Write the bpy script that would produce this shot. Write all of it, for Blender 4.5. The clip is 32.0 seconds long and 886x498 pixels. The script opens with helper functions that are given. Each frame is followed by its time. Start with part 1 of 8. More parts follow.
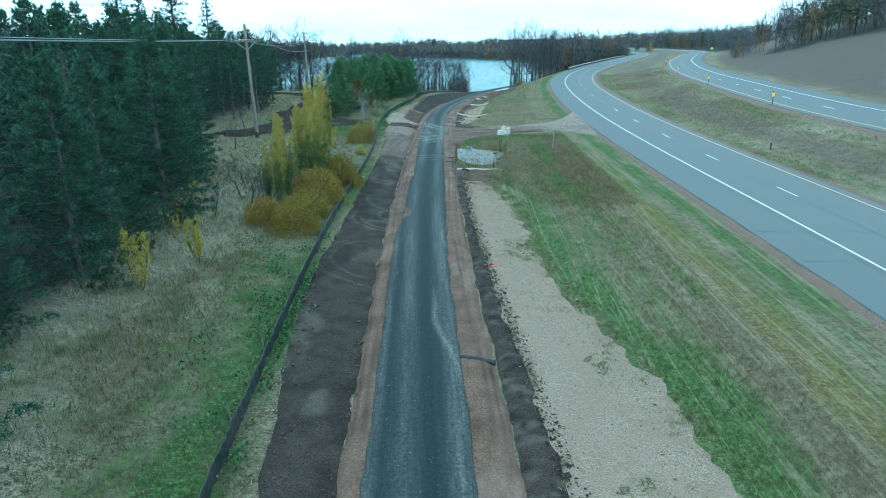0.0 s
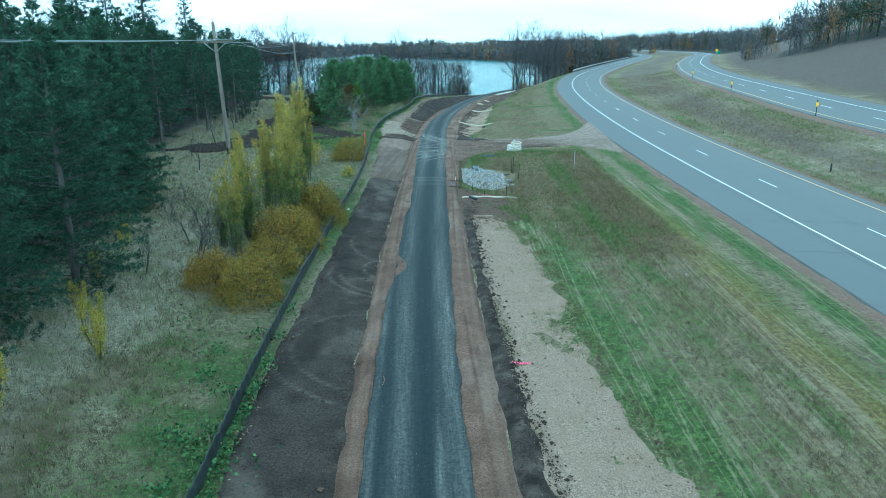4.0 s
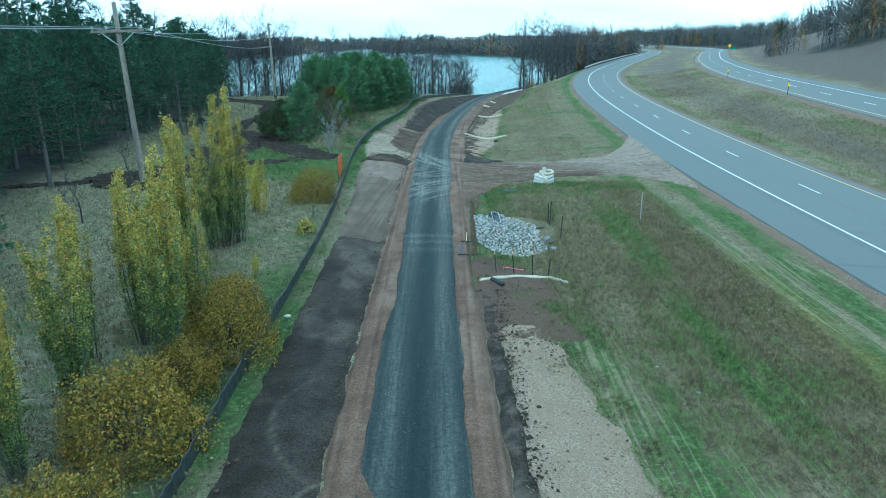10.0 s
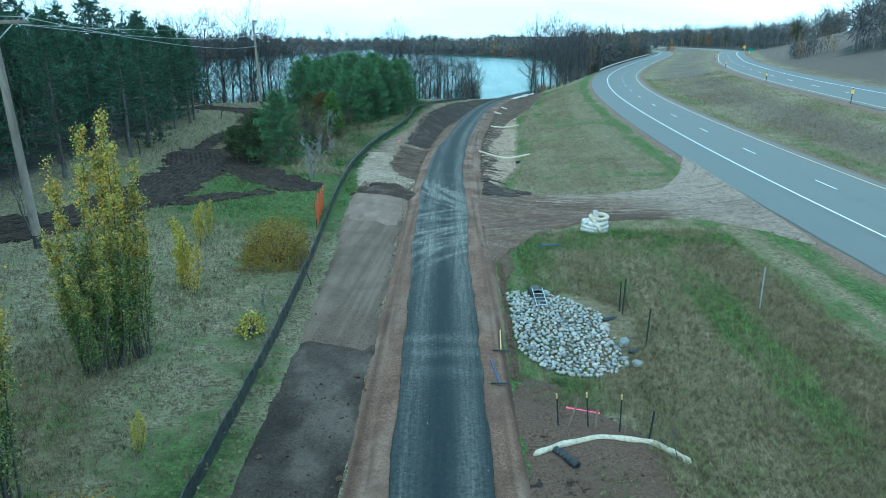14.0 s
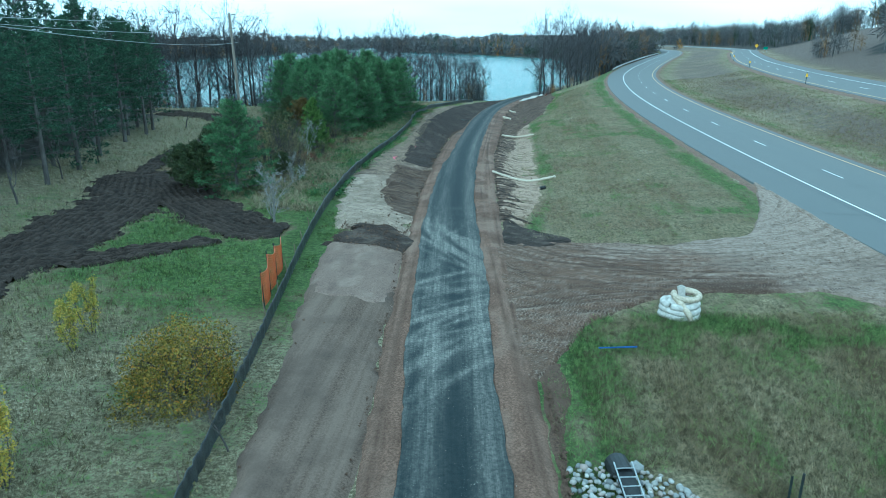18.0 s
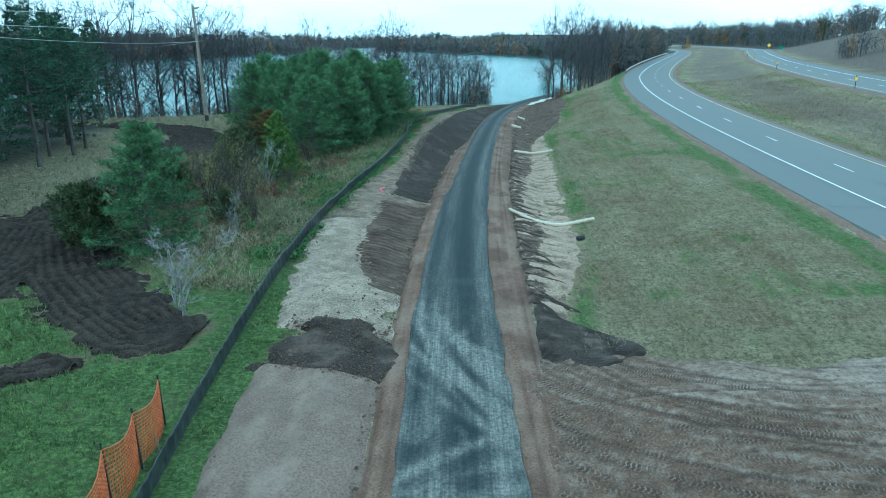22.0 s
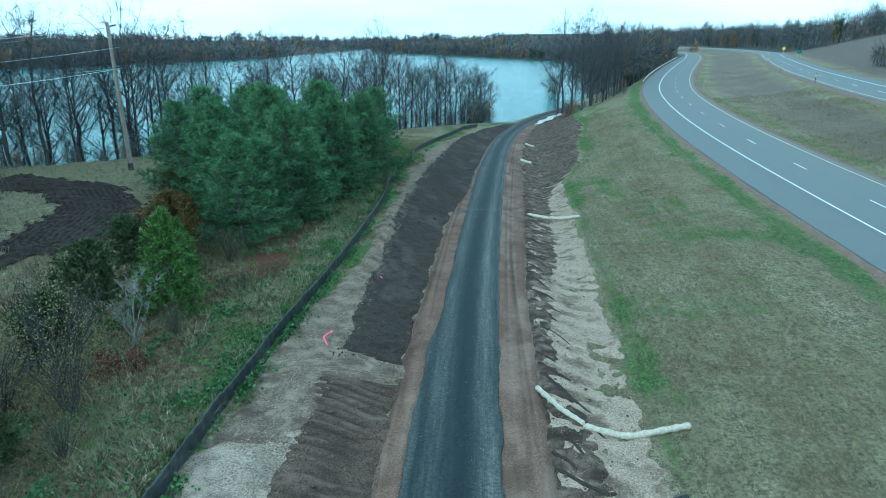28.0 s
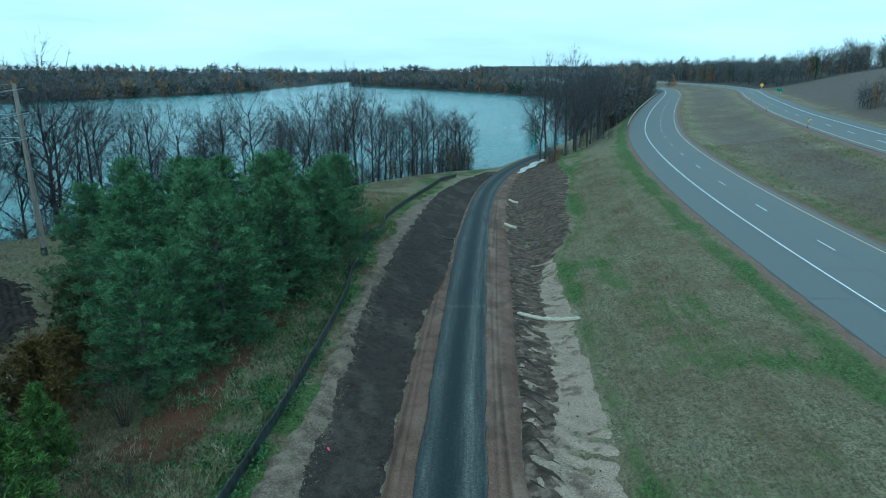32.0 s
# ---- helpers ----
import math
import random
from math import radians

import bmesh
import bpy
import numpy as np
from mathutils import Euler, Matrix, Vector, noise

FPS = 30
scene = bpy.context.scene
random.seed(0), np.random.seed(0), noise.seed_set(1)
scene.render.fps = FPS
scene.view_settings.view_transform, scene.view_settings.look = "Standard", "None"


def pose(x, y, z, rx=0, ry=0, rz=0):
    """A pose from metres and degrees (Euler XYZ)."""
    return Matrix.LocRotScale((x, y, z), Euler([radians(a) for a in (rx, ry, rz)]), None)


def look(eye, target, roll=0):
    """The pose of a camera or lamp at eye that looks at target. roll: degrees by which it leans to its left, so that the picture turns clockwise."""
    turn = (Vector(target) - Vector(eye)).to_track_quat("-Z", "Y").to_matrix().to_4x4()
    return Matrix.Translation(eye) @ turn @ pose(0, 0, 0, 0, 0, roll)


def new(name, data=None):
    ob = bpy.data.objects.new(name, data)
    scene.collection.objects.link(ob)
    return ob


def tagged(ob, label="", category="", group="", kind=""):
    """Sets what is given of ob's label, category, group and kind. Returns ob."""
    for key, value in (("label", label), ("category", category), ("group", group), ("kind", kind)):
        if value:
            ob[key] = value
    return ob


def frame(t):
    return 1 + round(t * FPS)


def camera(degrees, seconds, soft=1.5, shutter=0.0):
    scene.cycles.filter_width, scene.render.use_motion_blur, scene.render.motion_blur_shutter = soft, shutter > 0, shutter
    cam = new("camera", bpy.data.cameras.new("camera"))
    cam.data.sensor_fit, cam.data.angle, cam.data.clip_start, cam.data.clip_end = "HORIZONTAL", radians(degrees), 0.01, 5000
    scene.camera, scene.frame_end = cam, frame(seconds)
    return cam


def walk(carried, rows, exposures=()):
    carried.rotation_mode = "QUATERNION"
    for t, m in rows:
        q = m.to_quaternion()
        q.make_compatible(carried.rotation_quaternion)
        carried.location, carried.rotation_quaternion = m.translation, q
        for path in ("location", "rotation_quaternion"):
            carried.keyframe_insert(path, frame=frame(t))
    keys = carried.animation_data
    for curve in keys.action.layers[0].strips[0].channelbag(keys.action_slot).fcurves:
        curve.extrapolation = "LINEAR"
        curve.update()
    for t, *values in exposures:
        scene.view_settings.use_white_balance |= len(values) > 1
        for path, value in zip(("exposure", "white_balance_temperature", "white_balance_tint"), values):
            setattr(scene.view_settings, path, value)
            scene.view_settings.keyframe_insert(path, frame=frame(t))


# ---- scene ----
cam = camera(65.4, 32.0, soft=0.5, shutter=0.22)
UNIT = 1.31            # metres to a unit of the plan below: lanes are 3.7 m wide, the trail 3.05 m
METRES, EYE, TILT, LEAN, TURN = 79.1 * UNIT, 8.7 * UNIT, -0.2, 2.3, 3.6
ROWS = [
    (0.0, 0.0, 0.0, 0.0, 0.61, -16.76, -2.03),
    (0.5, -0.0006, 0.0135, 0.0001, 0.59, -16.76, -2.05),
    (1.0, -0.0012, 0.0272, 0.0003, 0.58, -16.76, -2.08),
    (1.5, -0.0019, 0.0412, 0.0004, 0.55, -16.76, -2.11),
    (2.0, -0.0027, 0.0552, 0.0004, 0.54, -16.75, -2.14),
    (2.5, -0.0033, 0.0689, 0.0004, 0.52, -16.74, -2.17),
    (3.0, -0.0039, 0.0824, 0.0004, 0.5, -16.71, -2.23),
    (3.5, -0.0043, 0.0957, 0.0005, 0.49, -16.7, -2.24),
    (5.5, -0.0063, 0.1503, 0.0002, 0.42, -16.76, -2.32),
    (6.0, -0.007, 0.1651, -0.0002, 0.43, -16.8, -2.33),
    (6.5, -0.0074, 0.1805, -0.0005, 0.42, -16.85, -2.33),
    (7.0, -0.0076, 0.1971, -0.0008, 0.42, -16.91, -2.34),
    (7.5, -0.0076, 0.2144, -0.0011, 0.43, -16.97, -2.34),
    (8.0, -0.0077, 0.2323, -0.0016, 0.42, -17.02, -2.32),
    (8.5, -0.0081, 0.2506, -0.002, 0.42, -17.05, -2.35),
    (9.0, -0.0086, 0.2692, -0.0022, 0.42, -17.07, -2.33),
    (9.5, -0.0089, 0.2875, -0.0023, 0.42, -17.07, -2.32),
    (10.0, -0.0093, 0.3061, -0.0025, 0.42, -17.08, -2.35),
    (10.5, -0.0098, 0.3246, -0.0027, 0.41, -17.07, -2.34),
    (11.0, -0.0103, 0.343, -0.0029, 0.41, -17.09, -2.37),
    (11.5, -0.011, 0.3614, -0.0033, 0.43, -17.09, -2.35),
    (12.0, -0.0118, 0.3793, -0.0035, 0.5, -17.09, -2.37),
    (12.5, -0.0129, 0.3964, -0.0039, 0.55, -17.07, -2.39),
    (13.0, -0.0142, 0.4131, -0.0043, 0.61, -17.03, -2.4),
    (13.5, -0.0156, 0.4296, -0.0048, 0.66, -17.03, -2.43),
    (14.0, -0.0168, 0.4459, -0.0053, 0.7, -17.02, -2.46),
    (14.5, -0.0179, 0.4619, -0.0059, 0.74, -17.02, -2.48),
    (16.5, -0.0209, 0.5258, -0.0075, 0.83, -17.1, -2.52),
    (17.0, -0.0212, 0.5423, -0.0079, 0.85, -17.11, -2.52),
    (17.5, -0.0213, 0.5589, -0.0083, 0.86, -17.13, -2.52),
    (18.0, -0.0215, 0.5755, -0.0088, 0.8, -17.13, -2.51),
    (18.5, -0.0218, 0.5925, -0.0091, 0.75, -17.14, -2.51),
    (19.0, -0.0221, 0.6096, -0.0096, 0.72, -17.15, -2.52),
    (19.5, -0.0224, 0.6269, -0.0102, 0.71, -17.17, -2.53),
    (20.0, -0.0226, 0.6443, -0.0106, 0.68, -17.15, -2.52),
    (20.5, -0.0229, 0.661, -0.0108, 0.73, -17.14, -2.52),
    (21.0, -0.0231, 0.6776, -0.011, 0.79, -17.14, -2.54),
    (21.5, -0.0234, 0.6941, -0.0111, 0.84, -17.15, -2.53),
    (22.0, -0.0236, 0.7108, -0.0109, 0.89, -17.18, -2.55),
    (22.5, -0.0238, 0.7275, -0.0107, 0.92, -17.17, -2.53),
    (23.0, -0.024, 0.744, -0.0101, 0.95, -17.18, -2.54),
    (23.5, -0.0242, 0.7602, -0.0091, 0.99, -17.19, -2.55),
    (24.0, -0.0244, 0.7762, -0.0079, 1.03, -17.21, -2.53),
    (24.5, -0.024, 0.7921, -0.0066, 0.97, -17.21, -2.51),
    (25.0, -0.0236, 0.8078, -0.0053, 0.83, -17.22, -2.51),
    (25.5, -0.0233, 0.8234, -0.0037, 0.78, -17.24, -2.53),
    (27.5, -0.021, 0.8828, 0.0062, 0.75, -17.19, -2.39),
    (28.0, -0.0203, 0.8967, 0.0095, 0.88, -17.22, -2.4),
    (28.5, -0.0197, 0.9103, 0.0128, 0.99, -17.24, -2.4),
    (29.0, -0.0194, 0.9235, 0.0165, 1.09, -16.97, -2.44),
    (29.5, -0.0193, 0.9364, 0.0202, 1.14, -16.54, -2.47),
    (30.0, -0.0189, 0.9492, 0.0231, 1.03, -16.36, -2.47),
    (30.5, -0.0186, 0.9618, 0.0254, 0.63, -16.0, -2.49),
    (31.0, -0.0184, 0.9738, 0.0274, 0.25, -15.57, -2.52),
    (31.5, -0.0182, 0.9845, 0.0296, -0.21, -15.2, -2.54),
    (32.0, -0.0183, 0.9952, 0.0314, -0.84, -14.73, -2.55),
]
walk(cam, [(t, pose(0, 0, EYE, TILT, LEAN, TURN) @ pose(METRES * x, METRES * y, METRES * z, 90 + pitch, roll, yaw)) for t, x, y, z, yaw, pitch, roll in ROWS],
     exposures=((0.0, 0.42, 4360, -21), (26.0, 0.30, 4330, -21), (29.0, 0.16, 4300, -21), (32.0, -0.36, 4350, -22)))

# ---- light: an overcast autumn afternoon ----
SUN_UP, SUN_TURN = 24.0, 205.0
world = bpy.data.worlds.new("sky")
scene.world = world
world.use_nodes = True
wn, wl = world.node_tree.nodes, world.node_tree.links
sky = wn.new("ShaderNodeTexSky")
sky.sky_type = "NISHITA"
sky.sun_disc = False
sky.sun_elevation, sky.sun_rotation = radians(SUN_UP), radians(SUN_TURN)
sky.air_density, sky.dust_density, sky.ozone_density = 1.0, 3.0, 1.0
back = wn["Background"]
back.inputs["Strength"].default_value = 0.10
way = wn.new("ShaderNodeTexCoord")
squash = wn.new("ShaderNodeMapping")
squash.inputs["Scale"].default_value = (1.0, 1.0, 7.0)
wl.new(way.outputs["Generated"], squash.inputs["Vector"])
cloud = wn.new("ShaderNodeTexNoise")
cloud.inputs["Scale"].default_value = 2.2
cloud.inputs["Detail"].default_value = 7
cloud.inputs["Roughness"].default_value = 0.55
wl.new(squash.outputs["Vector"], cloud.inputs["Vector"])
cover_ramp = wn.new("ShaderNodeValToRGB")
cover_ramp.color_ramp.elements[0].position, cover_ramp.color_ramp.elements[0].color = 0.36, (0.72, 0.72, 0.72, 1)
cover_ramp.color_ramp.elements[1].position, cover_ramp.color_ramp.elements[1].color = 0.60, (0.97, 0.97, 0.97, 1)
wl.new(cloud.outputs["Fac"], cover_ramp.inputs["Fac"])
veil = wn.new("ShaderNodeMix")
veil.data_type = "RGBA"
veil.inputs[7].default_value = (13.5, 14.2, 14.2, 1)
wl.new(cover_ramp.outputs["Color"], veil.inputs[0])
wl.new(sky.outputs["Color"], veil.inputs[6])
wl.new(veil.outputs[2], back.inputs["Color"])

sun = new("sun", bpy.data.lights.new("sun", "SUN"))
sun.data.energy, sun.data.angle, sun.data.color = 1.0, radians(14), (1.0, 0.95, 0.88)
sun.matrix_world = look((0, 0, 60), (math.sin(radians(SUN_TURN)) * -60 / math.tan(radians(SUN_UP)), math.cos(radians(SUN_TURN)) * -60 / math.tan(radians(SUN_UP)), 0))

# ---- materials ----
class Shade:
    """A node material, written in a few words."""

    def __init__(self, name, rough=0.9, spec=0.25, metal=0.0):
        self.m = bpy.data.materials.new(name)
        self.m.use_nodes = True
        self.nt = self.m.node_tree
        self.b = self.nt.nodes["Principled BSDF"]
        self.b.inputs["Roughness"].default_value = rough
        self.b.inputs["Specular IOR Level"].default_value = spec
        self.b.inputs["Metallic"].default_value = metal

    def put(self, socket, value):
        if isinstance(value, bpy.types.NodeSocket):
            self.nt.links.new(value, socket)
        elif isinstance(value, (tuple, list)):
            socket.default_value = (*value, 1) if len(value) == 3 and socket.type == "RGBA" else value
        else:
            socket.default_value = value

    def pos(self):
        return self.scaled(self.nt.nodes.new("ShaderNodeNewGeometry").outputs["Position"], (1 / UNIT,) * 3)

    def obj(self):
        return self.scaled(self.nt.nodes.new("ShaderNodeTexCoord").outputs["Object"], (1 / UNIT,) * 3)

    def uv(self):
        return self.nt.nodes.new("ShaderNodeTexCoord").outputs["UV"]

    def island(self):
        return self.nt.nodes.new("ShaderNodeNewGeometry").outputs["Random Per Island"]

    def rand(self):
        return self.nt.nodes.new("ShaderNodeObjectInfo").outputs["Random"]

    def scaled(self, vec, s):
        n = self.nt.nodes.new("ShaderNodeMapping")
        self.put(n.inputs["Vector"], vec)
        n.inputs["Scale"].default_value = s
        return n.outputs["Vector"]

    def noise(self, vec, scale, detail=4, rough=0.6, bend=0.0):
        n = self.nt.nodes.new("ShaderNodeTexNoise")
        self.put(n.inputs["Vector"], vec)
        n.inputs["Scale"].default_value, n.inputs["Detail"].default_value = scale, detail
        n.inputs["Roughness"].default_value, n.inputs["Distortion"].default_value = rough, bend
        return n.outputs["Fac"]

    def ramp(self, fac, *stops):
        n = self.nt.nodes.new("ShaderNodeValToRGB")
        self.put(n.inputs["Fac"], fac)
        e = n.color_ramp.elements
        while len(e) < len(stops):
            e.new(0.5)
        for el, (p, c) in zip(e, stops):
            el.position, el.color = p, ((c, c, c, 1) if isinstance(c, (int, float)) else (*c, 1))
        return n.outputs["Color"]

    def mix(self, fac, a, b, mode="MIX"):
        n = self.nt.nodes.new("ShaderNodeMix")
        n.data_type, n.blend_type = "RGBA", mode
        self.put(n.inputs[0], fac), self.put(n.inputs[6], a), self.put(n.inputs[7], b)
        return n.outputs[2]

    def calc(self, op, a, b=0.0, clamp=False):
        n = self.nt.nodes.new("ShaderNodeMath")
        n.operation, n.use_clamp = op, clamp
        self.put(n.inputs[0], a), self.put(n.inputs[1], b)
        return n.outputs[0]

    def attr(self, name):
        n = self.nt.nodes.new("ShaderNodeAttribute")
        n.attribute_name = name
        sep = self.nt.nodes.new("ShaderNodeSeparateColor")
        self.nt.links.new(n.outputs["Color"], sep.inputs[0])
        return sep.outputs

    def bump(self, height, strength=0.4, dist=0.02):
        n = self.nt.nodes.new("ShaderNodeBump")
        n.inputs["Strength"].default_value, n.inputs["Distance"].default_value = strength, dist
        self.put(n.inputs["Height"], height)
        self.nt.links.new(n.outputs["Normal"], self.b.inputs["Normal"])
        return self

    def color(self, c):
        self.put(self.b.inputs["Base Color"], c)
        return self

    def rough(self, r):
        self.put(self.b.inputs["Roughness"], r)
        return self


def earth(name, dark, light, fine=30, coarse=1.2, bump=0.6, dist=0.03, pale=None):
    s = Shade(name, 0.95, 0.15)
    p = s.pos()
    a = s.noise(p, fine, 5, 0.7)
    b = s.noise(p, coarse, 4, 0.6)
    c = s.mix(s.ramp(a, (0.38, 0.0), (0.62, 1.0)), dark, light)
    mid = tuple(0.6 * d + 0.4 * l for d, l in zip(dark, light))
    c = s.mix(s.ramp(b, (0.38, 0.0), (0.66, 0.75)), c, pale or mid)
    s.color(c).bump(s.calc("ADD", a, s.calc("MULTIPLY", s.noise(p, fine * 0.25, 3), 1.5)), bump, dist)
    return s.m


def plain(name, dark, light, scale=6.0, rough=0.6, spec=0.4, metal=0.0, bump=0.15, local=True):
    s = Shade(name, rough, spec, metal)
    v = s.obj() if local else s.pos()
    n = s.noise(v, scale, 5, 0.65)
    s.color(s.mix(s.ramp(n, (0.3, 0.0), (0.7, 1.0)), dark, light)).bump(s.noise(v, scale * 6, 4), bump, 0.01)
    return s.m


def grassy(name, blades):
    s = Shade(name, 0.85 if blades else 0.95, 0.15)
    p = s.pos()
    cov = s.attr("cover")
    clump = s.ramp(s.noise(p, 6.5, 4, 0.65), (0.41, 0.0), (0.59, 1.0))
    if blades:
        fine = s.calc("ADD", s.calc("MULTIPLY", s.island(), 0.55), s.calc("SUBTRACT", s.calc("MULTIPLY", clump, 0.75), 0.15))
    else:
        grain_n = s.calc("ADD", s.calc("MULTIPLY", s.noise(p, 34, 5, 0.75), 0.5), s.calc("MULTIPLY", s.noise(p, 11, 5, 0.7), 0.5))
        fine = s.calc("ADD", s.calc("MULTIPLY", s.ramp(grain_n, (0.43, 0.0), (0.57, 1.0)), 0.55), s.calc("ADD", s.calc("MULTIPLY", clump, 0.22), 0.10))
    wide = s.noise(p, 0.8, 6, 0.7)
    lanes = s.noise(s.scaled(s.uv(), (1.5, 0.10, 1)), 1.0, 7, 0.75)
    hairs = s.noise(s.scaled(s.uv(), (8.0, 1.7, 1)), 1.0, 5, 0.75)
    tuft = s.noise(p, 2.6, 5, 0.75)
    fine = s.calc("ADD", fine, s.calc("ADD", s.calc("MULTIPLY", s.calc("SUBTRACT", hairs, 0.5), 1.0), s.calc("MULTIPLY", s.calc("SUBTRACT", tuft, 0.5), 0.8)), True)
    k = 1.25 if blades else 1.0
    lit = lambda *st: tuple((q, tuple(k * v for v in c)) for q, c in st)
    dry = s.ramp(fine, *lit((0.0, (0.062, 0.053, 0.031)), (0.5, (0.172, 0.147, 0.088)), (1.0, (0.37, 0.318, 0.205))))
    green = s.ramp(fine, *lit((0.0, (0.030, 0.040, 0.015)), (0.5, (0.078, 0.116, 0.036)), (1.0, (0.185, 0.232, 0.082))))
    russet = s.ramp(fine, (0.0, (0.064, 0.047, 0.030)), (0.6, (0.165, 0.124, 0.076)), (1.0, (0.31, 0.235, 0.145)))
    grey = s.ramp(fine, *lit((0.0, (0.098, 0.086, 0.060)), (0.6, (0.315, 0.277, 0.196)), (1.0, (0.56, 0.495, 0.37))))
    rag = s.calc("ADD", s.calc("MULTIPLY", s.calc("SUBTRACT", wide, 0.5), 1.6), s.calc("MULTIPLY", s.calc("SUBTRACT", lanes, 0.5), 1.9))
    rag2 = s.calc("MULTIPLY", s.calc("SUBTRACT", fine, 0.5), 1.0)
    soft = lambda k: s.ramp(s.calc("ADD", s.calc("ADD", cov[k], rag), rag2), (0.30, 0.0), (0.70, 1.0))
    c = s.mix(soft(2), dry, grey)
    c = s.mix(soft(1), c, russet)
    c = s.mix(soft(0), c, green)
    if not blades:
        # dark ground under trees: litter colour with the canopy's shade mixed in
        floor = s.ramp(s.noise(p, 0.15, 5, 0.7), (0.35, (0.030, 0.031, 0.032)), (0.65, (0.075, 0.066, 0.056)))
        heath = s.ramp(fine, (0.0, (0.050, 0.039, 0.035)), (0.6, (0.128, 0.101, 0.090)), (1.0, (0.24, 0.198, 0.170)))
        c = s.mix(s.calc("MULTIPLY", s.attr("floor")[1], s.ramp(s.calc("ADD", wide, rag2), (0.15, 0.55), (0.6, 1.0))), c, heath)
        mown = s.attr("floor")[2]
        gold = s.ramp(fine, (0.0, (0.070, 0.060, 0.018)), (0.6, (0.180, 0.150, 0.046)), (1.0, (0.30, 0.25, 0.095)))
        c = s.mix(s.calc("MULTIPLY", s.ramp(mown, (0.55, 0.0), (0.9, 0.85)), s.ramp(wide, (0.35, 0.4), (0.6, 1.0))), c, gold)
        swath = s.ramp(s.noise(s.scaled(s.uv(), (0.9, 0.022, 1)), 1.0, 3, 0.6), (0.455, 0.0), (0.475, 1.0), (0.490, 0.0), (0.535, 0.0), (0.55, 0.9), (0.565, 0.0))
        c = s.mix(s.calc("MULTIPLY", s.calc("MULTIPLY", swath, s.ramp(mown, (0.3, 0.0), (0.45, 0.8))), s.ramp(fine, (0.2, 0.4), (0.6, 1.0))), c, (0.30, 0.255, 0.165))
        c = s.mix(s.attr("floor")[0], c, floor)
    s.color(c)
    if not blades:
        s.bump(s.calc("ADD", fine, s.noise(p, 60, 4, 0.7)), 0.7, 0.05)
    return s.m


M_GROUND, M_GRASS = grassy("meadow", False), grassy("grass_blades", True)
M_TOPSOIL = earth("black_topsoil", (0.020, 0.016, 0.014), (0.066, 0.052, 0.043), 18, 1.1, 1.0, 0.06, (0.060, 0.048, 0.040))
M_BANK = earth("brown_bank_soil", (0.058, 0.038, 0.028), (0.150, 0.100, 0.072), 16, 0.8, 0.8, 0.05)
M_STRAW = earth("straw_mulch", (0.135, 0.094, 0.068), (0.44, 0.335, 0.252), 28, 0.9, 0.8, 0.04, (0.27, 0.195, 0.143))
def striped_dirt():
    """Dirt graded and rolled lengthwise."""
    s = Shade("graded_dirt", 0.95, 0.15)
    p = s.pos()
    a = s.noise(p, 20, 5, 0.7)
    lane = s.noise(s.scaled(p, (2.6, 0.10, 1)), 1.0, 5, 0.6)
    b = s.noise(p, 0.6, 4, 0.6)
    c = s.mix(s.ramp(a, (0.38, 0.0), (0.62, 1.0)), (0.066, 0.046, 0.035), (0.150, 0.108, 0.083))
    c = s.mix(s.ramp(lane, (0.40, 0.0), (0.62, 0.7)), c, (0.185, 0.138, 0.108))
    c = s.mix(s.ramp(b, (0.48, 0.0), (0.68, 0.65)), c, (0.072, 0.054, 0.044))
    s.color(c).bump(s.calc("ADD", a, lane), 0.6, 0.03)
    return s.m


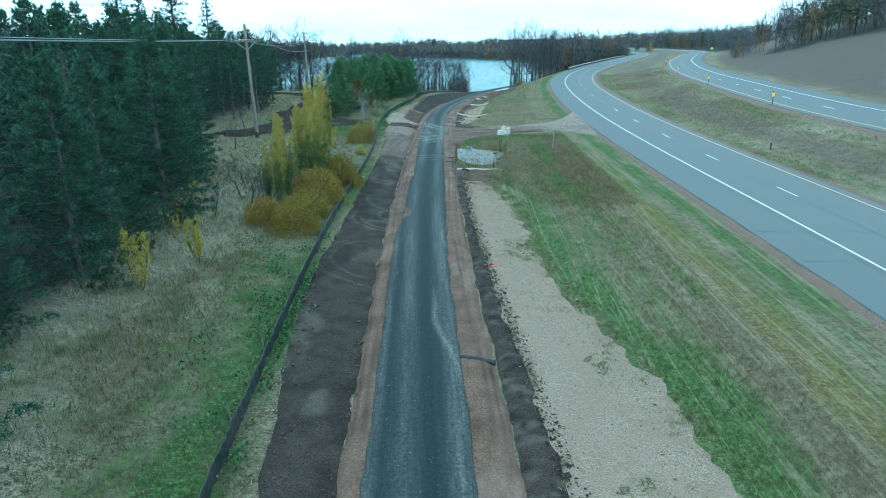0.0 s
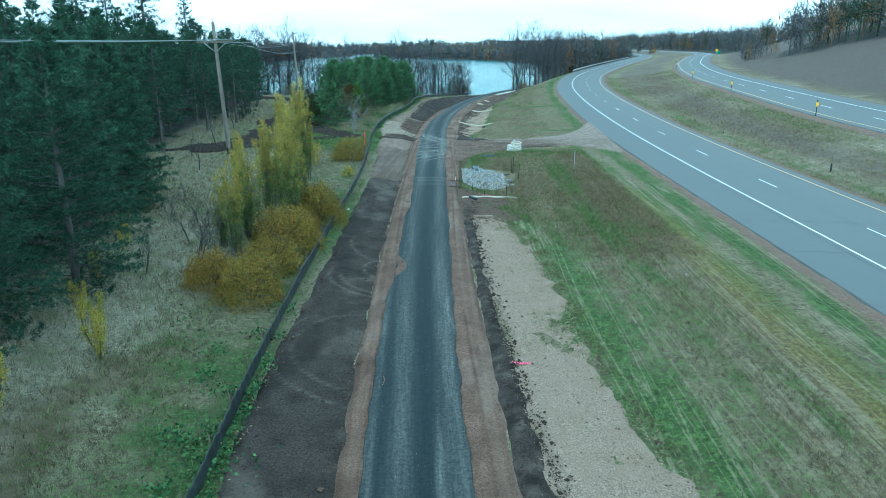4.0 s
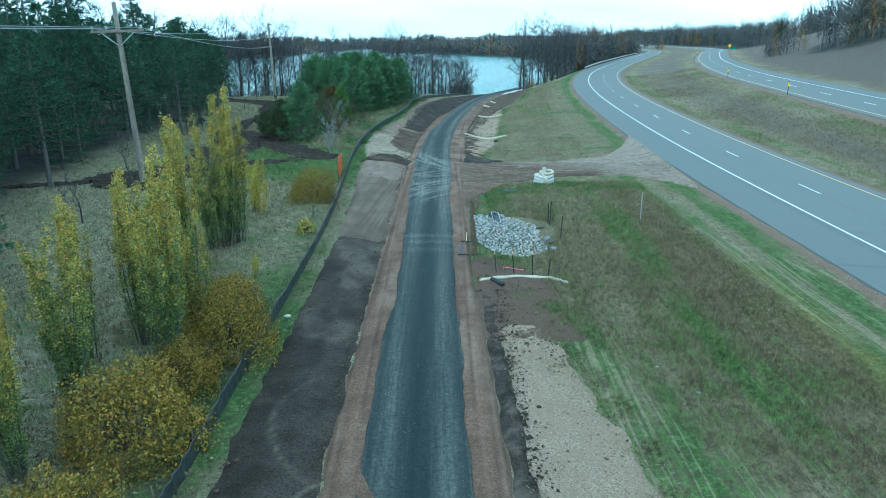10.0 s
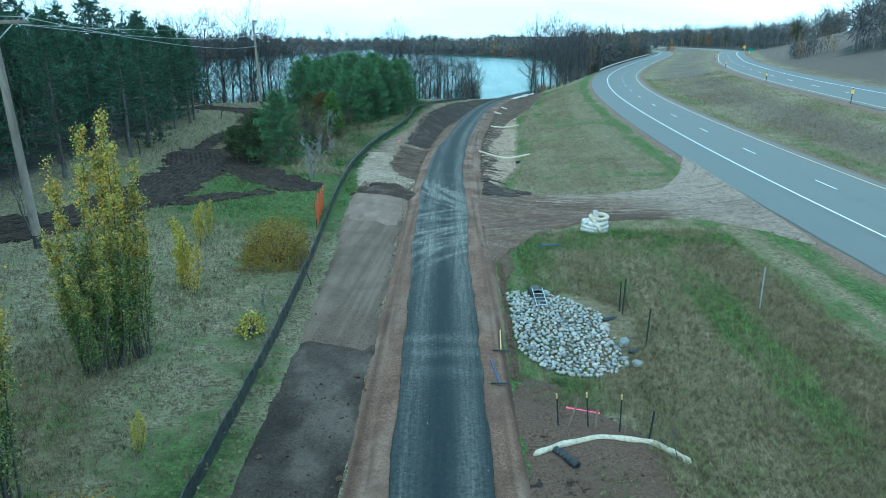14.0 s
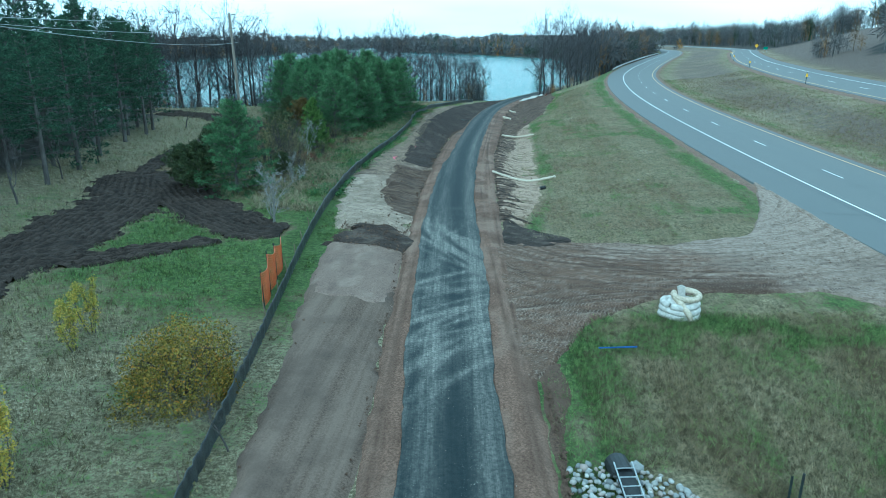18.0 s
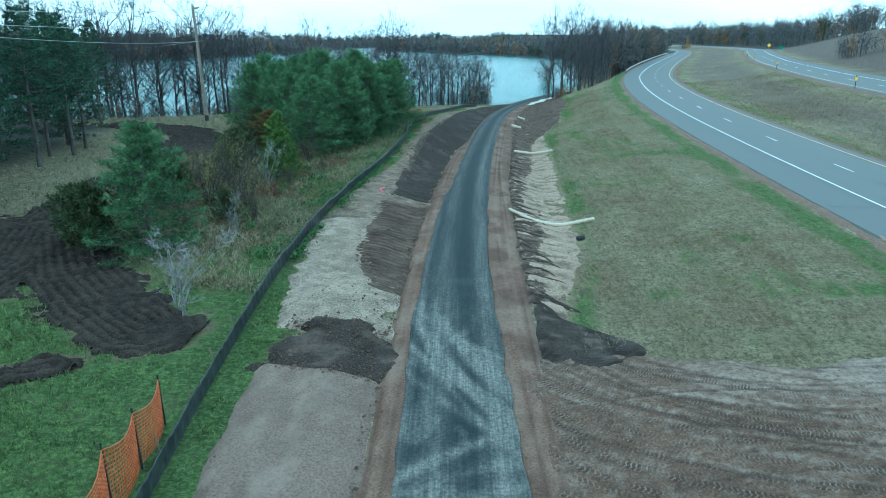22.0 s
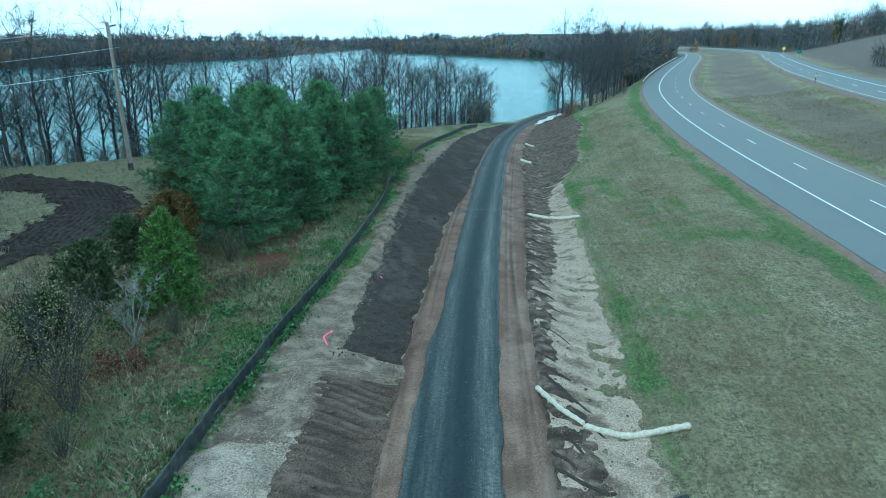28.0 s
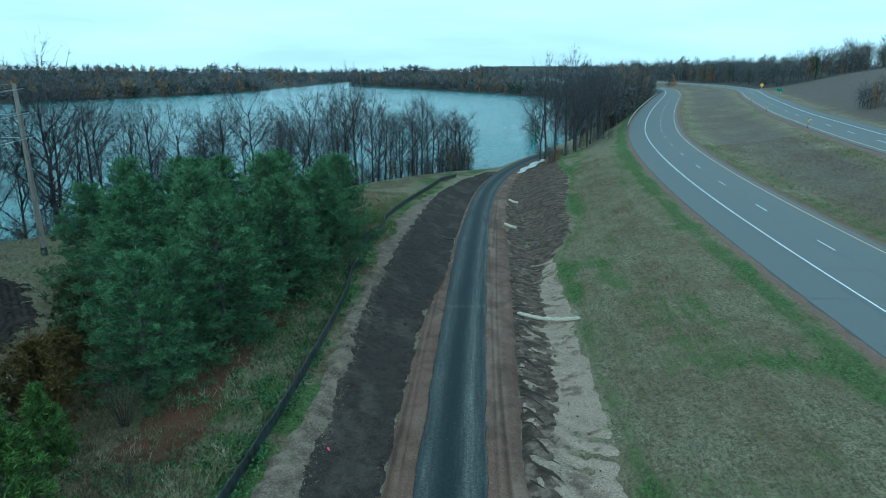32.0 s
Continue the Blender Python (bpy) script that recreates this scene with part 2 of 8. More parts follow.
def tracked(name, dark, light, pale, blot=0.6, treads=False):
    """Earth with pale and dark marks that ride on the mesh: tyre tracks, blotches, hollows darkened as shade."""
    s = Shade(name, 0.95, 0.15)
    p = s.pos()
    a = s.noise(p, 20, 5, 0.7)
    b = s.noise(p, 1.1, 5, 0.65)
    d = s.attr("dust")
    c = s.mix(s.ramp(a, (0.38, 0.0), (0.62, 1.0)), dark, light)
    c = s.mix(s.ramp(b, (0.42, 0.0), (0.66, blot)), c, tuple(0.5 * q for q in dark))
    c = s.mix(s.calc("MULTIPLY", d[0], s.ramp(s.noise(p, 7, 5, 0.7), (0.3, 0.35), (0.6, 1.0))), c, pale)
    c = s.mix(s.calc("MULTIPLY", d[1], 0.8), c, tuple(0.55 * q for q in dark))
    relief = s.calc("ADD", a, s.calc("MULTIPLY", s.noise(p, 5, 4), 1.5))
    if treads:                                      # tyre treads along the turning lines laid out by the mesh
        u = s.uv()
        sep = s.nt.nodes.new("ShaderNodeSeparateXYZ")
        s.put(sep.inputs[0], u)
        lane = s.ramp(s.noise(s.scaled(u, (4.6, 0.07, 1)), 1.0, 4, 0.6), (0.50, 0.0), (0.56, 1.0))
        skew = s.calc("ADD", s.calc("MULTIPLY", sep.outputs[1], 78.0), s.calc("MULTIPLY", s.calc("ABSOLUTE", s.calc("SINE", s.calc("MULTIPLY", sep.outputs[0], 17.0))), 2.5))
        bar = s.ramp(s.calc("SINE", skew), (0.35, 0.0), (0.65, 1.0))
        worn = s.ramp(s.noise(p, 2.6, 5, 0.75), (0.42, 0.0), (0.62, 1.0))
        tread = s.calc("MULTIPLY", s.calc("MULTIPLY", lane, bar), worn)
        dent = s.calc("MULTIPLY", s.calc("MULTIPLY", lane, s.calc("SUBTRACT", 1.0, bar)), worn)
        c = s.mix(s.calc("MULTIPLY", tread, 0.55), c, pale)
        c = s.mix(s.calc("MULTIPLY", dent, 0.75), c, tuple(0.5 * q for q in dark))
        clod = s.ramp(s.noise(p, 11, 7, 0.85), (0.50, 0.0), (0.62, 0.75))
        c = s.mix(clod, c, tuple(0.6 * q for q in dark))
        crumb = s.ramp(s.noise(p, 17, 6, 0.8), (0.55, 0.0), (0.66, 0.6))
        c = s.mix(crumb, c, pale)
        relief = s.calc("ADD", s.calc("ADD", relief, tread), s.calc("MULTIPLY", crumb, 0.8))
    s.color(c).bump(relief, 0.8, 0.04)
    return s.m


M_DIRT = striped_dirt()
M_PAD = tracked("rolled_pad_dirt", (0.140, 0.099, 0.079), (0.250, 0.184, 0.148), (0.31, 0.242, 0.195), 0.2)
M_DRIVE = tracked("churned_dirt", (0.092, 0.057, 0.040), (0.212, 0.138, 0.096), (0.35, 0.285, 0.235), 0.25, True)
M_SHOULDER = tracked("sandy_shoulder", (0.100, 0.060, 0.043), (0.215, 0.138, 0.100), (0.28, 0.205, 0.158), 0.45)
M_GRAVEL = earth("pale_gravel", (0.15, 0.125, 0.105), (0.36, 0.31, 0.265), 30, 0.6, 0.5, 0.03, (0.235, 0.19, 0.155))
M_VERGE = earth("gravel_verge", (0.080, 0.054, 0.042), (0.285, 0.200, 0.155), 24, 2.4, 0.8, 0.04, (0.165, 0.110, 0.080))
M_BED = tracked("raked_topsoil", (0.030, 0.024, 0.021), (0.080, 0.062, 0.051), (0.19, 0.155, 0.125))
M_FRESH = tracked("fresh_topsoil", (0.022, 0.017, 0.015), (0.078, 0.060, 0.050), (0.115, 0.09, 0.074), 0.3)
M_RUTBANK = tracked("grooved_soil", (0.048, 0.033, 0.025), (0.150, 0.105, 0.078), (0.215, 0.160, 0.122))
M_THIN = tracked("thin_straw_mulch", (0.125, 0.094, 0.072), (0.43, 0.345, 0.265), (0.48, 0.385, 0.30), 0.35)
M_SPARSE = tracked("sandy_mulch", (0.085, 0.061, 0.046), (0.27, 0.205, 0.152), (0.36, 0.28, 0.21), 0.6)
M_SWALE = tracked("raked_straw", (0.155, 0.110, 0.078), (0.50, 0.382, 0.288), (0.46, 0.35, 0.265), 0.25)
M_PLOUGH = tracked("ploughed_soil", (0.018, 0.014, 0.012), (0.070, 0.053, 0.043), (0.12, 0.094, 0.076), 0.25)


def asphalt_trail():
    s = Shade("trail_asphalt", 0.8, 0.18)
    p, u = s.pos(), s.uv()
    grit = s.noise(p, 90, 3, 0.7)
    long = s.noise(s.scaled(u, (7.0, 0.22, 1)), 1.0, 6, 0.7)
    fine = s.noise(s.scaled(u, (30.0, 0.9, 1)), 1.0, 4, 0.7)
    d = s.attr("dust")
    base = s.mix(s.ramp(grit, (0.3, 0.0), (0.75, 1.0)), (0.004, 0.008, 0.010), (0.017, 0.027, 0.032))
    hair = s.calc("MULTIPLY", s.ramp(long, (0.32, 0.35), (0.66, 1.0)), s.ramp(fine, (0.30, 0.55), (0.65, 1.0)))
    amt = s.calc("MULTIPLY", d[0], s.calc("MULTIPLY", hair, s.ramp(s.noise(p, 11, 6, 0.75), (0.36, 0.40), (0.62, 1.25))))
    speck = s.calc("MULTIPLY", s.ramp(s.noise(p, 22, 4, 0.7), (0.63, 0.0), (0.69, 1.0)), s.ramp(s.noise(s.scaled(u, (2.0, 0.25, 1)), 1.0, 4), (0.45, 0.0), (0.6, 0.6)))
    amt = s.calc("ADD", amt, speck, True)
    s.color(s.mix(amt, base, (0.28, 0.265, 0.235)))
    s.rough(s.ramp(amt, (0.0, 0.78), (0.6, 0.95)))
    s.bump(grit, 0.5, 0.012)
    return s.m


def asphalt_road():
    s = Shade("highway_asphalt", 0.8, 0.3)
    p, u = s.pos(), s.uv()
    grit = s.noise(p, 70, 3, 0.7)
    wear = s.noise(s.scaled(u, (1.1, 0.012, 1)), 1.0, 4, 0.55)
    blot = s.noise(p, 0.7, 5, 0.65)
    d = s.attr("dust")
    c = s.mix(s.ramp(grit, (0.25, 0.0), (0.8, 1.0)), (0.104, 0.107, 0.105), (0.186, 0.189, 0.183))
    c = s.mix(s.ramp(wear, (0.35, 0.0), (0.7, 0.45)), c, (0.145, 0.15, 0.146))
    c = s.mix(s.calc("MULTIPLY", d[0], 0.42), c, (0.115, 0.12, 0.122))
    c = s.mix(s.ramp(blot, (0.5, 0.0), (0.75, 0.30)), c, (0.13, 0.135, 0.14))
    s.color(c).bump(grit, 0.3, 0.008)
    return s.m


def water():
    s = Shade("lake_water", 0.07, 0.5)
    s.color((0.018, 0.118, 0.122))
    p = s.pos()
    s.b.inputs["IOR"].default_value = 1.33
    w = s.noise(s.scaled(p, (0.45, 1.5, 1)), 1.0, 4, 0.6)
    s.rough(s.ramp(s.noise(s.scaled(p, (0.006, 0.02, 1)), 1.0, 3), (0.35, 0.14), (0.65, 0.20)))
    s.bump(w, 0.9, 0.42)
    return s.m


def foliage(name, stops, rough=0.7, tree=0.35, scale=0.9, young=False):
    """Leaves or needles: every leaf its own tint, clumps and trees apart too; young shades a crown's inside by colour.
    """
    s = Shade(name, rough, 0.2)
    c = s.ramp(s.island(), *stops)
    clump = s.noise(s.obj(), scale, 4, 0.6)
    c = s.mix(s.ramp(clump, (0.35, 0.0), (0.7, tree)), c, stops[0][1])
    c = s.mix(s.calc("MULTIPLY", s.rand(), 0.5 * tree if young else tree), c, stops[-1][1])
    if young:                                       # inner needles darkened in colour for crown shade, lighter at the bough ends
        inner_shade = s.ramp(s.island(), *((q, tuple(0.6 * v for v in k)) for q, k in stops))
        c = s.mix(s.ramp(s.attr("tint")[0], (0.45, 0.0), (0.95, 1.0)), inner_shade, c)
    s.color(c)
    return s.m


def bark(name, dark, light, scale=5):
    s = Shade(name, 0.9, 0.15)
    v = s.scaled(s.obj(), (1, 1, 0.25))
    n = s.noise(v, scale, 5, 0.7)
    s.color(s.mix(s.ramp(n, (0.3, 0.0), (0.7, 1.0)), dark, light)).bump(n, 0.8, 0.02)
    return s.m


def woods(name):
    """Far trees: the tint rides on each tree."""
    s = Shade(name, 0.9, 0.1)
    t = s.attr("tint")
    c = s.ramp(s.island(), (0.0, (0.050, 0.055, 0.060)), (1.0, (0.152, 0.152, 0.156)))
    c = s.mix(t[0], c, s.ramp(s.island(), (0.0, (0.12, 0.065, 0.022)), (1.0, (0.34, 0.19, 0.055))))
    c = s.mix(t[1], c, s.ramp(s.island(), (0.0, (0.012, 0.028, 0.014)), (1.0, (0.045, 0.075, 0.035))))
    s.color(c)
    return s.m


M_TRAIL, M_ROAD, M_WATER = asphalt_trail(), asphalt_road(), water()
M_WHITE = plain("white_road_paint", (0.55, 0.56, 0.55), (0.80, 0.80, 0.78), 8, 0.6, 0.3, local=False)
M_YELLOW = plain("yellow_road_paint", (0.50, 0.33, 0.16), (0.68, 0.47, 0.24), 8, 0.6, 0.3, local=False)
M_TAR = plain("tar_seal", (0.065, 0.068, 0.07), (0.12, 0.124, 0.126), 5, 0.6, 0.3, local=False)
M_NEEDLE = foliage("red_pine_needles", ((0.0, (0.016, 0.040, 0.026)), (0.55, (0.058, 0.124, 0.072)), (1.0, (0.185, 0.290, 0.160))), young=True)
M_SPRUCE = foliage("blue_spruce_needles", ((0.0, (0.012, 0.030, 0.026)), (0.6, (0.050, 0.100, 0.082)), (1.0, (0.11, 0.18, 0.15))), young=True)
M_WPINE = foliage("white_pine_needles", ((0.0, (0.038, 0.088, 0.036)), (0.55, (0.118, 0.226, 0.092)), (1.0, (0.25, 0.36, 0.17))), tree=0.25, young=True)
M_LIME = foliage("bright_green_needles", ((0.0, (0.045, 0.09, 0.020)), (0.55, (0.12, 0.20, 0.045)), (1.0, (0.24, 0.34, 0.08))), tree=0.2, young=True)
M_CEDAR = foliage("cedar_scales", ((0.0, (0.022, 0.032, 0.014)), (0.6, (0.062, 0.080, 0.034)), (1.0, (0.115, 0.135, 0.058))), tree=0.2)
M_RUST = foliage("rusty_cedar_scales", ((0.0, (0.04, 0.028, 0.010)), (0.6, (0.095, 0.066, 0.020)), (1.0, (0.15, 0.11, 0.035))), tree=0.2)
M_SAPLING = foliage("sapling_leaves", ((0.0, (0.14, 0.19, 0.040)), (0.45, (0.33, 0.31, 0.060)), (0.78, (0.50, 0.39, 0.06)), (1.0, (0.62, 0.40, 0.07))), tree=0.3, scale=1.6)


def poplar_leaves():
    """Green low on the stems, yellow towards the tips."""
    s = Shade("poplar_leaves", 0.7, 0.2)
    sep = s.nt.nodes.new("ShaderNodeSeparateXYZ")
    s.put(sep.inputs[0], s.obj())
    low = s.ramp(s.island(), (0.0, (0.050, 0.085, 0.030)), (0.6, (0.130, 0.185, 0.058)), (1.0, (0.31, 0.30, 0.08)))
    high = s.ramp(s.island(), (0.0, (0.11, 0.17, 0.05)), (0.35, (0.30, 0.31, 0.085)), (0.7, (0.52, 0.39, 0.065)), (1.0, (0.62, 0.33, 0.05)))
    h = s.calc("ADD", s.calc("MULTIPLY", sep.outputs[2], 0.17), s.calc("MULTIPLY", s.calc("SUBTRACT", s.noise(s.obj(), 1.5, 4), 0.5), 1.6))
    s.color(s.mix(s.ramp(h, (0.30, 0.0), (0.75, 1.0)), low, high))
    return s.m


M_POPLAR = poplar_leaves()
M_GOLD = foliage("golden_bush_leaves", ((0.0, (0.070, 0.062, 0.011)), (0.45, (0.190, 0.165, 0.030)), (0.8, (0.34, 0.245, 0.038)), (1.0, (0.42, 0.20, 0.032))), tree=0.3, scale=1.4)
M_TAWNY = foliage("tawny_leaves", ((0.0, (0.075, 0.068, 0.032)), (0.6, (0.170, 0.150, 0.070)), (1.0, (0.29, 0.245, 0.12))), tree=0.3)
M_BARK = bark("dark_bark", (0.032, 0.029, 0.030), (0.096, 0.088, 0.087))
M_CROWN = bark("winter_twigs", (0.040, 0.039, 0.042), (0.108, 0.102, 0.106))
M_TWIG = bark("grey_twigs", (0.060, 0.054, 0.052), (0.15, 0.135, 0.13))
M_PINEBARK = bark("pine_bark", (0.060, 0.055, 0.052), (0.185, 0.170, 0.160))
M_PALEBARK = bark("pale_twigs", (0.16, 0.15, 0.145), (0.33, 0.32, 0.31))
M_WOODS = woods("far_woods")
M_POLE = bark("weathered_pole_wood", (0.12, 0.10, 0.085), (0.26, 0.225, 0.19), 4)
M_STAKE = bark("stake_wood", (0.10, 0.08, 0.06), (0.24, 0.19, 0.14), 9)
M_STEEL = plain("galvanised_steel", (0.32, 0.34, 0.35), (0.50, 0.52, 0.53), 4, 0.45, 0.5, 0.7)
M_DARKSTEEL = plain("dark_green_post_paint", (0.012, 0.018, 0.018), (0.035, 0.045, 0.043), 9, 0.6, 0.3)
M_WIRE = plain("wire_metal", (0.20, 0.22, 0.23), (0.33, 0.35, 0.36), 3, 0.5, 0.4, 0.3)
M_FABRIC = plain("black_silt_fabric", (0.010, 0.012, 0.014), (0.075, 0.082, 0.088), 5, 0.38, 0.5, local=False, bump=1.0)
M_ORANGE = plain("orange_plastic_mesh", (0.33, 0.080, 0.022), (0.54, 0.155, 0.052), 7, 0.5, 0.4)


def field_stones():
    """Cobbles, every one its own tint."""
    s = Shade("field_stone", 0.85, 0.25)
    pick = s.calc("FRACT", s.calc("ADD", s.calc("MULTIPLY", s.rand(), 7.0), s.island()))
    c = s.ramp(pick, (0.0, (0.13, 0.135, 0.14)), (0.25, (0.25, 0.26, 0.26)), (0.5, (0.36, 0.35, 0.325)), (0.7, (0.34, 0.27, 0.235)), (0.85, (0.40, 0.40, 0.385)), (1.0, (0.50, 0.485, 0.455)))
    n = s.noise(s.pos(), 22, 5, 0.7)
    s.color(s.mix(s.ramp(n, (0.35, 0.0), (0.7, 0.45)), c, (0.20, 0.195, 0.185))).bump(n, 0.5, 0.015)
    return s.m


M_ROCK = field_stones()
M_WATTLE = plain("netted_straw_tube", (0.32, 0.27, 0.20), (0.62, 0.55, 0.44), 14, 0.85, 0.2, bump=0.8)
M_BAG = plain("white_netted_tube", (0.36, 0.34, 0.31), (0.62, 0.60, 0.56), 9, 0.8, 0.2, bump=0.7)
M_BLACK = plain("black_plastic", (0.008, 0.009, 0.010), (0.03, 0.033, 0.036), 6, 0.5, 0.4)
M_SIGNYELLOW = plain("yellow_sign_sheeting", (0.75, 0.42, 0.02), (0.85, 0.52, 0.04), 4, 0.5, 0.3)
M_SIGNGREEN = plain("green_sign_sheeting", (0.01, 0.16, 0.10), (0.02, 0.22, 0.14), 4, 0.5, 0.3)
M_BLUE = plain("blue_paint", (0.02, 0.06, 0.20), (0.05, 0.12, 0.32), 6, 0.5, 0.3)
M_HANDLE = plain("yellow_wood_handle", (0.45, 0.31, 0.12), (0.62, 0.46, 0.22), 8, 0.5, 0.3)
M_PINK = plain("pink_marking_paint", (0.65, 0.08, 0.17), (0.80, 0.16, 0.28), 8, 0.7, 0.2)
M_REDLEAF = foliage("dark_red_leaves", ((0.0, (0.05, 0.012, 0.014)), (0.6, (0.13, 0.03, 0.03)), (1.0, (0.22, 0.06, 0.045))), tree=0.2)
M_LITTER = earth("brown_pine_litter", (0.048, 0.024, 0.015), (0.135, 0.064, 0.038), 20, 1.5, 0.6, 0.03)

# ---- the lie of the land ----
def smooth(a, b, v):
    t = np.clip((np.asarray(v, float) - a) / (b - a), 0, 1)
    return t * t * (3 - 2 * t)


def curve(pairs):
    """A smooth line through a few stations (y, value)."""
    ys, vs = np.array(pairs, float).T
    fine = np.linspace(ys[0], ys[-1], 1600)
    vals = np.interp(fine, ys, vs)
    k = 41
    for _ in range(2):
        vals = np.convolve(np.pad(vals, k // 2, mode="edge"), np.ones(k) / k, mode="valid")
    return lambda y: np.interp(y, fine, vals)


trail_x = curve([(-60, 4.8), (-20, 1.7), (0, -0.1), (12, -1.05), (20, -2.1), (30, -3.2), (40, -4.0), (50, -4.68), (60, -5.42), (70, -6.15), (80, -6.65),
                 (90, -6.95), (100, -6.98), (110, -6.9), (120, -6.75), (130, -6.52), (140, -6.2), (150, -5.75), (165, -4.6), (175, -2.7), (185, -0.4), (194, 2.9), (202, 7.7),
                 (220, 15), (250, 24), (300, 40), (400, 72), (700, 90)])
trail_z = curve([(-60, 0), (75, 0), (90, -0.34), (100, -0.73), (110, -1.22), (120, -1.7), (130, -2.15), (140, -2.65), (150, -3.15), (160, -3.6),
                 (170, -3.85), (190, -4.1), (220, -3.6), (300, -3.4), (700, -3.4)])
road_x = curve([(-60, 16.5), (0, 15.6), (25, 14.4), (40, 13.5), (57, 12.4), (80, 11.6), (100, 11.7), (120, 12.2), (140, 13.4), (160, 15.7), (180, 18.7),
                (200, 22.5), (230, 30.0), (260, 38.3), (300, 50), (350, 65), (400, 78), (430, 83), (480, 80), (560, 64), (700, 20)])   # white edge line
road_z = curve([(-60, 0.6), (140, 0.5), (200, 0.1), (260, 0.1), (400, 0.3), (700, 0.6)])
far_x = curve([(-60, 34), (0, 31), (70, 29), (84, 30), (103, 31.8), (120, 33.6), (138, 35.4), (171, 41), (219, 52), (260, 64), (300, 76), (350, 93),
               (400, 106), (450, 112), (500, 108), (560, 96), (640, 70), (700, 50)])     # its near yellow line
far_z = curve([(-60, 2), (320, 1.9), (420, 1.1), (560, 0.8), (700, 0.8)])
fence_run = curve([(-60, -1), (0, -3.9), (11.4, -5.35), (18.6, -6.45), (23.5, -7.15), (31, -7.75), (40, -8.5), (48, -8.9), (55, -9.4), (60, -10.1), (64, -10.8), (70, -11.9),
                 (75, -12.6), (81, -13.1), (87, -12.85), (97, -12.5), (105, -12.6), (114, -12.9), (120, -13.3), (130, -13.5), (140, -13.2), (150, -12.6), (163, -11.4), (172, -10.2), (185, -6),
                 (200, 1), (300, 30), (700, 80)])
fence_x = lambda y: fence_run(y) + np.interp(y, [80, 90, 94, 98, 105, 111, 115, 118, 122, 125, 127, 130, 133, 142, 156, 164, 170, 180], [0, 0.05, 0.2, 0.3, 0.35, 0.3, 0.0, 0.1, -0.35, 0.1, 0.45, 0.1, -0.15, 0.2, 0.7, 0.4, 1.0, 0.8])
left_z = curve([(-60, 0.1), (0, 0.1), (60, 0.25), (90, 0.2), (105, 0.0), (118, -0.25), (135, -1.2), (150, -2.2), (165, -3.2), (180, -4.2), (195, -5.6), (700, -7)])
shore_y = curve([(-420, 84), (-200, 98), (-90, 110), (-60, 108), (-45, 115), (-37, 123), (-28, 139), (-20, 163), (-13, 185), (-6, 194), (20, 215)])   # of the lake's near side, by x
far_shore = lambda x: np.interp(x, [-4000, -900, -400, -230, -194, -165, -148, -139, -131, -118, -106, -50, 0, 24, 45, 120], [140, 200, 292, 334, 356, 412, 456, 486, 748, 742, 628, 560, 492, 450, 428, 424])   # beyond the lake, by x
LAKE_Z = -5.2
ROAD_L, ROAD_R = -2.8, 6.35        # pavement edges, from the white line
FAR_L, FAR_R = -0.9, 9.0


def stations(y):
    xc, zt, rx, rz, fx, fz = trail_x(y), trail_z(y), road_x(y), road_z(y), far_x(y), far_z(y)
    xf, zl = fence_x(y), left_z(y)
    xf = np.minimum(xf, xc - 3.4)
    cut = smooth(78, 92, y) * (1 - smooth(150, 175, y))
    rx0 = np.maximum(rx + ROAD_L, xc + 7)
    dry = 1 - smooth(150, 230, y)
    knoll = smooth(-10, 60, y)
    far_hill = smooth(60, 330, y)
    rise = 1 - 0.85 * smooth(330, 540, y)
    st = [(xf * 0 - 420, zl + 1 * dry), (xf - 45, zl + (1.6 + 1.5 * (1 - knoll)) * dry), (xf - 10, zl + 0.35 * dry), (xf - 1.2, zl), (xf + 0.8, zl - 0.03),
          (xc - 3.1 - 0.9 * cut, zl * 0.5 + zt * 0.5 + 0.12 * cut), (xc - 2.2, zt - 0.05), (xc - 1.3, zt), (xc + 1.3, zt), (xc + 2.4, zt - 0.06),
          (xc + 4.2, zt - 0.12 - 0.25 * cut), (xc * 0.55 + rx0 * 0.45, zt * 0.62 + rz * 0.38 - 0.1), (rx0 - 1.0, rz - 0.12), (rx0, rz - 0.02), (rx0 * 0 + rx + ROAD_R, rz - 0.22),
          (rx + ROAD_R + 1.5, rz - 0.4), ((rx + ROAD_R) * 0.55 + (fx + FAR_L) * 0.45, rz * 0.6 + fz * 0.4 - 0.65), (fx + FAR_L - 1.2, fz - 0.2), (fx + FAR_L, fz), (fx + FAR_R, fz + 0.25),
          (fx + FAR_R + 4, fz - 0.25), (fx + FAR_R + 9, fz + 0.6), (fx + FAR_R + 40, fz + (11.5 - 3 * far_hill) * rise), (fx + FAR_R + 75, fz + (21 - 3 * far_hill) * rise), (fx + FAR_R + 150, fz + (31 - 8 * far_hill) * rise), (fx * 0 + 900, fz + (34 - 10 * far_hill) * rise)]
    return st


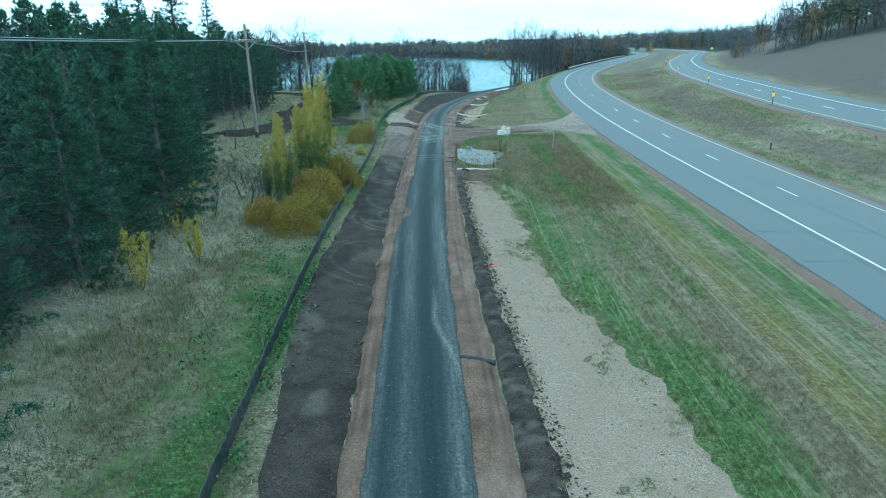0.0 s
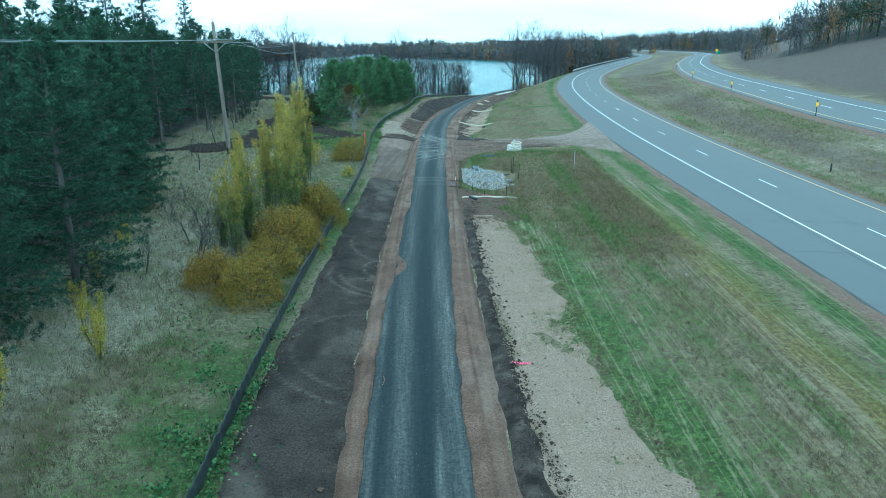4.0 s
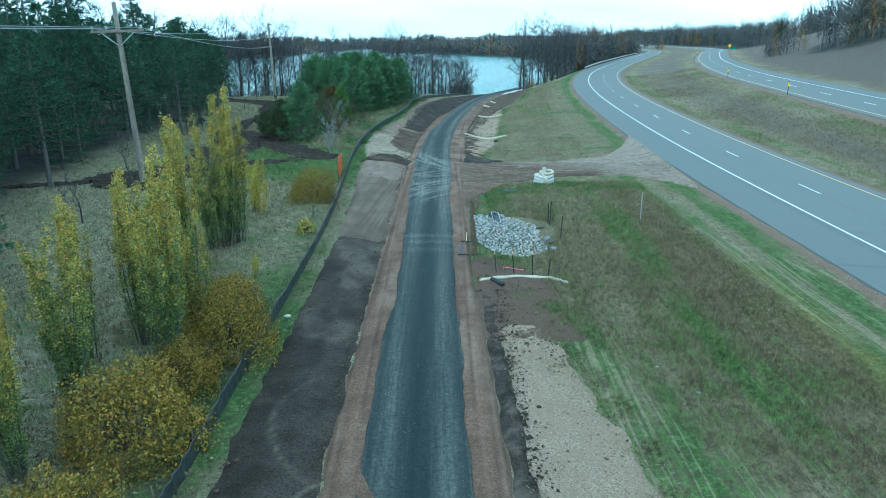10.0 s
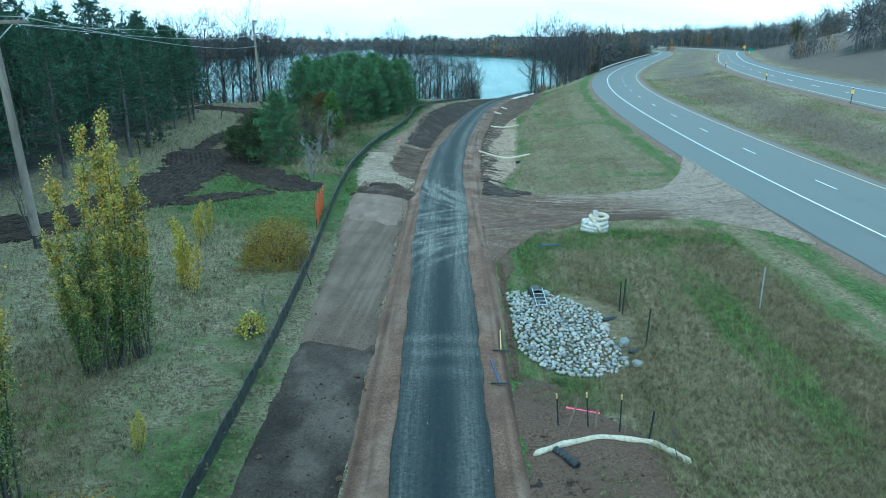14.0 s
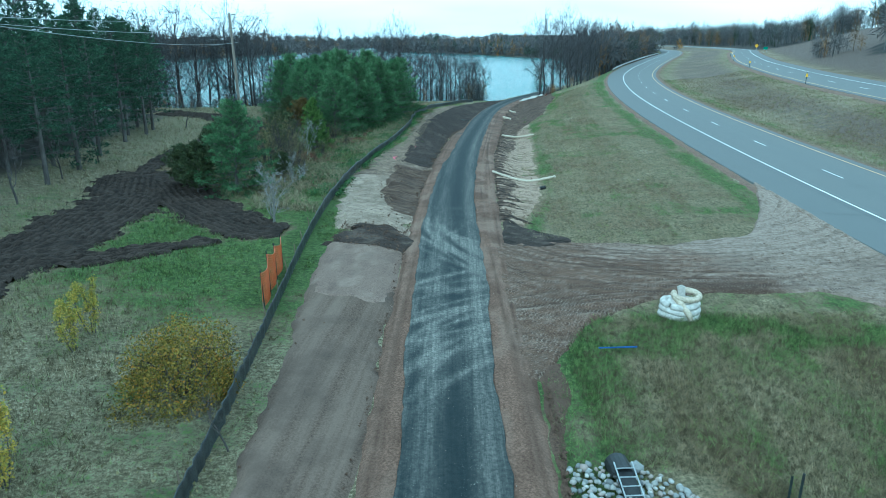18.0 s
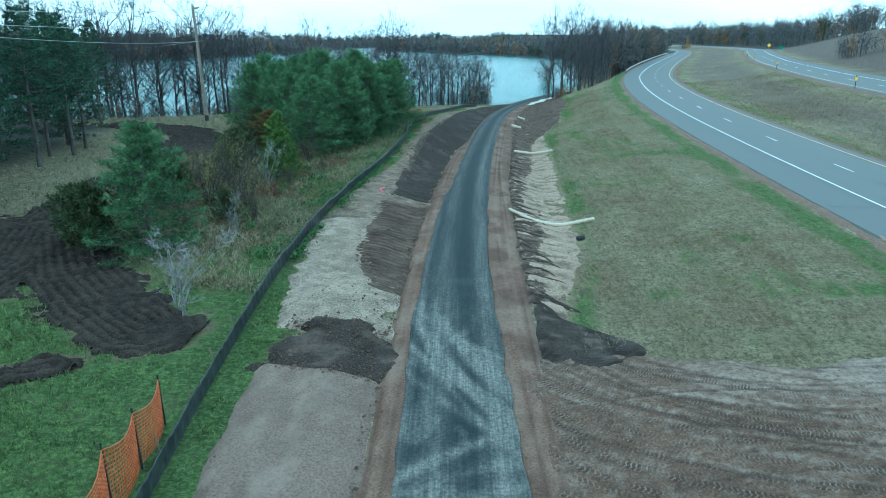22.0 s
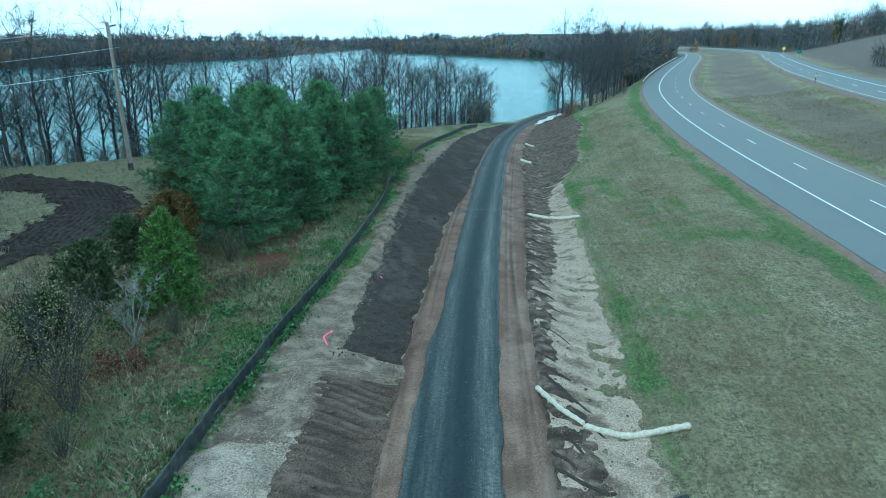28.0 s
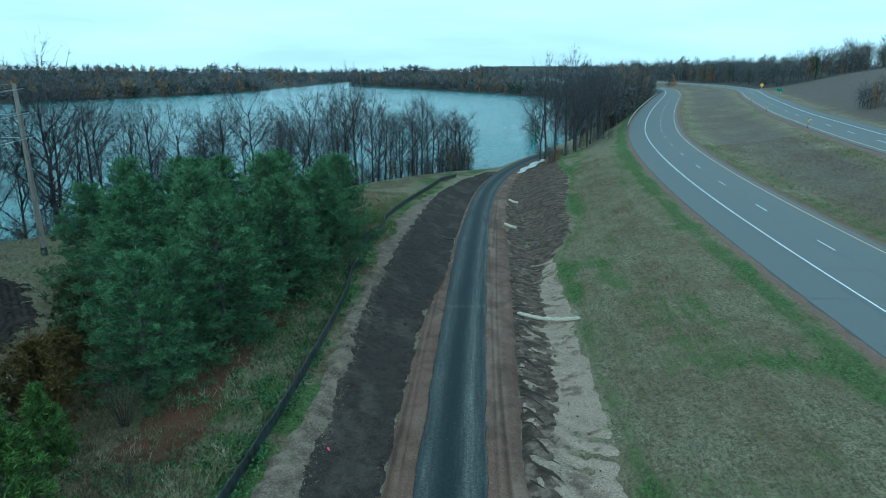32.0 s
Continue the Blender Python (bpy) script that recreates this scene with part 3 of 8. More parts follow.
def land(x, y):
    x, y = np.asarray(x, float), np.asarray(y, float)
    st = stations(y)
    z = np.broadcast_to(st[0][1], np.broadcast(x, y).shape).copy()
    last = np.broadcast_to(st[0][0], z.shape)
    lastz = z.copy()
    for sx, sz in st[1:]:
        sx = np.maximum(sx, last + 0.05)
        t = np.clip((x - last) / (sx - last), 0, 1)
        t = 0.45 * t + 0.55 * t * t * (3 - 2 * t)
        z = np.where(x > last, lastz + (sz - lastz) * t, z)
        last, lastz = sx, np.broadcast_to(sz, z.shape)
    # the lake's bed
    inlake = smooth(-9, 7, y - shore_y(np.clip(x, -420, 20))) * (x < trail_x(y) - 2.6) * 1.0
    z = z * (1 - inlake) + (LAKE_Z - 1.5) * inlake
    # riprap hollow by the culvert
    z = z - 0.45 * np.exp(-((x + 0.9) / 1.9) ** 2 - ((y - 51.5) / 2.6) ** 2)
    # level cross drive
    drive = np.exp(-((y - 67.5 - 0.12 * (x + 4)) / 4.0) ** 4) * smooth(-3.5, -1, x) * (1 - smooth(4, 9.5, x))
    z = z * (1 - drive) + (0.0 + 0.5 * smooth(-2, 9, x)) * drive
    return z

# ---- mesh helpers ----
def vnoise(x, y, seed=0):
    """Smooth value noise, 0 to 1, cell size 1."""
    x, y = np.asarray(x, float), np.asarray(y, float)
    xi, yi = np.floor(x).astype(np.int64), np.floor(y).astype(np.int64)
    fx, fy = x - xi, y - yi
    fx, fy = fx * fx * (3 - 2 * fx), fy * fy * (3 - 2 * fy)

    def h(a, b):
        n = (a * 374761393 + b * 668265263 + seed * 974711) & 0x7FFFFFFF
        n = ((n ^ (n >> 13)) * 1274126177) & 0x7FFFFFFF
        return ((n ^ (n >> 16)) & 0xFFFF) / 65535.0
    return (h(xi, yi) * (1 - fx) + h(xi + 1, yi) * fx) * (1 - fy) + (h(xi, yi + 1) * (1 - fx) + h(xi + 1, yi + 1) * fx) * fy


def fnoise(x, y, seed=0, octaves=4):
    t, a, tot = 0.0, 1.0, 0.0
    for o in range(octaves):
        t = t + a * vnoise(np.asarray(x) * 2 ** o, np.asarray(y) * 2 ** o, seed + o)
        tot += a
        a *= 0.55
    return t / tot


def mesh_data(name, verts, faces, material=None, smooth_faces=False):
    """A mesh from arrays: verts n x 3, faces m x k."""
    verts, faces = np.asarray(verts, np.float32), np.asarray(faces, np.int32)
    me = bpy.data.meshes.new(name)
    n, k = faces.shape
    me.vertices.add(len(verts))
    me.vertices.foreach_set("co", verts.ravel())
    me.loops.add(n * k)
    me.loops.foreach_set("vertex_index", faces.ravel())
    me.polygons.add(n)
    me.polygons.foreach_set("loop_start", np.arange(0, n * k, k, dtype=np.int32))
    me.polygons.foreach_set("use_smooth", np.full(n, smooth_faces))
    me.update(calc_edges=True)
    if material:
        me.materials.append(material)
    return me


def paint_mask(me, name, rgb):
    a = me.color_attributes.new(name, "FLOAT_COLOR", "POINT")
    rgba = np.ones((len(me.vertices), 4), np.float32)
    rgba[:, :3] = rgb
    a.data.foreach_set("color", rgba.ravel())


def lay_uv(me, uv):
    lay = me.uv_layers.new(name="UVMap")
    idx = np.empty(len(me.loops), np.int32)
    me.loops.foreach_get("vertex_index", idx)
    lay.data.foreach_set("uv", np.asarray(uv, np.float32)[idx].ravel())


def grid_faces(rows, cols):
    i = np.arange(rows * cols).reshape(rows, cols)
    return np.stack([i[:-1, :-1], i[:-1, 1:], i[1:, 1:], i[1:, :-1]], -1).reshape(-1, 4)


def put(name, me, parent=None, label="", m=None):
    ob = new(name, me)
    if parent:
        ob.parent = parent
    if m is not None:
        ob.matrix_basis = m
    if label:
        ob["label"] = label
    return ob


# strips beside the trail, by y
tan_l = lambda y: trail_x(y) - 1.97 + 0.55 * smooth(110, 121, y)
tan_off = curve([(-60, 2.05), (40, 2.0), (50, 1.75), (58, 2.05), (90, 2.25), (100, 2.4), (118, 2.8), (150, 2.7), (190, 2.4), (220, 2.4)])
tan_r = lambda y: trail_x(y) + tan_off(y)
soil_l = curve([(-60, -0.5), (0, -3.3), (12, -4.7), (18.6, -6.1), (23.5, -6.85), (31, -7.3), (37, -7.75), (43, -8.15), (51.5, -8.75), (58, -9.5), (64, -10.2), (70, -11.0), (80, -11.3)])
dark_off = curve([(-60, 2.9), (16, 2.9), (20, 2.7), (26, 2.62), (32, 2.5), (46, 2.45)])
straw_off = curve([(-60, 6.8), (5, 6.7), (12.4, 6.45), (16, 6.2), (20.8, 5.5), (25.5, 4.95), (38, 5.0), (42, 4.2), (46, 2.6)])
berm_l = curve([(74, -9.3), (77.4, -9.6), (79, -10.6), (84, -10.95), (88, -10.9), (92, -10.9), (100, -11.2), (112, -11.7), (130, -11.5), (145, -11.0), (155, -10.0), (168, -8.0), (182, -3.6)])
swale_r = curve([(73, -3.3), (75, -3.1), (81, -2.05), (87.5, -1.8), (95, -1.68), (104, -1.4), (119, -1.0), (126, -0.8)])
soil_r = curve([(112, -3.2), (122, -1.6), (130, 1.2), (145, 2.6), (162, 4.9), (175, 5.2), (190, 7)])
drive_lo = curve([(-6, 58), (-4, 59.5), (-3.2, 60.6), (-1.75, 64.1), (0.3, 65.8), (2.3, 66.2), (5.8, 66.1), (8.0, 64), (10, 60)])
drive_hi = curve([(-6, 72.5), (-4.1, 72.0), (-1.6, 72.6), (1.7, 71.6), (5.5, 72.4), (7.7, 77.5), (10, 86)])

stand_edge = curve([(-30, -11), (10, -12.4), (20, -13.3), (30, -15.6), (36, -18.0), (46, -22.0), (54, -24.0), (65, -26.5), (80, -28.8), (95, -31.0), (110, -33.5)])


def bare(x, y):
    """Where no turf grows: 0 to 1."""
    x, y = np.asarray(x, float), np.asarray(y, float)
    left = np.where(y < 71, soil_l(y), np.where(y < 76, -10.9, np.where(y < 176, berm_l(y), trail_x(y) - 2.6)))
    right = np.where(y < 46, trail_x(y) + straw_off(y), np.where(y < 50, trail_x(y) + 4.4, np.where(y < 73, tan_r(y), np.where(y < 124, swale_r(y), np.where(y < 190, soil_r(y), trail_x(y) + 2.4)))))
    b = (x > left - 0.1) & (x < right + 0.1)
    b |= (x > -6) & (x < 9.6) & (y > drive_lo(x)) & (y < drive_hi(x))
    b |= ((x + 1.25) / 2.0) ** 2 + ((y - 54.4) / 2.7) ** 2 < 1
    rx, fx = road_x(y), far_x(y)
    b |= (x > rx + ROAD_L - 0.4) & (x < rx + ROAD_R + 0.6)
    b |= (x > fx + FAR_L - 0.9) & (x < fx + FAR_R + 0.9)
    return b


TRACKS = (([(-34, 54), (-27, 58.0), (-23.5, 60.6)], 0.6),
          ([(-23.0, 61.0), (-21.0, 63.2), (-20.8, 68.4), (-21.6, 75.8), (-23.5, 80.0)], 2.3),
          ([(-21.0, 79.0), (-18.6, 75.6), (-16.4, 73.4), (-14.6, 72.0)], 1.9),
          ([(-22.0, 64.5), (-18.6, 66.6), (-15.6, 69.6)], 0.8),
          ([(-23.5, 80.0), (-25.2, 88), (-25.6, 97)], 0.7),
          ([(-25.4, 98.5), (-26.6, 104), (-30.0, 108.5), (-36, 109.5)], 2.4))


def track_way(x, y):
    """How deep inside the ploughed tracks (1 on their middle lines), and the offset from that line."""
    best, off = np.full(np.shape(x), -9.0), np.zeros(np.shape(x))
    for pts, w in TRACKS:
        for (ax, ay), (bx, by) in zip(pts[:-1], pts[1:]):
            ux, uy = bx - ax, by - ay
            t = np.clip(((x - ax) * ux + (y - ay) * uy) / (ux * ux + uy * uy), 0, 1)
            e = np.hypot(x - ax - t * ux, y - ay - t * uy)
            side = np.sign((x - ax) * uy - (y - ay) * ux)
            better = 1 - e / w > best
            best, off = np.where(better, 1 - e / w, best), np.where(better, e * side, off)
    return best, off


def track_mask(x, y):
    """The ploughed track in the left meadow."""
    edge = (fnoise(x * 0.7, y * 0.7, 31) - 0.5) * 2.4 + (fnoise(x * 2.6, y * 2.6, 32, 3) - 0.5) * 2.6
    return smooth(0.0, 0.3, track_way(x, y)[0] + edge * 0.22)


def wooded(x, y):
    """Where the far woods stand, on ground coloured dark for litter and canopy shade."""
    edge = np.interp(y, [20, 120, 150, 200, 216, 232, 345, 375, 392, 405, 440, 520, 640], [72, 70, 77, 72, 80, 150, 146, 146, 133, 108, 124, 124, 96])
    return (x > edge) | (y > 640) | (y > far_shore(np.clip(x, -4000, 120))) & (x < road_x(y) - 14)


def cover(x, y):
    """How green (r), how russet (g) and how grey (b) the turf is."""
    x, y = np.asarray(x, float), np.asarray(y, float)
    n1, n2, n3 = fnoise(x * 0.22, y * 0.12, 1), fnoise(x * 0.5, y * 0.3, 7), fnoise(x * 0.07, y * 0.05, 13)
    d_road = road_x(y) + ROAD_L - x
    d_trail = x - trail_x(y)
    d_fence = fence_x(y) - x
    right = (d_trail > 0) & (d_road > -2)
    south = 1 - smooth(60, 66, y)
    # verge of the highway
    g = np.where(right, 0.80 * np.exp(-((d_road - 1.3) / 0.75) ** 2) + 0.22 * south * (1 - 0.9 * smooth(34, 44, y)) * np.exp(-((d_road - 4.6) / 1.3) ** 2) + 0.04 * south + 0.04 + 1.1 * (n2 - 0.5), 0.12)
    mid = np.where(y < 46, d_trail - straw_off(y), np.where(y < 124, x - swale_r(y), x - soil_r(y)))
    g = np.where(right, g + 0.8 * np.exp(-((mid - 0.4) / (0.38 + 1.0 * south)) ** 2), g)
    stripes = 0.5 + 0.5 * np.sin((d_road * 1.0 + 0.15 * np.sin(y * 0.1)) * 3.4) + 1.2 * (1 - smooth(3.5, 6, d_road)) * np.sin((d_road + 0.1 * np.sin(y * 0.2)) * 8.5)
    g = np.where(right & (y > 76), g + 0.12 * stripes * smooth(0, 3, d_road) - 0.38 + 0.7 * smooth(0.52, 0.64, fnoise(x * 0.35 + 5, y * 0.20, 29)) + 0.30 * smooth(140, 165, y) + 0.25 * np.exp(-((d_road - 2.6) / 1.6) ** 2), g)
    g = np.where(right & (y < 73) & (y > 60), g + 1.0 * np.exp(-((y - 63.6) / 2.0) ** 2) * smooth(0.40, 0.56, fnoise(x * 0.7, y * 0.8, 24)), g)
    streak = fnoise(d_road * 1.5, y * 0.045 + 0.02 * x, 41) - 0.5
    fine_s = fnoise(d_road * 4.5, y * 0.10, 43) - 0.5
    g = np.where(right, g + (0.8 * south + 0.35) * streak + 0.5 * fine_s - 0.06, g)
    r = np.where(right, (0.34 * np.exp(-((d_road - 6.0) / 1.7) ** 2) * smooth(26, 36, y) * (1 - smooth(46, 52, y)) + 0.34 * np.exp(-((d_road - 3.6) / 0.8) ** 2) * (1 - smooth(36, 48, y))) * south + 0.16 + 0.10 * south + 0.5 * (n1 - 0.5) * south, 0.1)
    r = np.where(right, r + 0.2 * np.exp(-((d_road - 0.8) / 0.5) ** 2) - 0.5 * fine_s - 0.4 * streak, r)
    b = np.where(right, 0.05 + 0.06 * smooth(70, 80, y) + 0.15 * smooth(42, 48, y) * south, 0.4)
    belt = lambda c, w: np.exp(-((d_road - c - 0.25 * (n1 - 0.5)) / w) ** 2)
    g = np.where(right, g + south * (0.55 * belt(2.9, 0.5) + 0.25 * belt(6.7, 1.2) - 0.35 * belt(1.95, 0.28) - 0.20 * belt(4.6, 1.4)), g)
    r = np.where(right, r + south * (0.28 * belt(4.6, 1.6) - 0.3 * belt(2.9, 0.6)), r)
    g = np.where(right & (y > 76), g + 0.30 * belt(1.3, 0.8) - 0.2 * belt(2.4, 0.3), g)
    r = np.where(right & (y > 74), r + 0.18 * smooth(2.0, 4.0, d_road) + 1.3 * (fnoise(x * 0.55, y * 0.4, 33) - 0.48), r)
    b = np.where(right & (y > 74), b + 1.2 * (fnoise(x * 0.7 + 3, y * 0.3, 34) - 0.5), b)
    # meadow on the lake side
    left = d_fence > -1.2
    gl = 1.25 * n2 * smooth(0.42, 0.62, n1) * np.exp(-(np.maximum(d_fence, 0) / 1.3) ** 2) + 0.40 * np.exp(-((d_fence - 1.6) / 1.7) ** 2) * (1 - smooth(24, 30, y)) * n2 * 1.6
    gl = gl + 0.85 * smooth(60, 66, y) * (1 - smooth(72, 80, y)) * np.exp(-((d_fence - 3) / 5.5) ** 2) + 0.35 * smooth(66, 70, y) * (1 - smooth(74, 80, y)) * np.exp(-((d_fence - 8) / 5) ** 2)
    gl = gl + 0.22 * smooth(30, 38, y) * (1 - smooth(56, 62, y)) * (0.3 + n2) * np.exp(-(np.maximum(d_fence, 0) / 6) ** 2) + 0.9 * smooth(80, 88, y) * smooth(0.54, 0.68, n2) * np.exp(-(d_fence / 4) ** 2) + 0.10
    patch = fnoise(x * 0.9, y * 0.55, 19)
    rough_bank = smooth(74, 80, y) * (1 - smooth(130, 145, y)) * (1 - smooth(9, 15, d_fence))
    gl = gl + rough_bank * (1.1 * smooth(0.54, 0.64, fnoise(x * 0.8 + 31, y * 0.5, 27)) * np.exp(-(d_fence / 5) ** 2) - 0.1)
    rl = 0.12 + 0.9 * rough_bank * smooth(0.50, 0.60, patch) + 0.28 * smooth(3, 7, d_fence) * smooth(24, 32, y) * (1 - smooth(46, 58, y)) * smooth(0.42, 0.6, n1) + 0.6 * smooth(76, 88, y) * smooth(0.42, 0.66, fnoise(x * 0.6, y * 0.6, 15)) * (1 - smooth(8, 16, d_fence)) + 0.35 * (n1 - 0.5) + 0.4 * np.exp(-((d_fence - 4) / 2) ** 2) * (n1 > 0.6)
    bl = 0.32 + 0.12 * smooth(34, 42, y) * (1 - smooth(58, 64, y)) + 0.75 * smooth(2, 6, d_fence) * (1 - smooth(34, 44, y)) + 0.5 * (n3 - 0.5)
    g, r, b = np.where(left, gl, g), np.where(left, rl, r), np.where(left, bl, b)
    # median and the hill beyond
    med = d_road < -2
    dm = x - road_x(y) - ROAD_R
    g = np.where(med, 0.50 * np.exp(-((dm - 2.2) / 1.2) ** 2) * (0.4 + n2) - 0.08 + 0.5 * (n1 - 0.5) + 0.3 * np.exp(-((far_x(y) + FAR_L - x - 2.0) / 2.0) ** 2), g)
    r = np.where(med, 0.50 + 0.9 * (n1 - 0.45) + 0.5 * np.exp(-(dm / 0.9) ** 2), r)
    b = np.where(med, 0.75 + 0.6 * (n3 - 0.5), b)
    hill = x > far_x(y) + FAR_R + 6
    g, r, b = np.where(hill, 0.0 + 0.5 * (n3 - 0.5), g), np.where(hill, 1.0 + 0.8 * (n3 - 0.5) + 0.5 * (n1 - 0.5), r), np.where(hill, 0.6, b)
    wild = wooded(x, y)
    g, r, b = np.where(wild, 0.0, g), np.where(wild, 1.0, r), np.where(wild, 0.0, b)
    t = track_mask(x, y)
    return np.stack([np.clip(g, 0, 1), np.clip(r, 0, 1), np.clip(b, 0, 1)], -1) * (1 - t[..., None]) + t[..., None] * np.array([0, 0.7, 0.5])


def grain(x, y):
    """Mown swaths run with the highway; the wild meadow has no grain."""
    run = x > trail_x(y)
    return np.where(run, road_x(y) + ROAD_L - x, x * 0.3), np.where(run, y, y * 9.0)


def spread(*parts):
    """Grid lines: (start, step) pairs and the end."""
    out = []
    for (a, step), nxt in zip(parts[:-1], parts[1:]):
        b = nxt[0] if isinstance(nxt, tuple) else nxt
        out += list(np.linspace(a, b, max(2, int(round((b - a) / step)) + 1))[:-1])
    return np.array(out + [parts[-1]])


def lumps(x, y):
    """Small unevenness of the meadow."""
    road = (x > road_x(y) + ROAD_L - 1.5) & (x < road_x(y) + ROAD_R + 1.2) | (x > far_x(y) + FAR_L - 1.2) & (x < far_x(y) + FAR_R + 1.2)
    path = (x > fence_x(y) - 0.4) & (x < tan_r(y) + 1.0) | (x > -6) & (x < 9.6) & (y > drive_lo(x) - 0.3) & (y < drive_hi(x) + 0.3)
    near = np.abs(x) < 140
    t = track_mask(x, y)
    return np.where(road | path, -0.04, 0.10 * (fnoise(x * 0.5, y * 0.5, 3) - 0.5) * near + 0.9 * (fnoise(x * 0.03, y * 0.03, 5) - 0.5) * smooth(45, 90, x)) + t * (0.16 * (fnoise(x * 1.6, y * 1.6, 9) - 0.5) - 0.03)


# ---- ground, lake ----
def ridge(x, b):
    """The long wooded rise beyond the lake, b metres behind its shore."""
    return 9 * np.exp(-((b - 760) / 330) ** 2) * (0.02 + 1.0 * fnoise(x * 0.005, x * 0 + 3, 8, 3))


gx = spread((-4200, 700), (-700, 30), (-250, 6), (-70, 2.0), (-34, 0.6), (-24, 0.42), (14, 0.5), (27, 1.1), (44, 2.5), (110, 9), (260, 60), (900, 700), 4300)
gy = spread((-260, 40), (-60, 6), (-6, 1.0), (8, 0.42), (120, 0.8), (200, 1.8), (260, 4), (420, 8), (680, 40), (1500, 600), 4600)
X, Y = np.meshgrid(gx, gy)
Z = land(X, Y) + lumps(X, Y)
flat = smooth(700, 1500, Y) + smooth(600, 1200, -X) + smooth(500, 1100, X)
back_y = Y - far_shore(np.clip(X, -4000, 120))
shore = (back_y > 0) & (X < far_x(Y) - 22) & (X < road_x(Y) - 8)
Z = np.where(shore, LAKE_Z - 0.4 + 1.2 * smooth(0, 8, back_y) + 1.5 * smooth(10, 300, back_y) + ridge(X, back_y) - 42 * smooth(650, 4200, back_y) - 5 * smooth(450, 1100, back_y), Z)
Z = np.where((flat > 0.5) & ~shore, np.maximum(Z, 2), Z)


def ground_z(x, y):
    """Height of the ground sheet between its grid lines."""
    i, j = int(np.clip(np.searchsorted(gx, x) - 1, 0, len(gx) - 2)), int(np.clip(np.searchsorted(gy, y) - 1, 0, len(gy) - 2))
    u, v = (x - gx[i]) / (gx[i + 1] - gx[i]), (y - gy[j]) / (gy[j + 1] - gy[j])
    return float((Z[j, i] * (1 - u) + Z[j, i + 1] * u) * (1 - v) + (Z[j + 1, i] * (1 - u) + Z[j + 1, i + 1] * u) * v)


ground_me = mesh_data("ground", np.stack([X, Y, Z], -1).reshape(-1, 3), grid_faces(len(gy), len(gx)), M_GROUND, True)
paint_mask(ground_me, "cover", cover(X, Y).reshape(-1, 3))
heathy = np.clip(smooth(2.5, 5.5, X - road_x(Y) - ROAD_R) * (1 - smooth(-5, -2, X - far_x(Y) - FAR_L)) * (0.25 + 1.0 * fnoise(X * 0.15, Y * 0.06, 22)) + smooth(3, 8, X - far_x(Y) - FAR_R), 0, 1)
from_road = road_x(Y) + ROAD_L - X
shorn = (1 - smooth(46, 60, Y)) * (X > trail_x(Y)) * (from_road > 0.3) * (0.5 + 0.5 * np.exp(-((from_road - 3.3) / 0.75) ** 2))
# first channel: ground under woods and pine stand, darkened as shade
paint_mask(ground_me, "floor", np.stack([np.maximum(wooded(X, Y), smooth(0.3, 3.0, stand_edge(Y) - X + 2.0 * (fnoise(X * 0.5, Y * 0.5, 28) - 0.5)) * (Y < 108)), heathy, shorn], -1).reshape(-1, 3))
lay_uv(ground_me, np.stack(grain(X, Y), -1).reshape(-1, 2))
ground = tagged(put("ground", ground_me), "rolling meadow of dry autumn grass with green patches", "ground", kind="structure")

lx, ly = spread((-3800, 300), (-400, 20), (40, 60), 160), spread((85, 12), (260, 40), (700, 300), 1500)
LX, LY = np.meshgrid(lx, ly)
lake = tagged(put("water", mesh_data("water", np.stack([LX, LY, LX * 0 + LAKE_Z], -1).reshape(-1, 3), grid_faces(len(ly), len(lx)), M_WATER, True)),
              "wide calm grey-blue lake with faint ripples", "lake", kind="structure")


# ---- the strips of bare earth ----
def strip(name, y0, y1, fl, fr, material, label, lift=0.03, rag=0.12, cell=0.16, across=0.16, rough=0.02, seed=1, ridges=None, along_x=False, category="ground", marks=None, turns=None):
    """A band of loose cover that follows the land, with a ragged edge that sinks into it."""
    rows = int((y1 - y0) / cell) + 1
    s = np.linspace(y0, y1, rows)
    a, b = np.asarray(fl(s), float), np.asarray(fr(s), float)
    cols = max(4, int(np.percentile(b - a, 90) / across) + 1)
    a = a + rag * (fnoise(s * 0.9, s * 0 + seed, seed, 5) - 0.5) * 2.4
    b = b + rag * (fnoise(s * 0.9, s * 0 + seed + 9, seed + 3, 5) - 0.5) * 2.4
    t = np.linspace(0, 1, cols)
    P = a[:, None] + (b - a)[:, None] * t[None]
    Q = np.repeat(s[:, None], cols, 1)
    Q = Q + 0.5 * rag * (fnoise(P * 1.3, Q * 1.3, seed + 20) - 0.5)
    px, py = (Q, P) if along_x else (P, Q)
    z = land(px, py)
    d = np.minimum(P - a[:, None], b[:, None] - P)
    d = np.minimum(d, np.minimum(Q - y0, y1 - Q) + 0.02)
    up = smooth(0, 0.28, d)
    z = z + lift * up - 0.055 * (1 - up) + up * rough * (fnoise(px * 2.2, py * 2.2, seed + 40, 5) - 0.5) * 2
    if ridges is not None:
        z = z + up * ridges(px, py)
    me = mesh_data(name, np.stack([px, py, z], -1).reshape(-1, 3), grid_faces(rows, cols), material, True)
    if turns is not None:
        e = np.hypot(px - turns[0], py - turns[1])
        lay_uv(me, np.stack([e, np.arctan2(py - turns[1], px - turns[0]) * 11.0], -1).reshape(-1, 2))
    if marks is not None:
        light, dark = marks(px, py)
        paint_mask(me, "dust", np.clip(np.stack([light, dark, dark * 0], -1), 0, 1).reshape(-1, 3))
    return tagged(put(name, me), label, category, kind="structure")


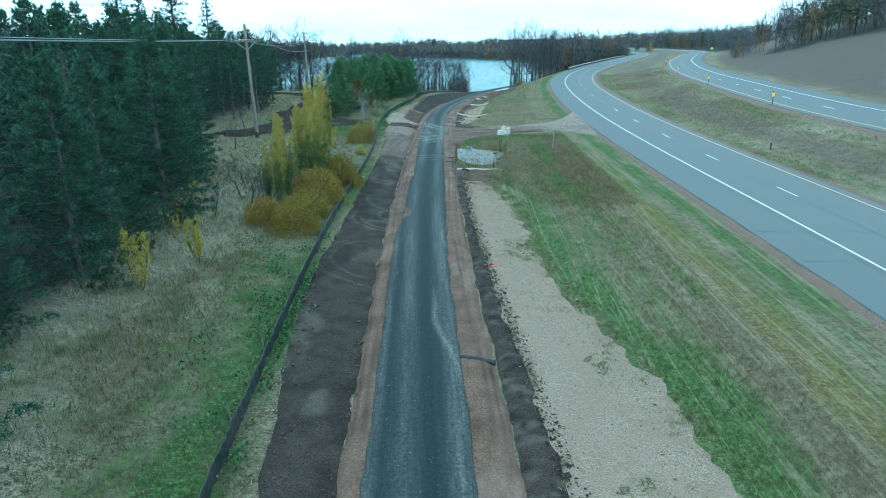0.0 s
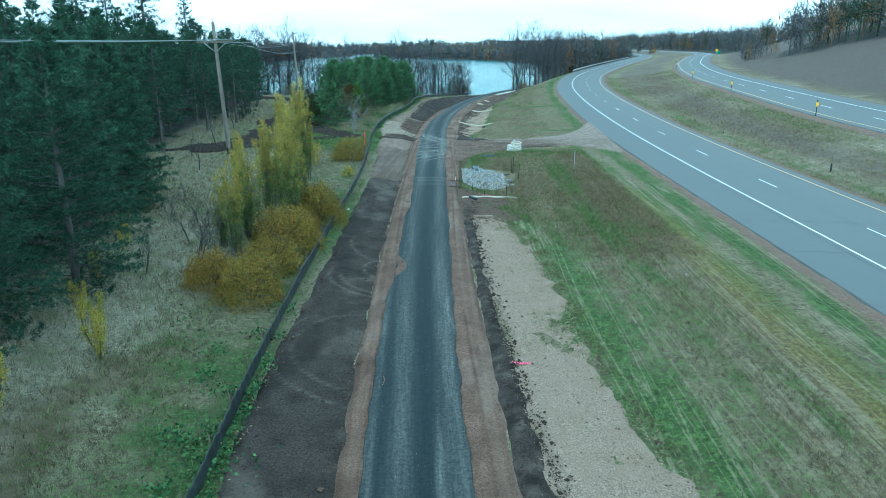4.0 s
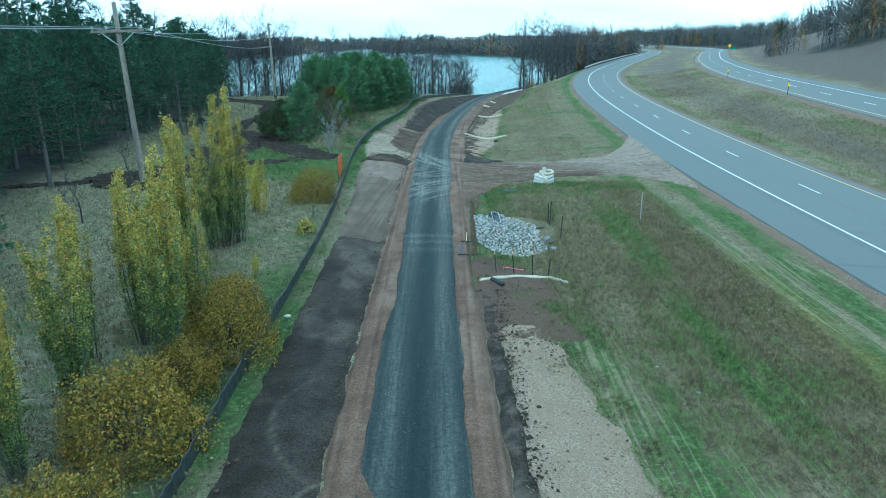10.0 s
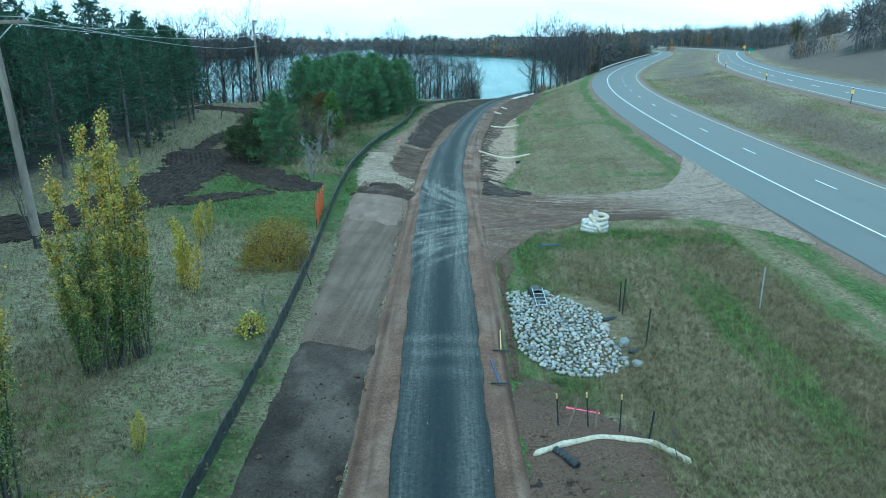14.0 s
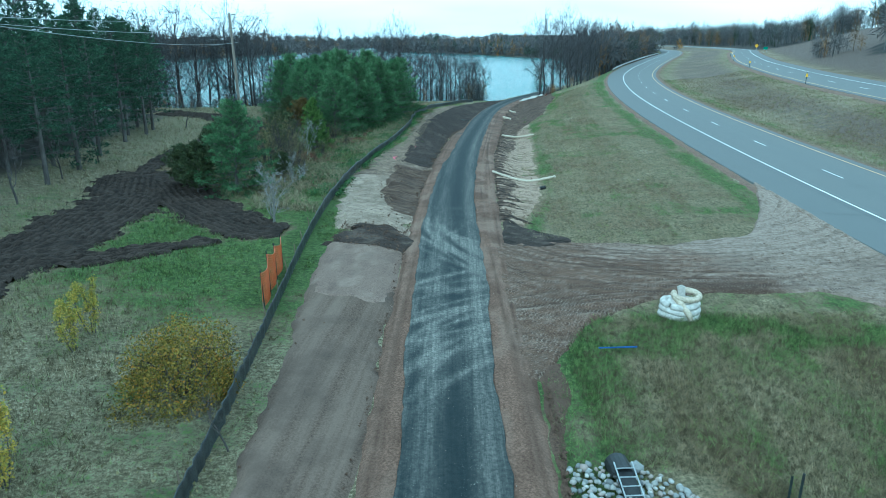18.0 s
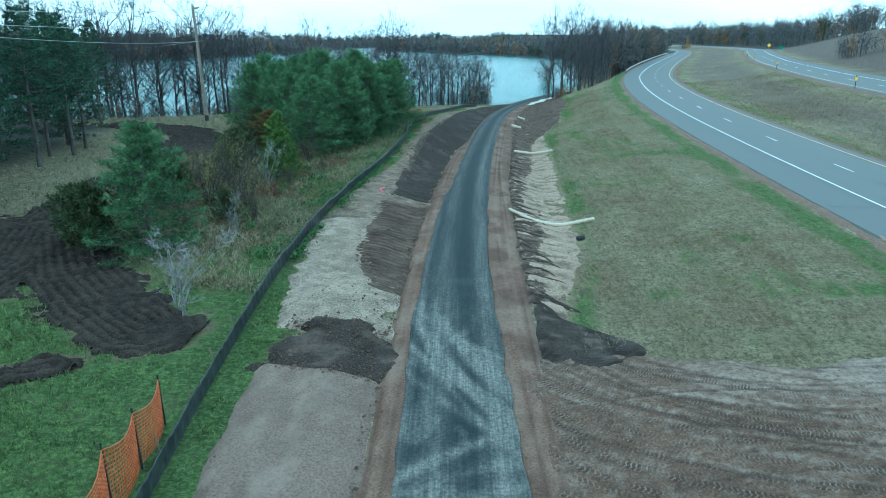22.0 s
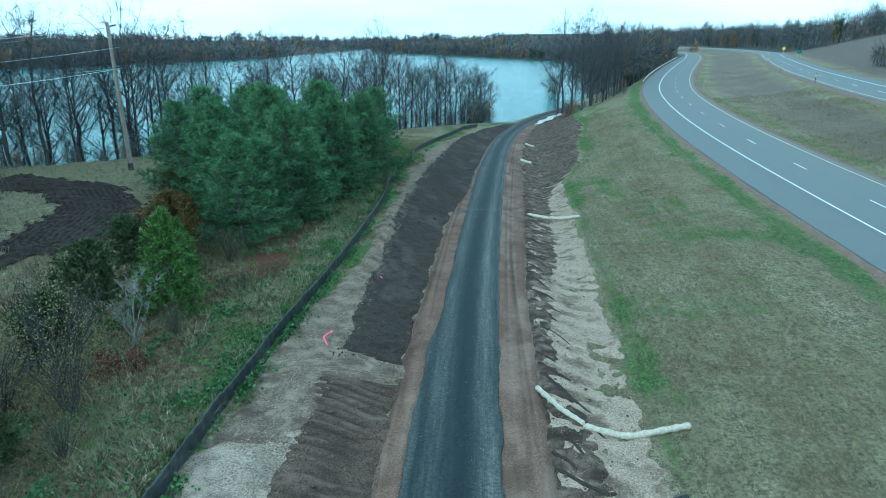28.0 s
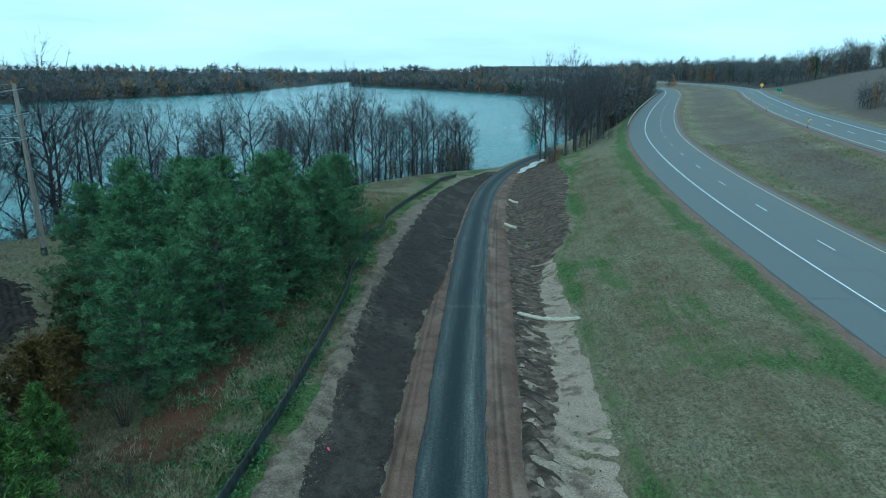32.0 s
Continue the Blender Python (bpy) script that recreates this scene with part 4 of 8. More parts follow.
def bank_marks(x, y):
    return 0.9 * smooth(0.50, 0.68, fnoise(x * 3.1, y * 3.6, 53, 5)), 0.9 * smooth(0.50, 0.66, fnoise(x * 2.6 + 7, y * 2.9, 54, 5))


def rake(x, y):
    """Ridges raked across the swale, curving back from the trail."""
    u = x - tan_r(y)
    return 0.5 + 0.5 * np.sin((y + 0.30 * u ** 1.6 * np.sign(u).clip(0) + 0.5 * fnoise(x * 0.4, y * 0.4, 55)) * 5.2 + 5.0 * fnoise(y * 0.35, x * 0.5, 56))


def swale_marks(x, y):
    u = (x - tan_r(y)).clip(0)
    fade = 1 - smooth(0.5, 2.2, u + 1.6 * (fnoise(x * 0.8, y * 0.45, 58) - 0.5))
    # troughs darkened: dark soil, and the low ridges' shade put into colour
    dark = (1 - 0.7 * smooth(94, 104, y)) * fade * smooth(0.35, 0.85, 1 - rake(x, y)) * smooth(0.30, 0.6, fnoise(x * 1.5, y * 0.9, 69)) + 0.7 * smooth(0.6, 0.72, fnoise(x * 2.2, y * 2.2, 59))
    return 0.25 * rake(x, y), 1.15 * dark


wheel_ruts = lambda x, y: -0.025 * np.exp(-(((x - trail_x(y) + 1.62) / 0.1) ** 2)) - 0.025 * np.exp(-(((x - trail_x(y) - 1.75) / 0.12) ** 2))


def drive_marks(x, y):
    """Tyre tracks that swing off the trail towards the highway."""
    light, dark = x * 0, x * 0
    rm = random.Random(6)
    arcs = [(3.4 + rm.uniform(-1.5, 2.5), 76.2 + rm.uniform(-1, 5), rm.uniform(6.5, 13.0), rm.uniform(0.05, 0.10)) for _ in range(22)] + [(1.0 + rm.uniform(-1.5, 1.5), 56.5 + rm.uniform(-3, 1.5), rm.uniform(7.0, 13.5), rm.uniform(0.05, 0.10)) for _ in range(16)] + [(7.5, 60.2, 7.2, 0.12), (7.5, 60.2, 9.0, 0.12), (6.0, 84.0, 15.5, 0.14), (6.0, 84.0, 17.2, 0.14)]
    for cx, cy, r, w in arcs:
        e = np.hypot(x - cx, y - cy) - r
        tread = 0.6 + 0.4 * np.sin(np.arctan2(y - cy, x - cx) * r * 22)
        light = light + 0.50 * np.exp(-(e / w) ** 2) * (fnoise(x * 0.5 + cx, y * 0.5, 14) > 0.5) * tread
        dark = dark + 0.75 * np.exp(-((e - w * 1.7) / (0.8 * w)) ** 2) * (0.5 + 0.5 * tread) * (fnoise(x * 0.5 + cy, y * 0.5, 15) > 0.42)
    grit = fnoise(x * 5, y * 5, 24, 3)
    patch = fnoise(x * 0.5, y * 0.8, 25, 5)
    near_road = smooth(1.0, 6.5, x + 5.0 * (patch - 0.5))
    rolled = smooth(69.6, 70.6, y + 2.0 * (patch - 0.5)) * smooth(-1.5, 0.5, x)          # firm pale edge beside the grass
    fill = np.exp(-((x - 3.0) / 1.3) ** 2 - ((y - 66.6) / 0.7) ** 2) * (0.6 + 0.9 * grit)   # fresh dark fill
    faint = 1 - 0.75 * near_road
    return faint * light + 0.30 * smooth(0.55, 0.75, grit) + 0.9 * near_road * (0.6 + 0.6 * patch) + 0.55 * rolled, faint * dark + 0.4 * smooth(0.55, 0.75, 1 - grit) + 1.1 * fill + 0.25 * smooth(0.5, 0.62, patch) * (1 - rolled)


def shoulder_marks(x, y):
    u = np.abs(x - trail_x(y))
    light, dark = x * 0, x * 0
    for c, w in ((1.40, 0.05), (1.62, 0.06), (1.80, 0.05)):
        e = u - c - 0.08 * np.sin(y * 0.13 + c * 9)
        dark = dark + 0.7 * np.exp(-(e / w) ** 2) * (0.4 + 0.9 * fnoise(y * 2.7, x * 0, 46)) * smooth(0.35, 0.55, fnoise(y * 0.12, x * 0 + c * 5, 29))
        light = light + 0.4 * np.exp(-((e - 1.8 * w) / w) ** 2)
    return light * 0.45 + 0.4 * smooth(0.5, 0.68, fnoise(x * 1.1, y * 0.35, 37)), dark + 0.5 * smooth(0.56, 0.7, fnoise(x * 0.9, y * 0.5, 47))


def bed_marks(x, y):
    """Pale curved scrapes left by a turning machine."""
    light, dark = x * 0, x * 0
    for cx, cy, r, w, a, b in ((-4.9, 33.6, 2.2, 0.07, 29.5, 34.5), (-4.9, 33.6, 1.75, 0.06, 30.0, 34.0), (-4.6, 34.6, 1.35, 0.07, 31.5, 36.5), (-4.2, 38.0, 2.9, 0.05, 35.0, 40.0), (-4.0, 27.0, 3.3, 0.06, 23.0, 29.5), (-3.9, 27.2, 2.8, 0.05, 24.0, 30.0)):
        e = np.hypot(x - cx, y - cy) - r
        light = light + 0.5 * np.exp(-(e / (0.8 * w)) ** 2) * smooth(a, a + 1, y) * (1 - smooth(b - 1, b, y)) * (x < cx + 0.3)
    light = light + 0.35 * smooth(0.56, 0.70, fnoise(x * 0.7, y * 0.4, 83)) + 0.25 * smooth(40, 54, y) * fnoise(x * 1.2, y * 0.2, 85)
    dark = dark + 0.6 * smooth(0.52, 0.68, fnoise(x * 1.1, y * 0.5, 87))
    return light, dark


strip("topsoil_bed", -20, 53.5, soil_l, lambda y: tan_l(y) + 0.15, M_BED, "band of dark raked topsoil beside the new trail", 0.02, 0.14, rough=0.03, seed=2, cell=0.12, across=0.12, marks=bed_marks)
strip("graded_bed", 52, 66, soil_l, lambda y: tan_l(y) + 0.15, M_DIRT, "band of compacted grey-brown dirt beside the trail", 0.085, 0.22, rough=0.015, seed=3, ridges=lambda x, y: 0.02 * np.sin(x * 5.5 + 0.4 * np.sin(y)))
strip("dirt_pad", 64.6, 70.6, lambda y: soil_l(y) - 0.05, lambda y: tan_l(y) + 0.1, M_PAD, "smooth pale compacted dirt pad", 0.11, 0.12, rough=0.012, seed=4, marks=lambda x, y: (0.5 * bank_marks(x, y * 0.4)[0], 0.4 * bank_marks(x, y * 0.4)[1]))
strip("topsoil_heap", 70.1, 73.6, lambda y: y * 0 - 10.9, lambda y: tan_l(y) + 0.1, M_FRESH, "low heap of clumped dark topsoil", 0.11, 0.7, rough=0.07, seed=5, cell=0.08, across=0.08, ridges=lambda x, y: 0.12 * (fnoise(x * 5, y * 5, 45, 3) - 0.5), marks=lambda x, y: (0.9 * smooth(0.48, 0.66, fnoise(x * 1.5, y * 1.5, 53, 5)), 0.7 * smooth(0.50, 0.66, fnoise(x * 1.1, y * 1.1, 55, 5))))
strip("sandy_bank", 84.0, 90.5, lambda y: fence_x(y) + 0.15, lambda y: berm_l(y) + 0.6 + 2.6 * np.exp(-((y - 89.0) / 0.8) ** 2), M_SPARSE, "sandy bank with a thin scatter of straw", 0.034, 0.4, rough=0.025, seed=31, marks=lambda x, y: (0.6 * bank_marks(x, y)[0], 0.5 * bank_marks(x, y)[1]), cell=0.12, across=0.12)
strip("straw_bank", 72.6, 85.2, lambda y: fence_x(y) + 0.12 + 0.5 * np.exp(-((y - 73) / 2.5) ** 2), lambda y: np.where(y < 76.6, tan_l(y) + 0.1, berm_l(np.maximum(y, 75)) + 0.6) , M_THIN, "pale straw mulch over the seeded bank", 0.03, 0.45, rough=0.015, seed=6, marks=lambda x, y: (0.5 * bank_marks(x, y)[0], 0.35 * bank_marks(x, y)[1]), cell=0.12, across=0.12)
# dark mark follows the groove bottoms, their shade put into the colour
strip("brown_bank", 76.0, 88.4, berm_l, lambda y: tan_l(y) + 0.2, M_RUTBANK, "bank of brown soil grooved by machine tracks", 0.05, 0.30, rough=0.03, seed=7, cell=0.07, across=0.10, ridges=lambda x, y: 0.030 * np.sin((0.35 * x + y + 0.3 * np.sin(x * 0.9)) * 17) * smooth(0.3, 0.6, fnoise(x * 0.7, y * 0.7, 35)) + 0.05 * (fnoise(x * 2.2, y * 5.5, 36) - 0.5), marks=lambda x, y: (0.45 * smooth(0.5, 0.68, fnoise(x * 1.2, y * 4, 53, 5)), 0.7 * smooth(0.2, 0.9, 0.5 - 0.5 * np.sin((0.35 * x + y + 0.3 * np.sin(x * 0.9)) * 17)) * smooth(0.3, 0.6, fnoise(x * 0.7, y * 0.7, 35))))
strip("straw_edge", 90.0, 150, lambda y: np.minimum(fence_x(y) + 0.15 + 0.6 * smooth(92, 100, y), berm_l(y) - 0.6), lambda y: berm_l(y) + 0.4, M_SPARSE, "thin straw mulch along the top of the bank", 0.03, 0.32, rough=0.015, seed=8, marks=lambda x, y: (0.5 * bank_marks(x, y)[0], 0.35 * bank_marks(x, y)[1]), cell=0.12, across=0.12)
strip("topsoil_bank", 89.5, 178, berm_l, lambda y: tan_l(y) + 0.15, M_FRESH, "steep bank of fresh black topsoil", 0.06, 0.30, rough=0.035, seed=9, cell=0.12, across=0.12, ridges=lambda x, y: 0.05 * (fnoise(x * 1.3, y * 0.5, 33) - 0.5) + 0.10 * (fnoise(x * 6.5, y * 6.5, 34, 2) - 0.5), marks=lambda x, y: (0.45 * smooth(0.5, 0.7, fnoise(x * 1.1, y * 0.5, 53, 5)), 0.5 * smooth(0.5, 0.7, fnoise(x * 5, y * 5, 54, 3))))
strip("sand_shoulder", -20, 196, tan_l, lambda y: trail_x(y) - 0.70, M_SHOULDER, "sandy graded trail shoulder with tyre marks", 0.075, 0.10, rough=0.015, seed=10, across=0.07, marks=shoulder_marks, ridges=wheel_ruts)
strip("sand_shoulder", -20, 196, lambda y: trail_x(y) + 0.65, tan_r, M_SHOULDER, "sandy graded trail shoulder with tread marks", 0.075, 0.10, rough=0.015, seed=11, across=0.07, marks=shoulder_marks, ridges=wheel_ruts)
strip("topsoil_edge", -20, 47, lambda y: tan_r(y) - 0.1, lambda y: trail_x(y) + dark_off(y), M_FRESH, "narrow crumbling band of dark topsoil", 0.05, 0.12, rough=0.05, seed=12, marks=bank_marks)
strip("straw_band", -20, 44, lambda y: trail_x(y) + dark_off(y) - 0.15, lambda y: trail_x(y) + straw_off(y), M_STRAW, "wide band of pale straw mulch", 0.03, 0.35, rough=0.03, seed=13)
strip("bare_verge", 42.6, 51.5, lambda y: tan_r(y) - 0.1, lambda y: trail_x(y) + 4.9 - 1.2 * np.exp(-((y - 51) / 2) ** 2), M_BANK, "bare stony brown soil beside the riprap", 0.035, 0.3, rough=0.06, seed=14)
strip("bare_verge", 51.0, 61.5, lambda y: tan_r(y) - 0.1, lambda y: tan_r(y) + 0.25 + 0.5 * smooth(57, 61, y), M_BANK, "narrow bare brown soil beside the riprap", 0.035, 0.16, rough=0.05, seed=15)
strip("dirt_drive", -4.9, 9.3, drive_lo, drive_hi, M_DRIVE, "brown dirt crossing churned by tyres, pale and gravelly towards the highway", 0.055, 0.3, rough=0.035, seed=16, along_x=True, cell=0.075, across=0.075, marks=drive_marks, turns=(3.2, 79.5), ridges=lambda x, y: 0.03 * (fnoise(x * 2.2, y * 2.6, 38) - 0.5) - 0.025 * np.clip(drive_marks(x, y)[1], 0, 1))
strip("topsoil_tongue", 71.2, 76.5, lambda y: tan_r(y) - 0.1, lambda y: tan_r(y) + 0.4 + 2.4 * np.exp(-((y - 72.8) / 1.5) ** 2), M_FRESH, "tongue of dark topsoil beside the crossing", 0.06, 0.12, rough=0.05, seed=18, marks=bank_marks)
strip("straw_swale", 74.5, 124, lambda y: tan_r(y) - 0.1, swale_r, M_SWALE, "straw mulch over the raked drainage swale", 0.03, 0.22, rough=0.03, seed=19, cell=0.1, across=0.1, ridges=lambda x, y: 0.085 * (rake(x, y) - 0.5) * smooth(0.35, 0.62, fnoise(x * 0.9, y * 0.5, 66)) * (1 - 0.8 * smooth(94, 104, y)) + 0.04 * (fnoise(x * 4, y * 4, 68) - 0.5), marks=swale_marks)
strip("swale_soil", 75.5, 126, lambda y: tan_r(y) - 0.15, lambda y: tan_r(y) + 0.35 + 0.5 * fnoise(y * 2.4, y * 0 + 2, 39) + 0.3 * fnoise(y * 0.3, y * 0 + 5, 39) + 0.7 * np.exp(-((y - 85) / 3.5) ** 2) + 1.0 * smooth(95, 105, y), M_RUTBANK, "dark soil spilling from the trail shoulder", 0.05, 0.16, rough=0.07, seed=27, marks=bank_marks)
strip("pine_litter", 95, 127, lambda y: fence_x(y) - 4.6 + 0.07 * (y - 97), lambda y: fence_x(y) - 2.4 + 0.06 * (y - 97) - 0.3 * np.sin(y * 0.5), M_LITTER, "rusty fallen needles below the young pines", 0.05, 0.7, rough=0.05, seed=28, cell=0.2, across=0.2)
strip("topsoil_fill", 112, 190, lambda y: tan_r(y) - 0.1, soil_r, M_RUTBANK, "spread of dark fresh soil beside the trail", 0.05, 0.5, rough=0.05, seed=21, cell=0.11, across=0.11, ridges=lambda x, y: 0.06 * (fnoise(x * 1.6, y * 1.6, 37) - 0.5) + 0.11 * (fnoise(x * 6.5, y * 6.5, 44, 2) - 0.5), marks=lambda x, y: (0.6 * smooth(0.50, 0.66, fnoise(x * 4.2, y * 4.2, 57, 4)), 0.7 * smooth(0.46, 0.66, fnoise(x * 3.4 + 7, y * 3.4, 58, 4))))

# the ploughed track across the meadow
tx, ty = np.arange(-36, -13.0, 0.1), np.arange(57, 112, 0.1)
TX, TY = np.meshgrid(tx, ty)
TM = track_mask(TX, TY)
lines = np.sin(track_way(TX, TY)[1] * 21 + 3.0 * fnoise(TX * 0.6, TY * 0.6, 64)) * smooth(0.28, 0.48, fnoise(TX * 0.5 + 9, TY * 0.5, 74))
ruts = 0.5 + 0.42 * lines + 0.6 * (fnoise(TX * 1.7, TY * 1.7, 63, 5) - 0.5)
TZ = land(TX, TY) + lumps(TX, TY) + 0.12 * smooth(0.2, 1.0, TM) - 0.035 + 0.12 * smooth(0.4, 1.0, TM) * (ruts - 0.5) + 0.06 * TM * (fnoise(TX * 1.4, TY * 1.4, 61, 5) - 0.5) + 0.17 * TM * (fnoise(TX * 4.5, TY * 4.5, 67, 3) - 0.5)
keep = (TM > 0.18)
TF = grid_faces(len(ty), len(tx))
TF = TF[keep.ravel()[TF].all(1)]
used = np.unique(TF)
back_i = np.zeros(TX.size, np.int64)
back_i[used] = np.arange(len(used))
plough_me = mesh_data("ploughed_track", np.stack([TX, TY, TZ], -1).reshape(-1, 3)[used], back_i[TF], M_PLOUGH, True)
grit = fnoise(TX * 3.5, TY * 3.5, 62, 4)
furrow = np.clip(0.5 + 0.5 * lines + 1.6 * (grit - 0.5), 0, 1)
# furrow bottoms darkened and crests paled: shading of the furrows put into colour
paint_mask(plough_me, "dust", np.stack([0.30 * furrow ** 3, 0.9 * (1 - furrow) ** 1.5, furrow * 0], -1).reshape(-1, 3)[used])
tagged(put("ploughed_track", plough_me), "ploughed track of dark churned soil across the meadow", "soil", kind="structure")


# ---- trail and highways ----
def ribbon(name, y0, y1, centre, lo, hi, material, label, thick, across, cell, rag=0.0, top=0.0, dust=None, seed=0, category="road"):
    """A paved ribbon with real edges."""
    s = np.linspace(y0, y1, int((y1 - y0) / cell) + 1)
    c = centre(s)
    lo_y, hi_y = (lo(s), hi(s)) if callable(lo) else (lo, hi)
    a = c + lo_y + rag * (fnoise(s * 1.1, s * 0 + 3.3, seed, 5) - 0.5) * 2
    b = c + hi_y + rag * (fnoise(s * 1.1, s * 0 + 8.1, seed + 5, 5) - 0.5) * 2
    n = int(np.max(hi_y - lo_y) / across) + 1
    t = np.linspace(0, 1, n)
    px = a[:, None] + (b - a)[:, None] * t
    py = np.repeat(s[:, None], n, 1)
    z = land(px, py) + top
    P = np.stack([px, py, z], -1)
    L, R = P[:, :1].copy(), P[:, -1:].copy()
    L[..., 2] -= thick
    R[..., 2] -= thick
    L[..., 0] -= 0.05
    R[..., 0] += 0.05
    P = np.concatenate([L, P, R], 1)
    me = mesh_data(name, P.reshape(-1, 3), grid_faces(len(s), n + 2), material, False)
    u = P[..., 0] - c[:, None]
    lay_uv(me, np.stack([u, P[..., 1]], -1).reshape(-1, 2))
    d = dust(P[..., 0], P[..., 1], u) if dust else u * 0
    paint_mask(me, "dust", np.repeat(d.reshape(-1, 1), 3, 1))
    return tagged(put(name, me), label, category, kind="structure")


def trail_dust(x, y, u):
    # dusty wheel bands with a dark middle
    sway = 0.06 * np.sin(y * 0.11)
    d = 0.50 * np.exp(-((u - 0.66 - sway) / 0.30) ** 2) * (0.35 + 1.1 * fnoise(y * 0.10, u * 2, 51))
    d = d + 0.38 * np.exp(-((u + 0.62 - sway) / 0.30) ** 2) * (0.35 + 1.1 * fnoise(y * 0.13, u * 2, 57))
    d = d + 0.35 * np.exp(-((u - 1.12) / 0.06) ** 2) * fnoise(y * 0.4, u, 61) + 0.05
    # turning tyres at the crossing
    rm = random.Random(8)
    arcs = [(3.6 + rm.uniform(-1.5, 2.5), 76.5 + rm.uniform(-2, 4), rm.uniform(8.6, 14.5), rm.uniform(0.06, 0.18), rm.uniform(0.5, 1.1)) for _ in range(20)]
    arcs += [(1.2 + rm.uniform(-1.5, 2.5), 56.0 + rm.uniform(-3, 2), rm.uniform(8.0, 14.5), rm.uniform(0.06, 0.16), rm.uniform(0.4, 0.95)) for _ in range(16)]
    arcs += [(-15.5, 59.5, 9.8, 0.15, 0.35), (-14.5, 77.0, 9.2, 0.16, 0.35), (4.0, 30.5, 6.3, 0.07, 0.5)]
    for cx, cy, r, w, k in arcs:
        e = np.abs(np.hypot(x - cx, y - cy) - r)
        d = d + k * np.exp(-(e / w) ** 2) * (0.55 + 0.9 * (fnoise(x * 2.5, y * 2.5, 71) - 0.35)) * np.exp(-((y - (66.5 if cy > 40 else 27)) / 8.0) ** 4)
    d = d + 0.35 * np.exp(-((y - 67) / 6.5) ** 2) * smooth(0.48, 0.62, fnoise(x * 1.6, y * 1.0, 73))
    # grooves left across by the machines
    for cy, k in ((66.2, 0.5), (66.9, 0.35), (64.9, 0.35), (52.8, 0.55), (51.9, 0.4), (50.8, 0.3), (112.5, 0.35), (77.2, 0.15)):
        d = d + k * np.exp(-((y - cy - 0.12 * u) / 0.28) ** 2) * fnoise(x * 3, y * 3, 77)
    # the sandy wave by the hose
    wave = 0.30 + 0.55 * (1 - smooth(17.0, 20.5, y))
    d = d + 0.6 * np.exp(-((u - wave) / 0.09) ** 2) * smooth(15.8, 17.0, y) * (1 - smooth(21, 24, y))
    d = d + 0.55 * smooth(1.0, 1.2, np.abs(u)) * fnoise(y * 0.7, u * 2, 81) + 0.10 * smooth(70, 90, y) * smooth(0.3, 0.7, np.abs(u)) * fnoise(u * 5, y * 0.15, 83)
    return np.clip(d, 0, 1)


# sand spilt over the edge of the asphalt
for y0, y1, reach in ((32.4, 36.4, 0.62), (24.0, 25.6, 0.30), (37.2, 38.6, 0.22), (29.4, 30.4, 0.16), (50.5, 53.6, 0.22), (88.5, 91.5, 0.2), (96, 99, 0.25)):
    strip("sand_spill", y0, y1, lambda y: trail_x(y) - 1.35, lambda y: trail_x(y) - 1.12 + reach * np.clip(np.sin(np.pi * (y - y0) / (y1 - y0)), 0, 1) ** 1.3, M_SHOULDER, "sand spilt over the edge of the asphalt", 0.128, 0.10, 0.08, 0.08, rough=0.006, seed=int(y0), marks=shoulder_marks)
trail_lo = lambda y: np.interp(y, [0, 27, 31, 33, 42, 46, 57, 62, 67, 74, 78, 87, 91, 93, 99, 112, 130], [-1.35, -1.35, -1.28, -1.12, -1.12, -0.94, -1.12, -1.28, -1.26, -1.37, -1.30, -1.24, -1.18, -0.98, -0.92, -0.93, -1.1])
trail_hi = lambda y: np.interp(y, [0, 27, 35, 42, 46, 57, 60, 62, 67, 74, 78, 89, 99, 112, 130], [0.95, 0.95, 1.06, 1.09, 0.99, 1.02, 0.94, 1.0, 1.12, 1.0, 0.94, 1.02, 1.12, 1.2, 1.2])
ribbon("trail", -20, 204, trail_x, trail_lo, trail_hi, M_TRAIL, "freshly paved dark asphalt trail with pale dust marks", 0.14, 0.08, 0.13, 0.095, 0.115, trail_dust, 4)


def road_wear(x, y, u):
    d = 0.9 * (u < -0.15) * 1.0
    for c in (0.75, 2.3, 3.8, 5.3):
        d = d + 0.25 * np.exp(-((u - c) / 0.35) ** 2)
    return np.clip(d + 0.9 * (u > 5.8), 0, 1)


highway = ribbon("highway", -60, 640, road_x, ROAD_L, ROAD_R, M_ROAD, "two-lane grey asphalt highway curving past the lake", 0.15, 0.5, 0.8, 0.03, 0.04, road_wear, 11)
far_highway = ribbon("highway", -60, 660, far_x, FAR_L, FAR_R, M_ROAD, "further two-lane carriageway curving round the hill", 0.15, 0.6, 1.2, 0.03, 0.05, road_wear, 12)
strip("gravel_verge", -60, 420, lambda y: road_x(y) + ROAD_L - 0.5, lambda y: road_x(y) + ROAD_L + 0.10, M_VERGE, "brown gravel verge of the highway", 0.05, 0.16, 0.25, 0.15, rough=0.03, seed=23)
strip("gravel_verge", -60, 420, lambda y: road_x(y) + ROAD_R - 0.12, lambda y: road_x(y) + ROAD_R + 0.7, M_VERGE, "brown gravel verge of the median", 0.05, 0.25, 0.4, 0.2, rough=0.03, seed=24)
strip("gravel_verge", -60, 420, lambda y: far_x(y) + FAR_L - 1.1, lambda y: far_x(y) + FAR_L + 0.12, M_VERGE, "grey gravel verge of the further carriageway", 0.05, 0.25, 0.6, 0.25, rough=0.03, seed=25)
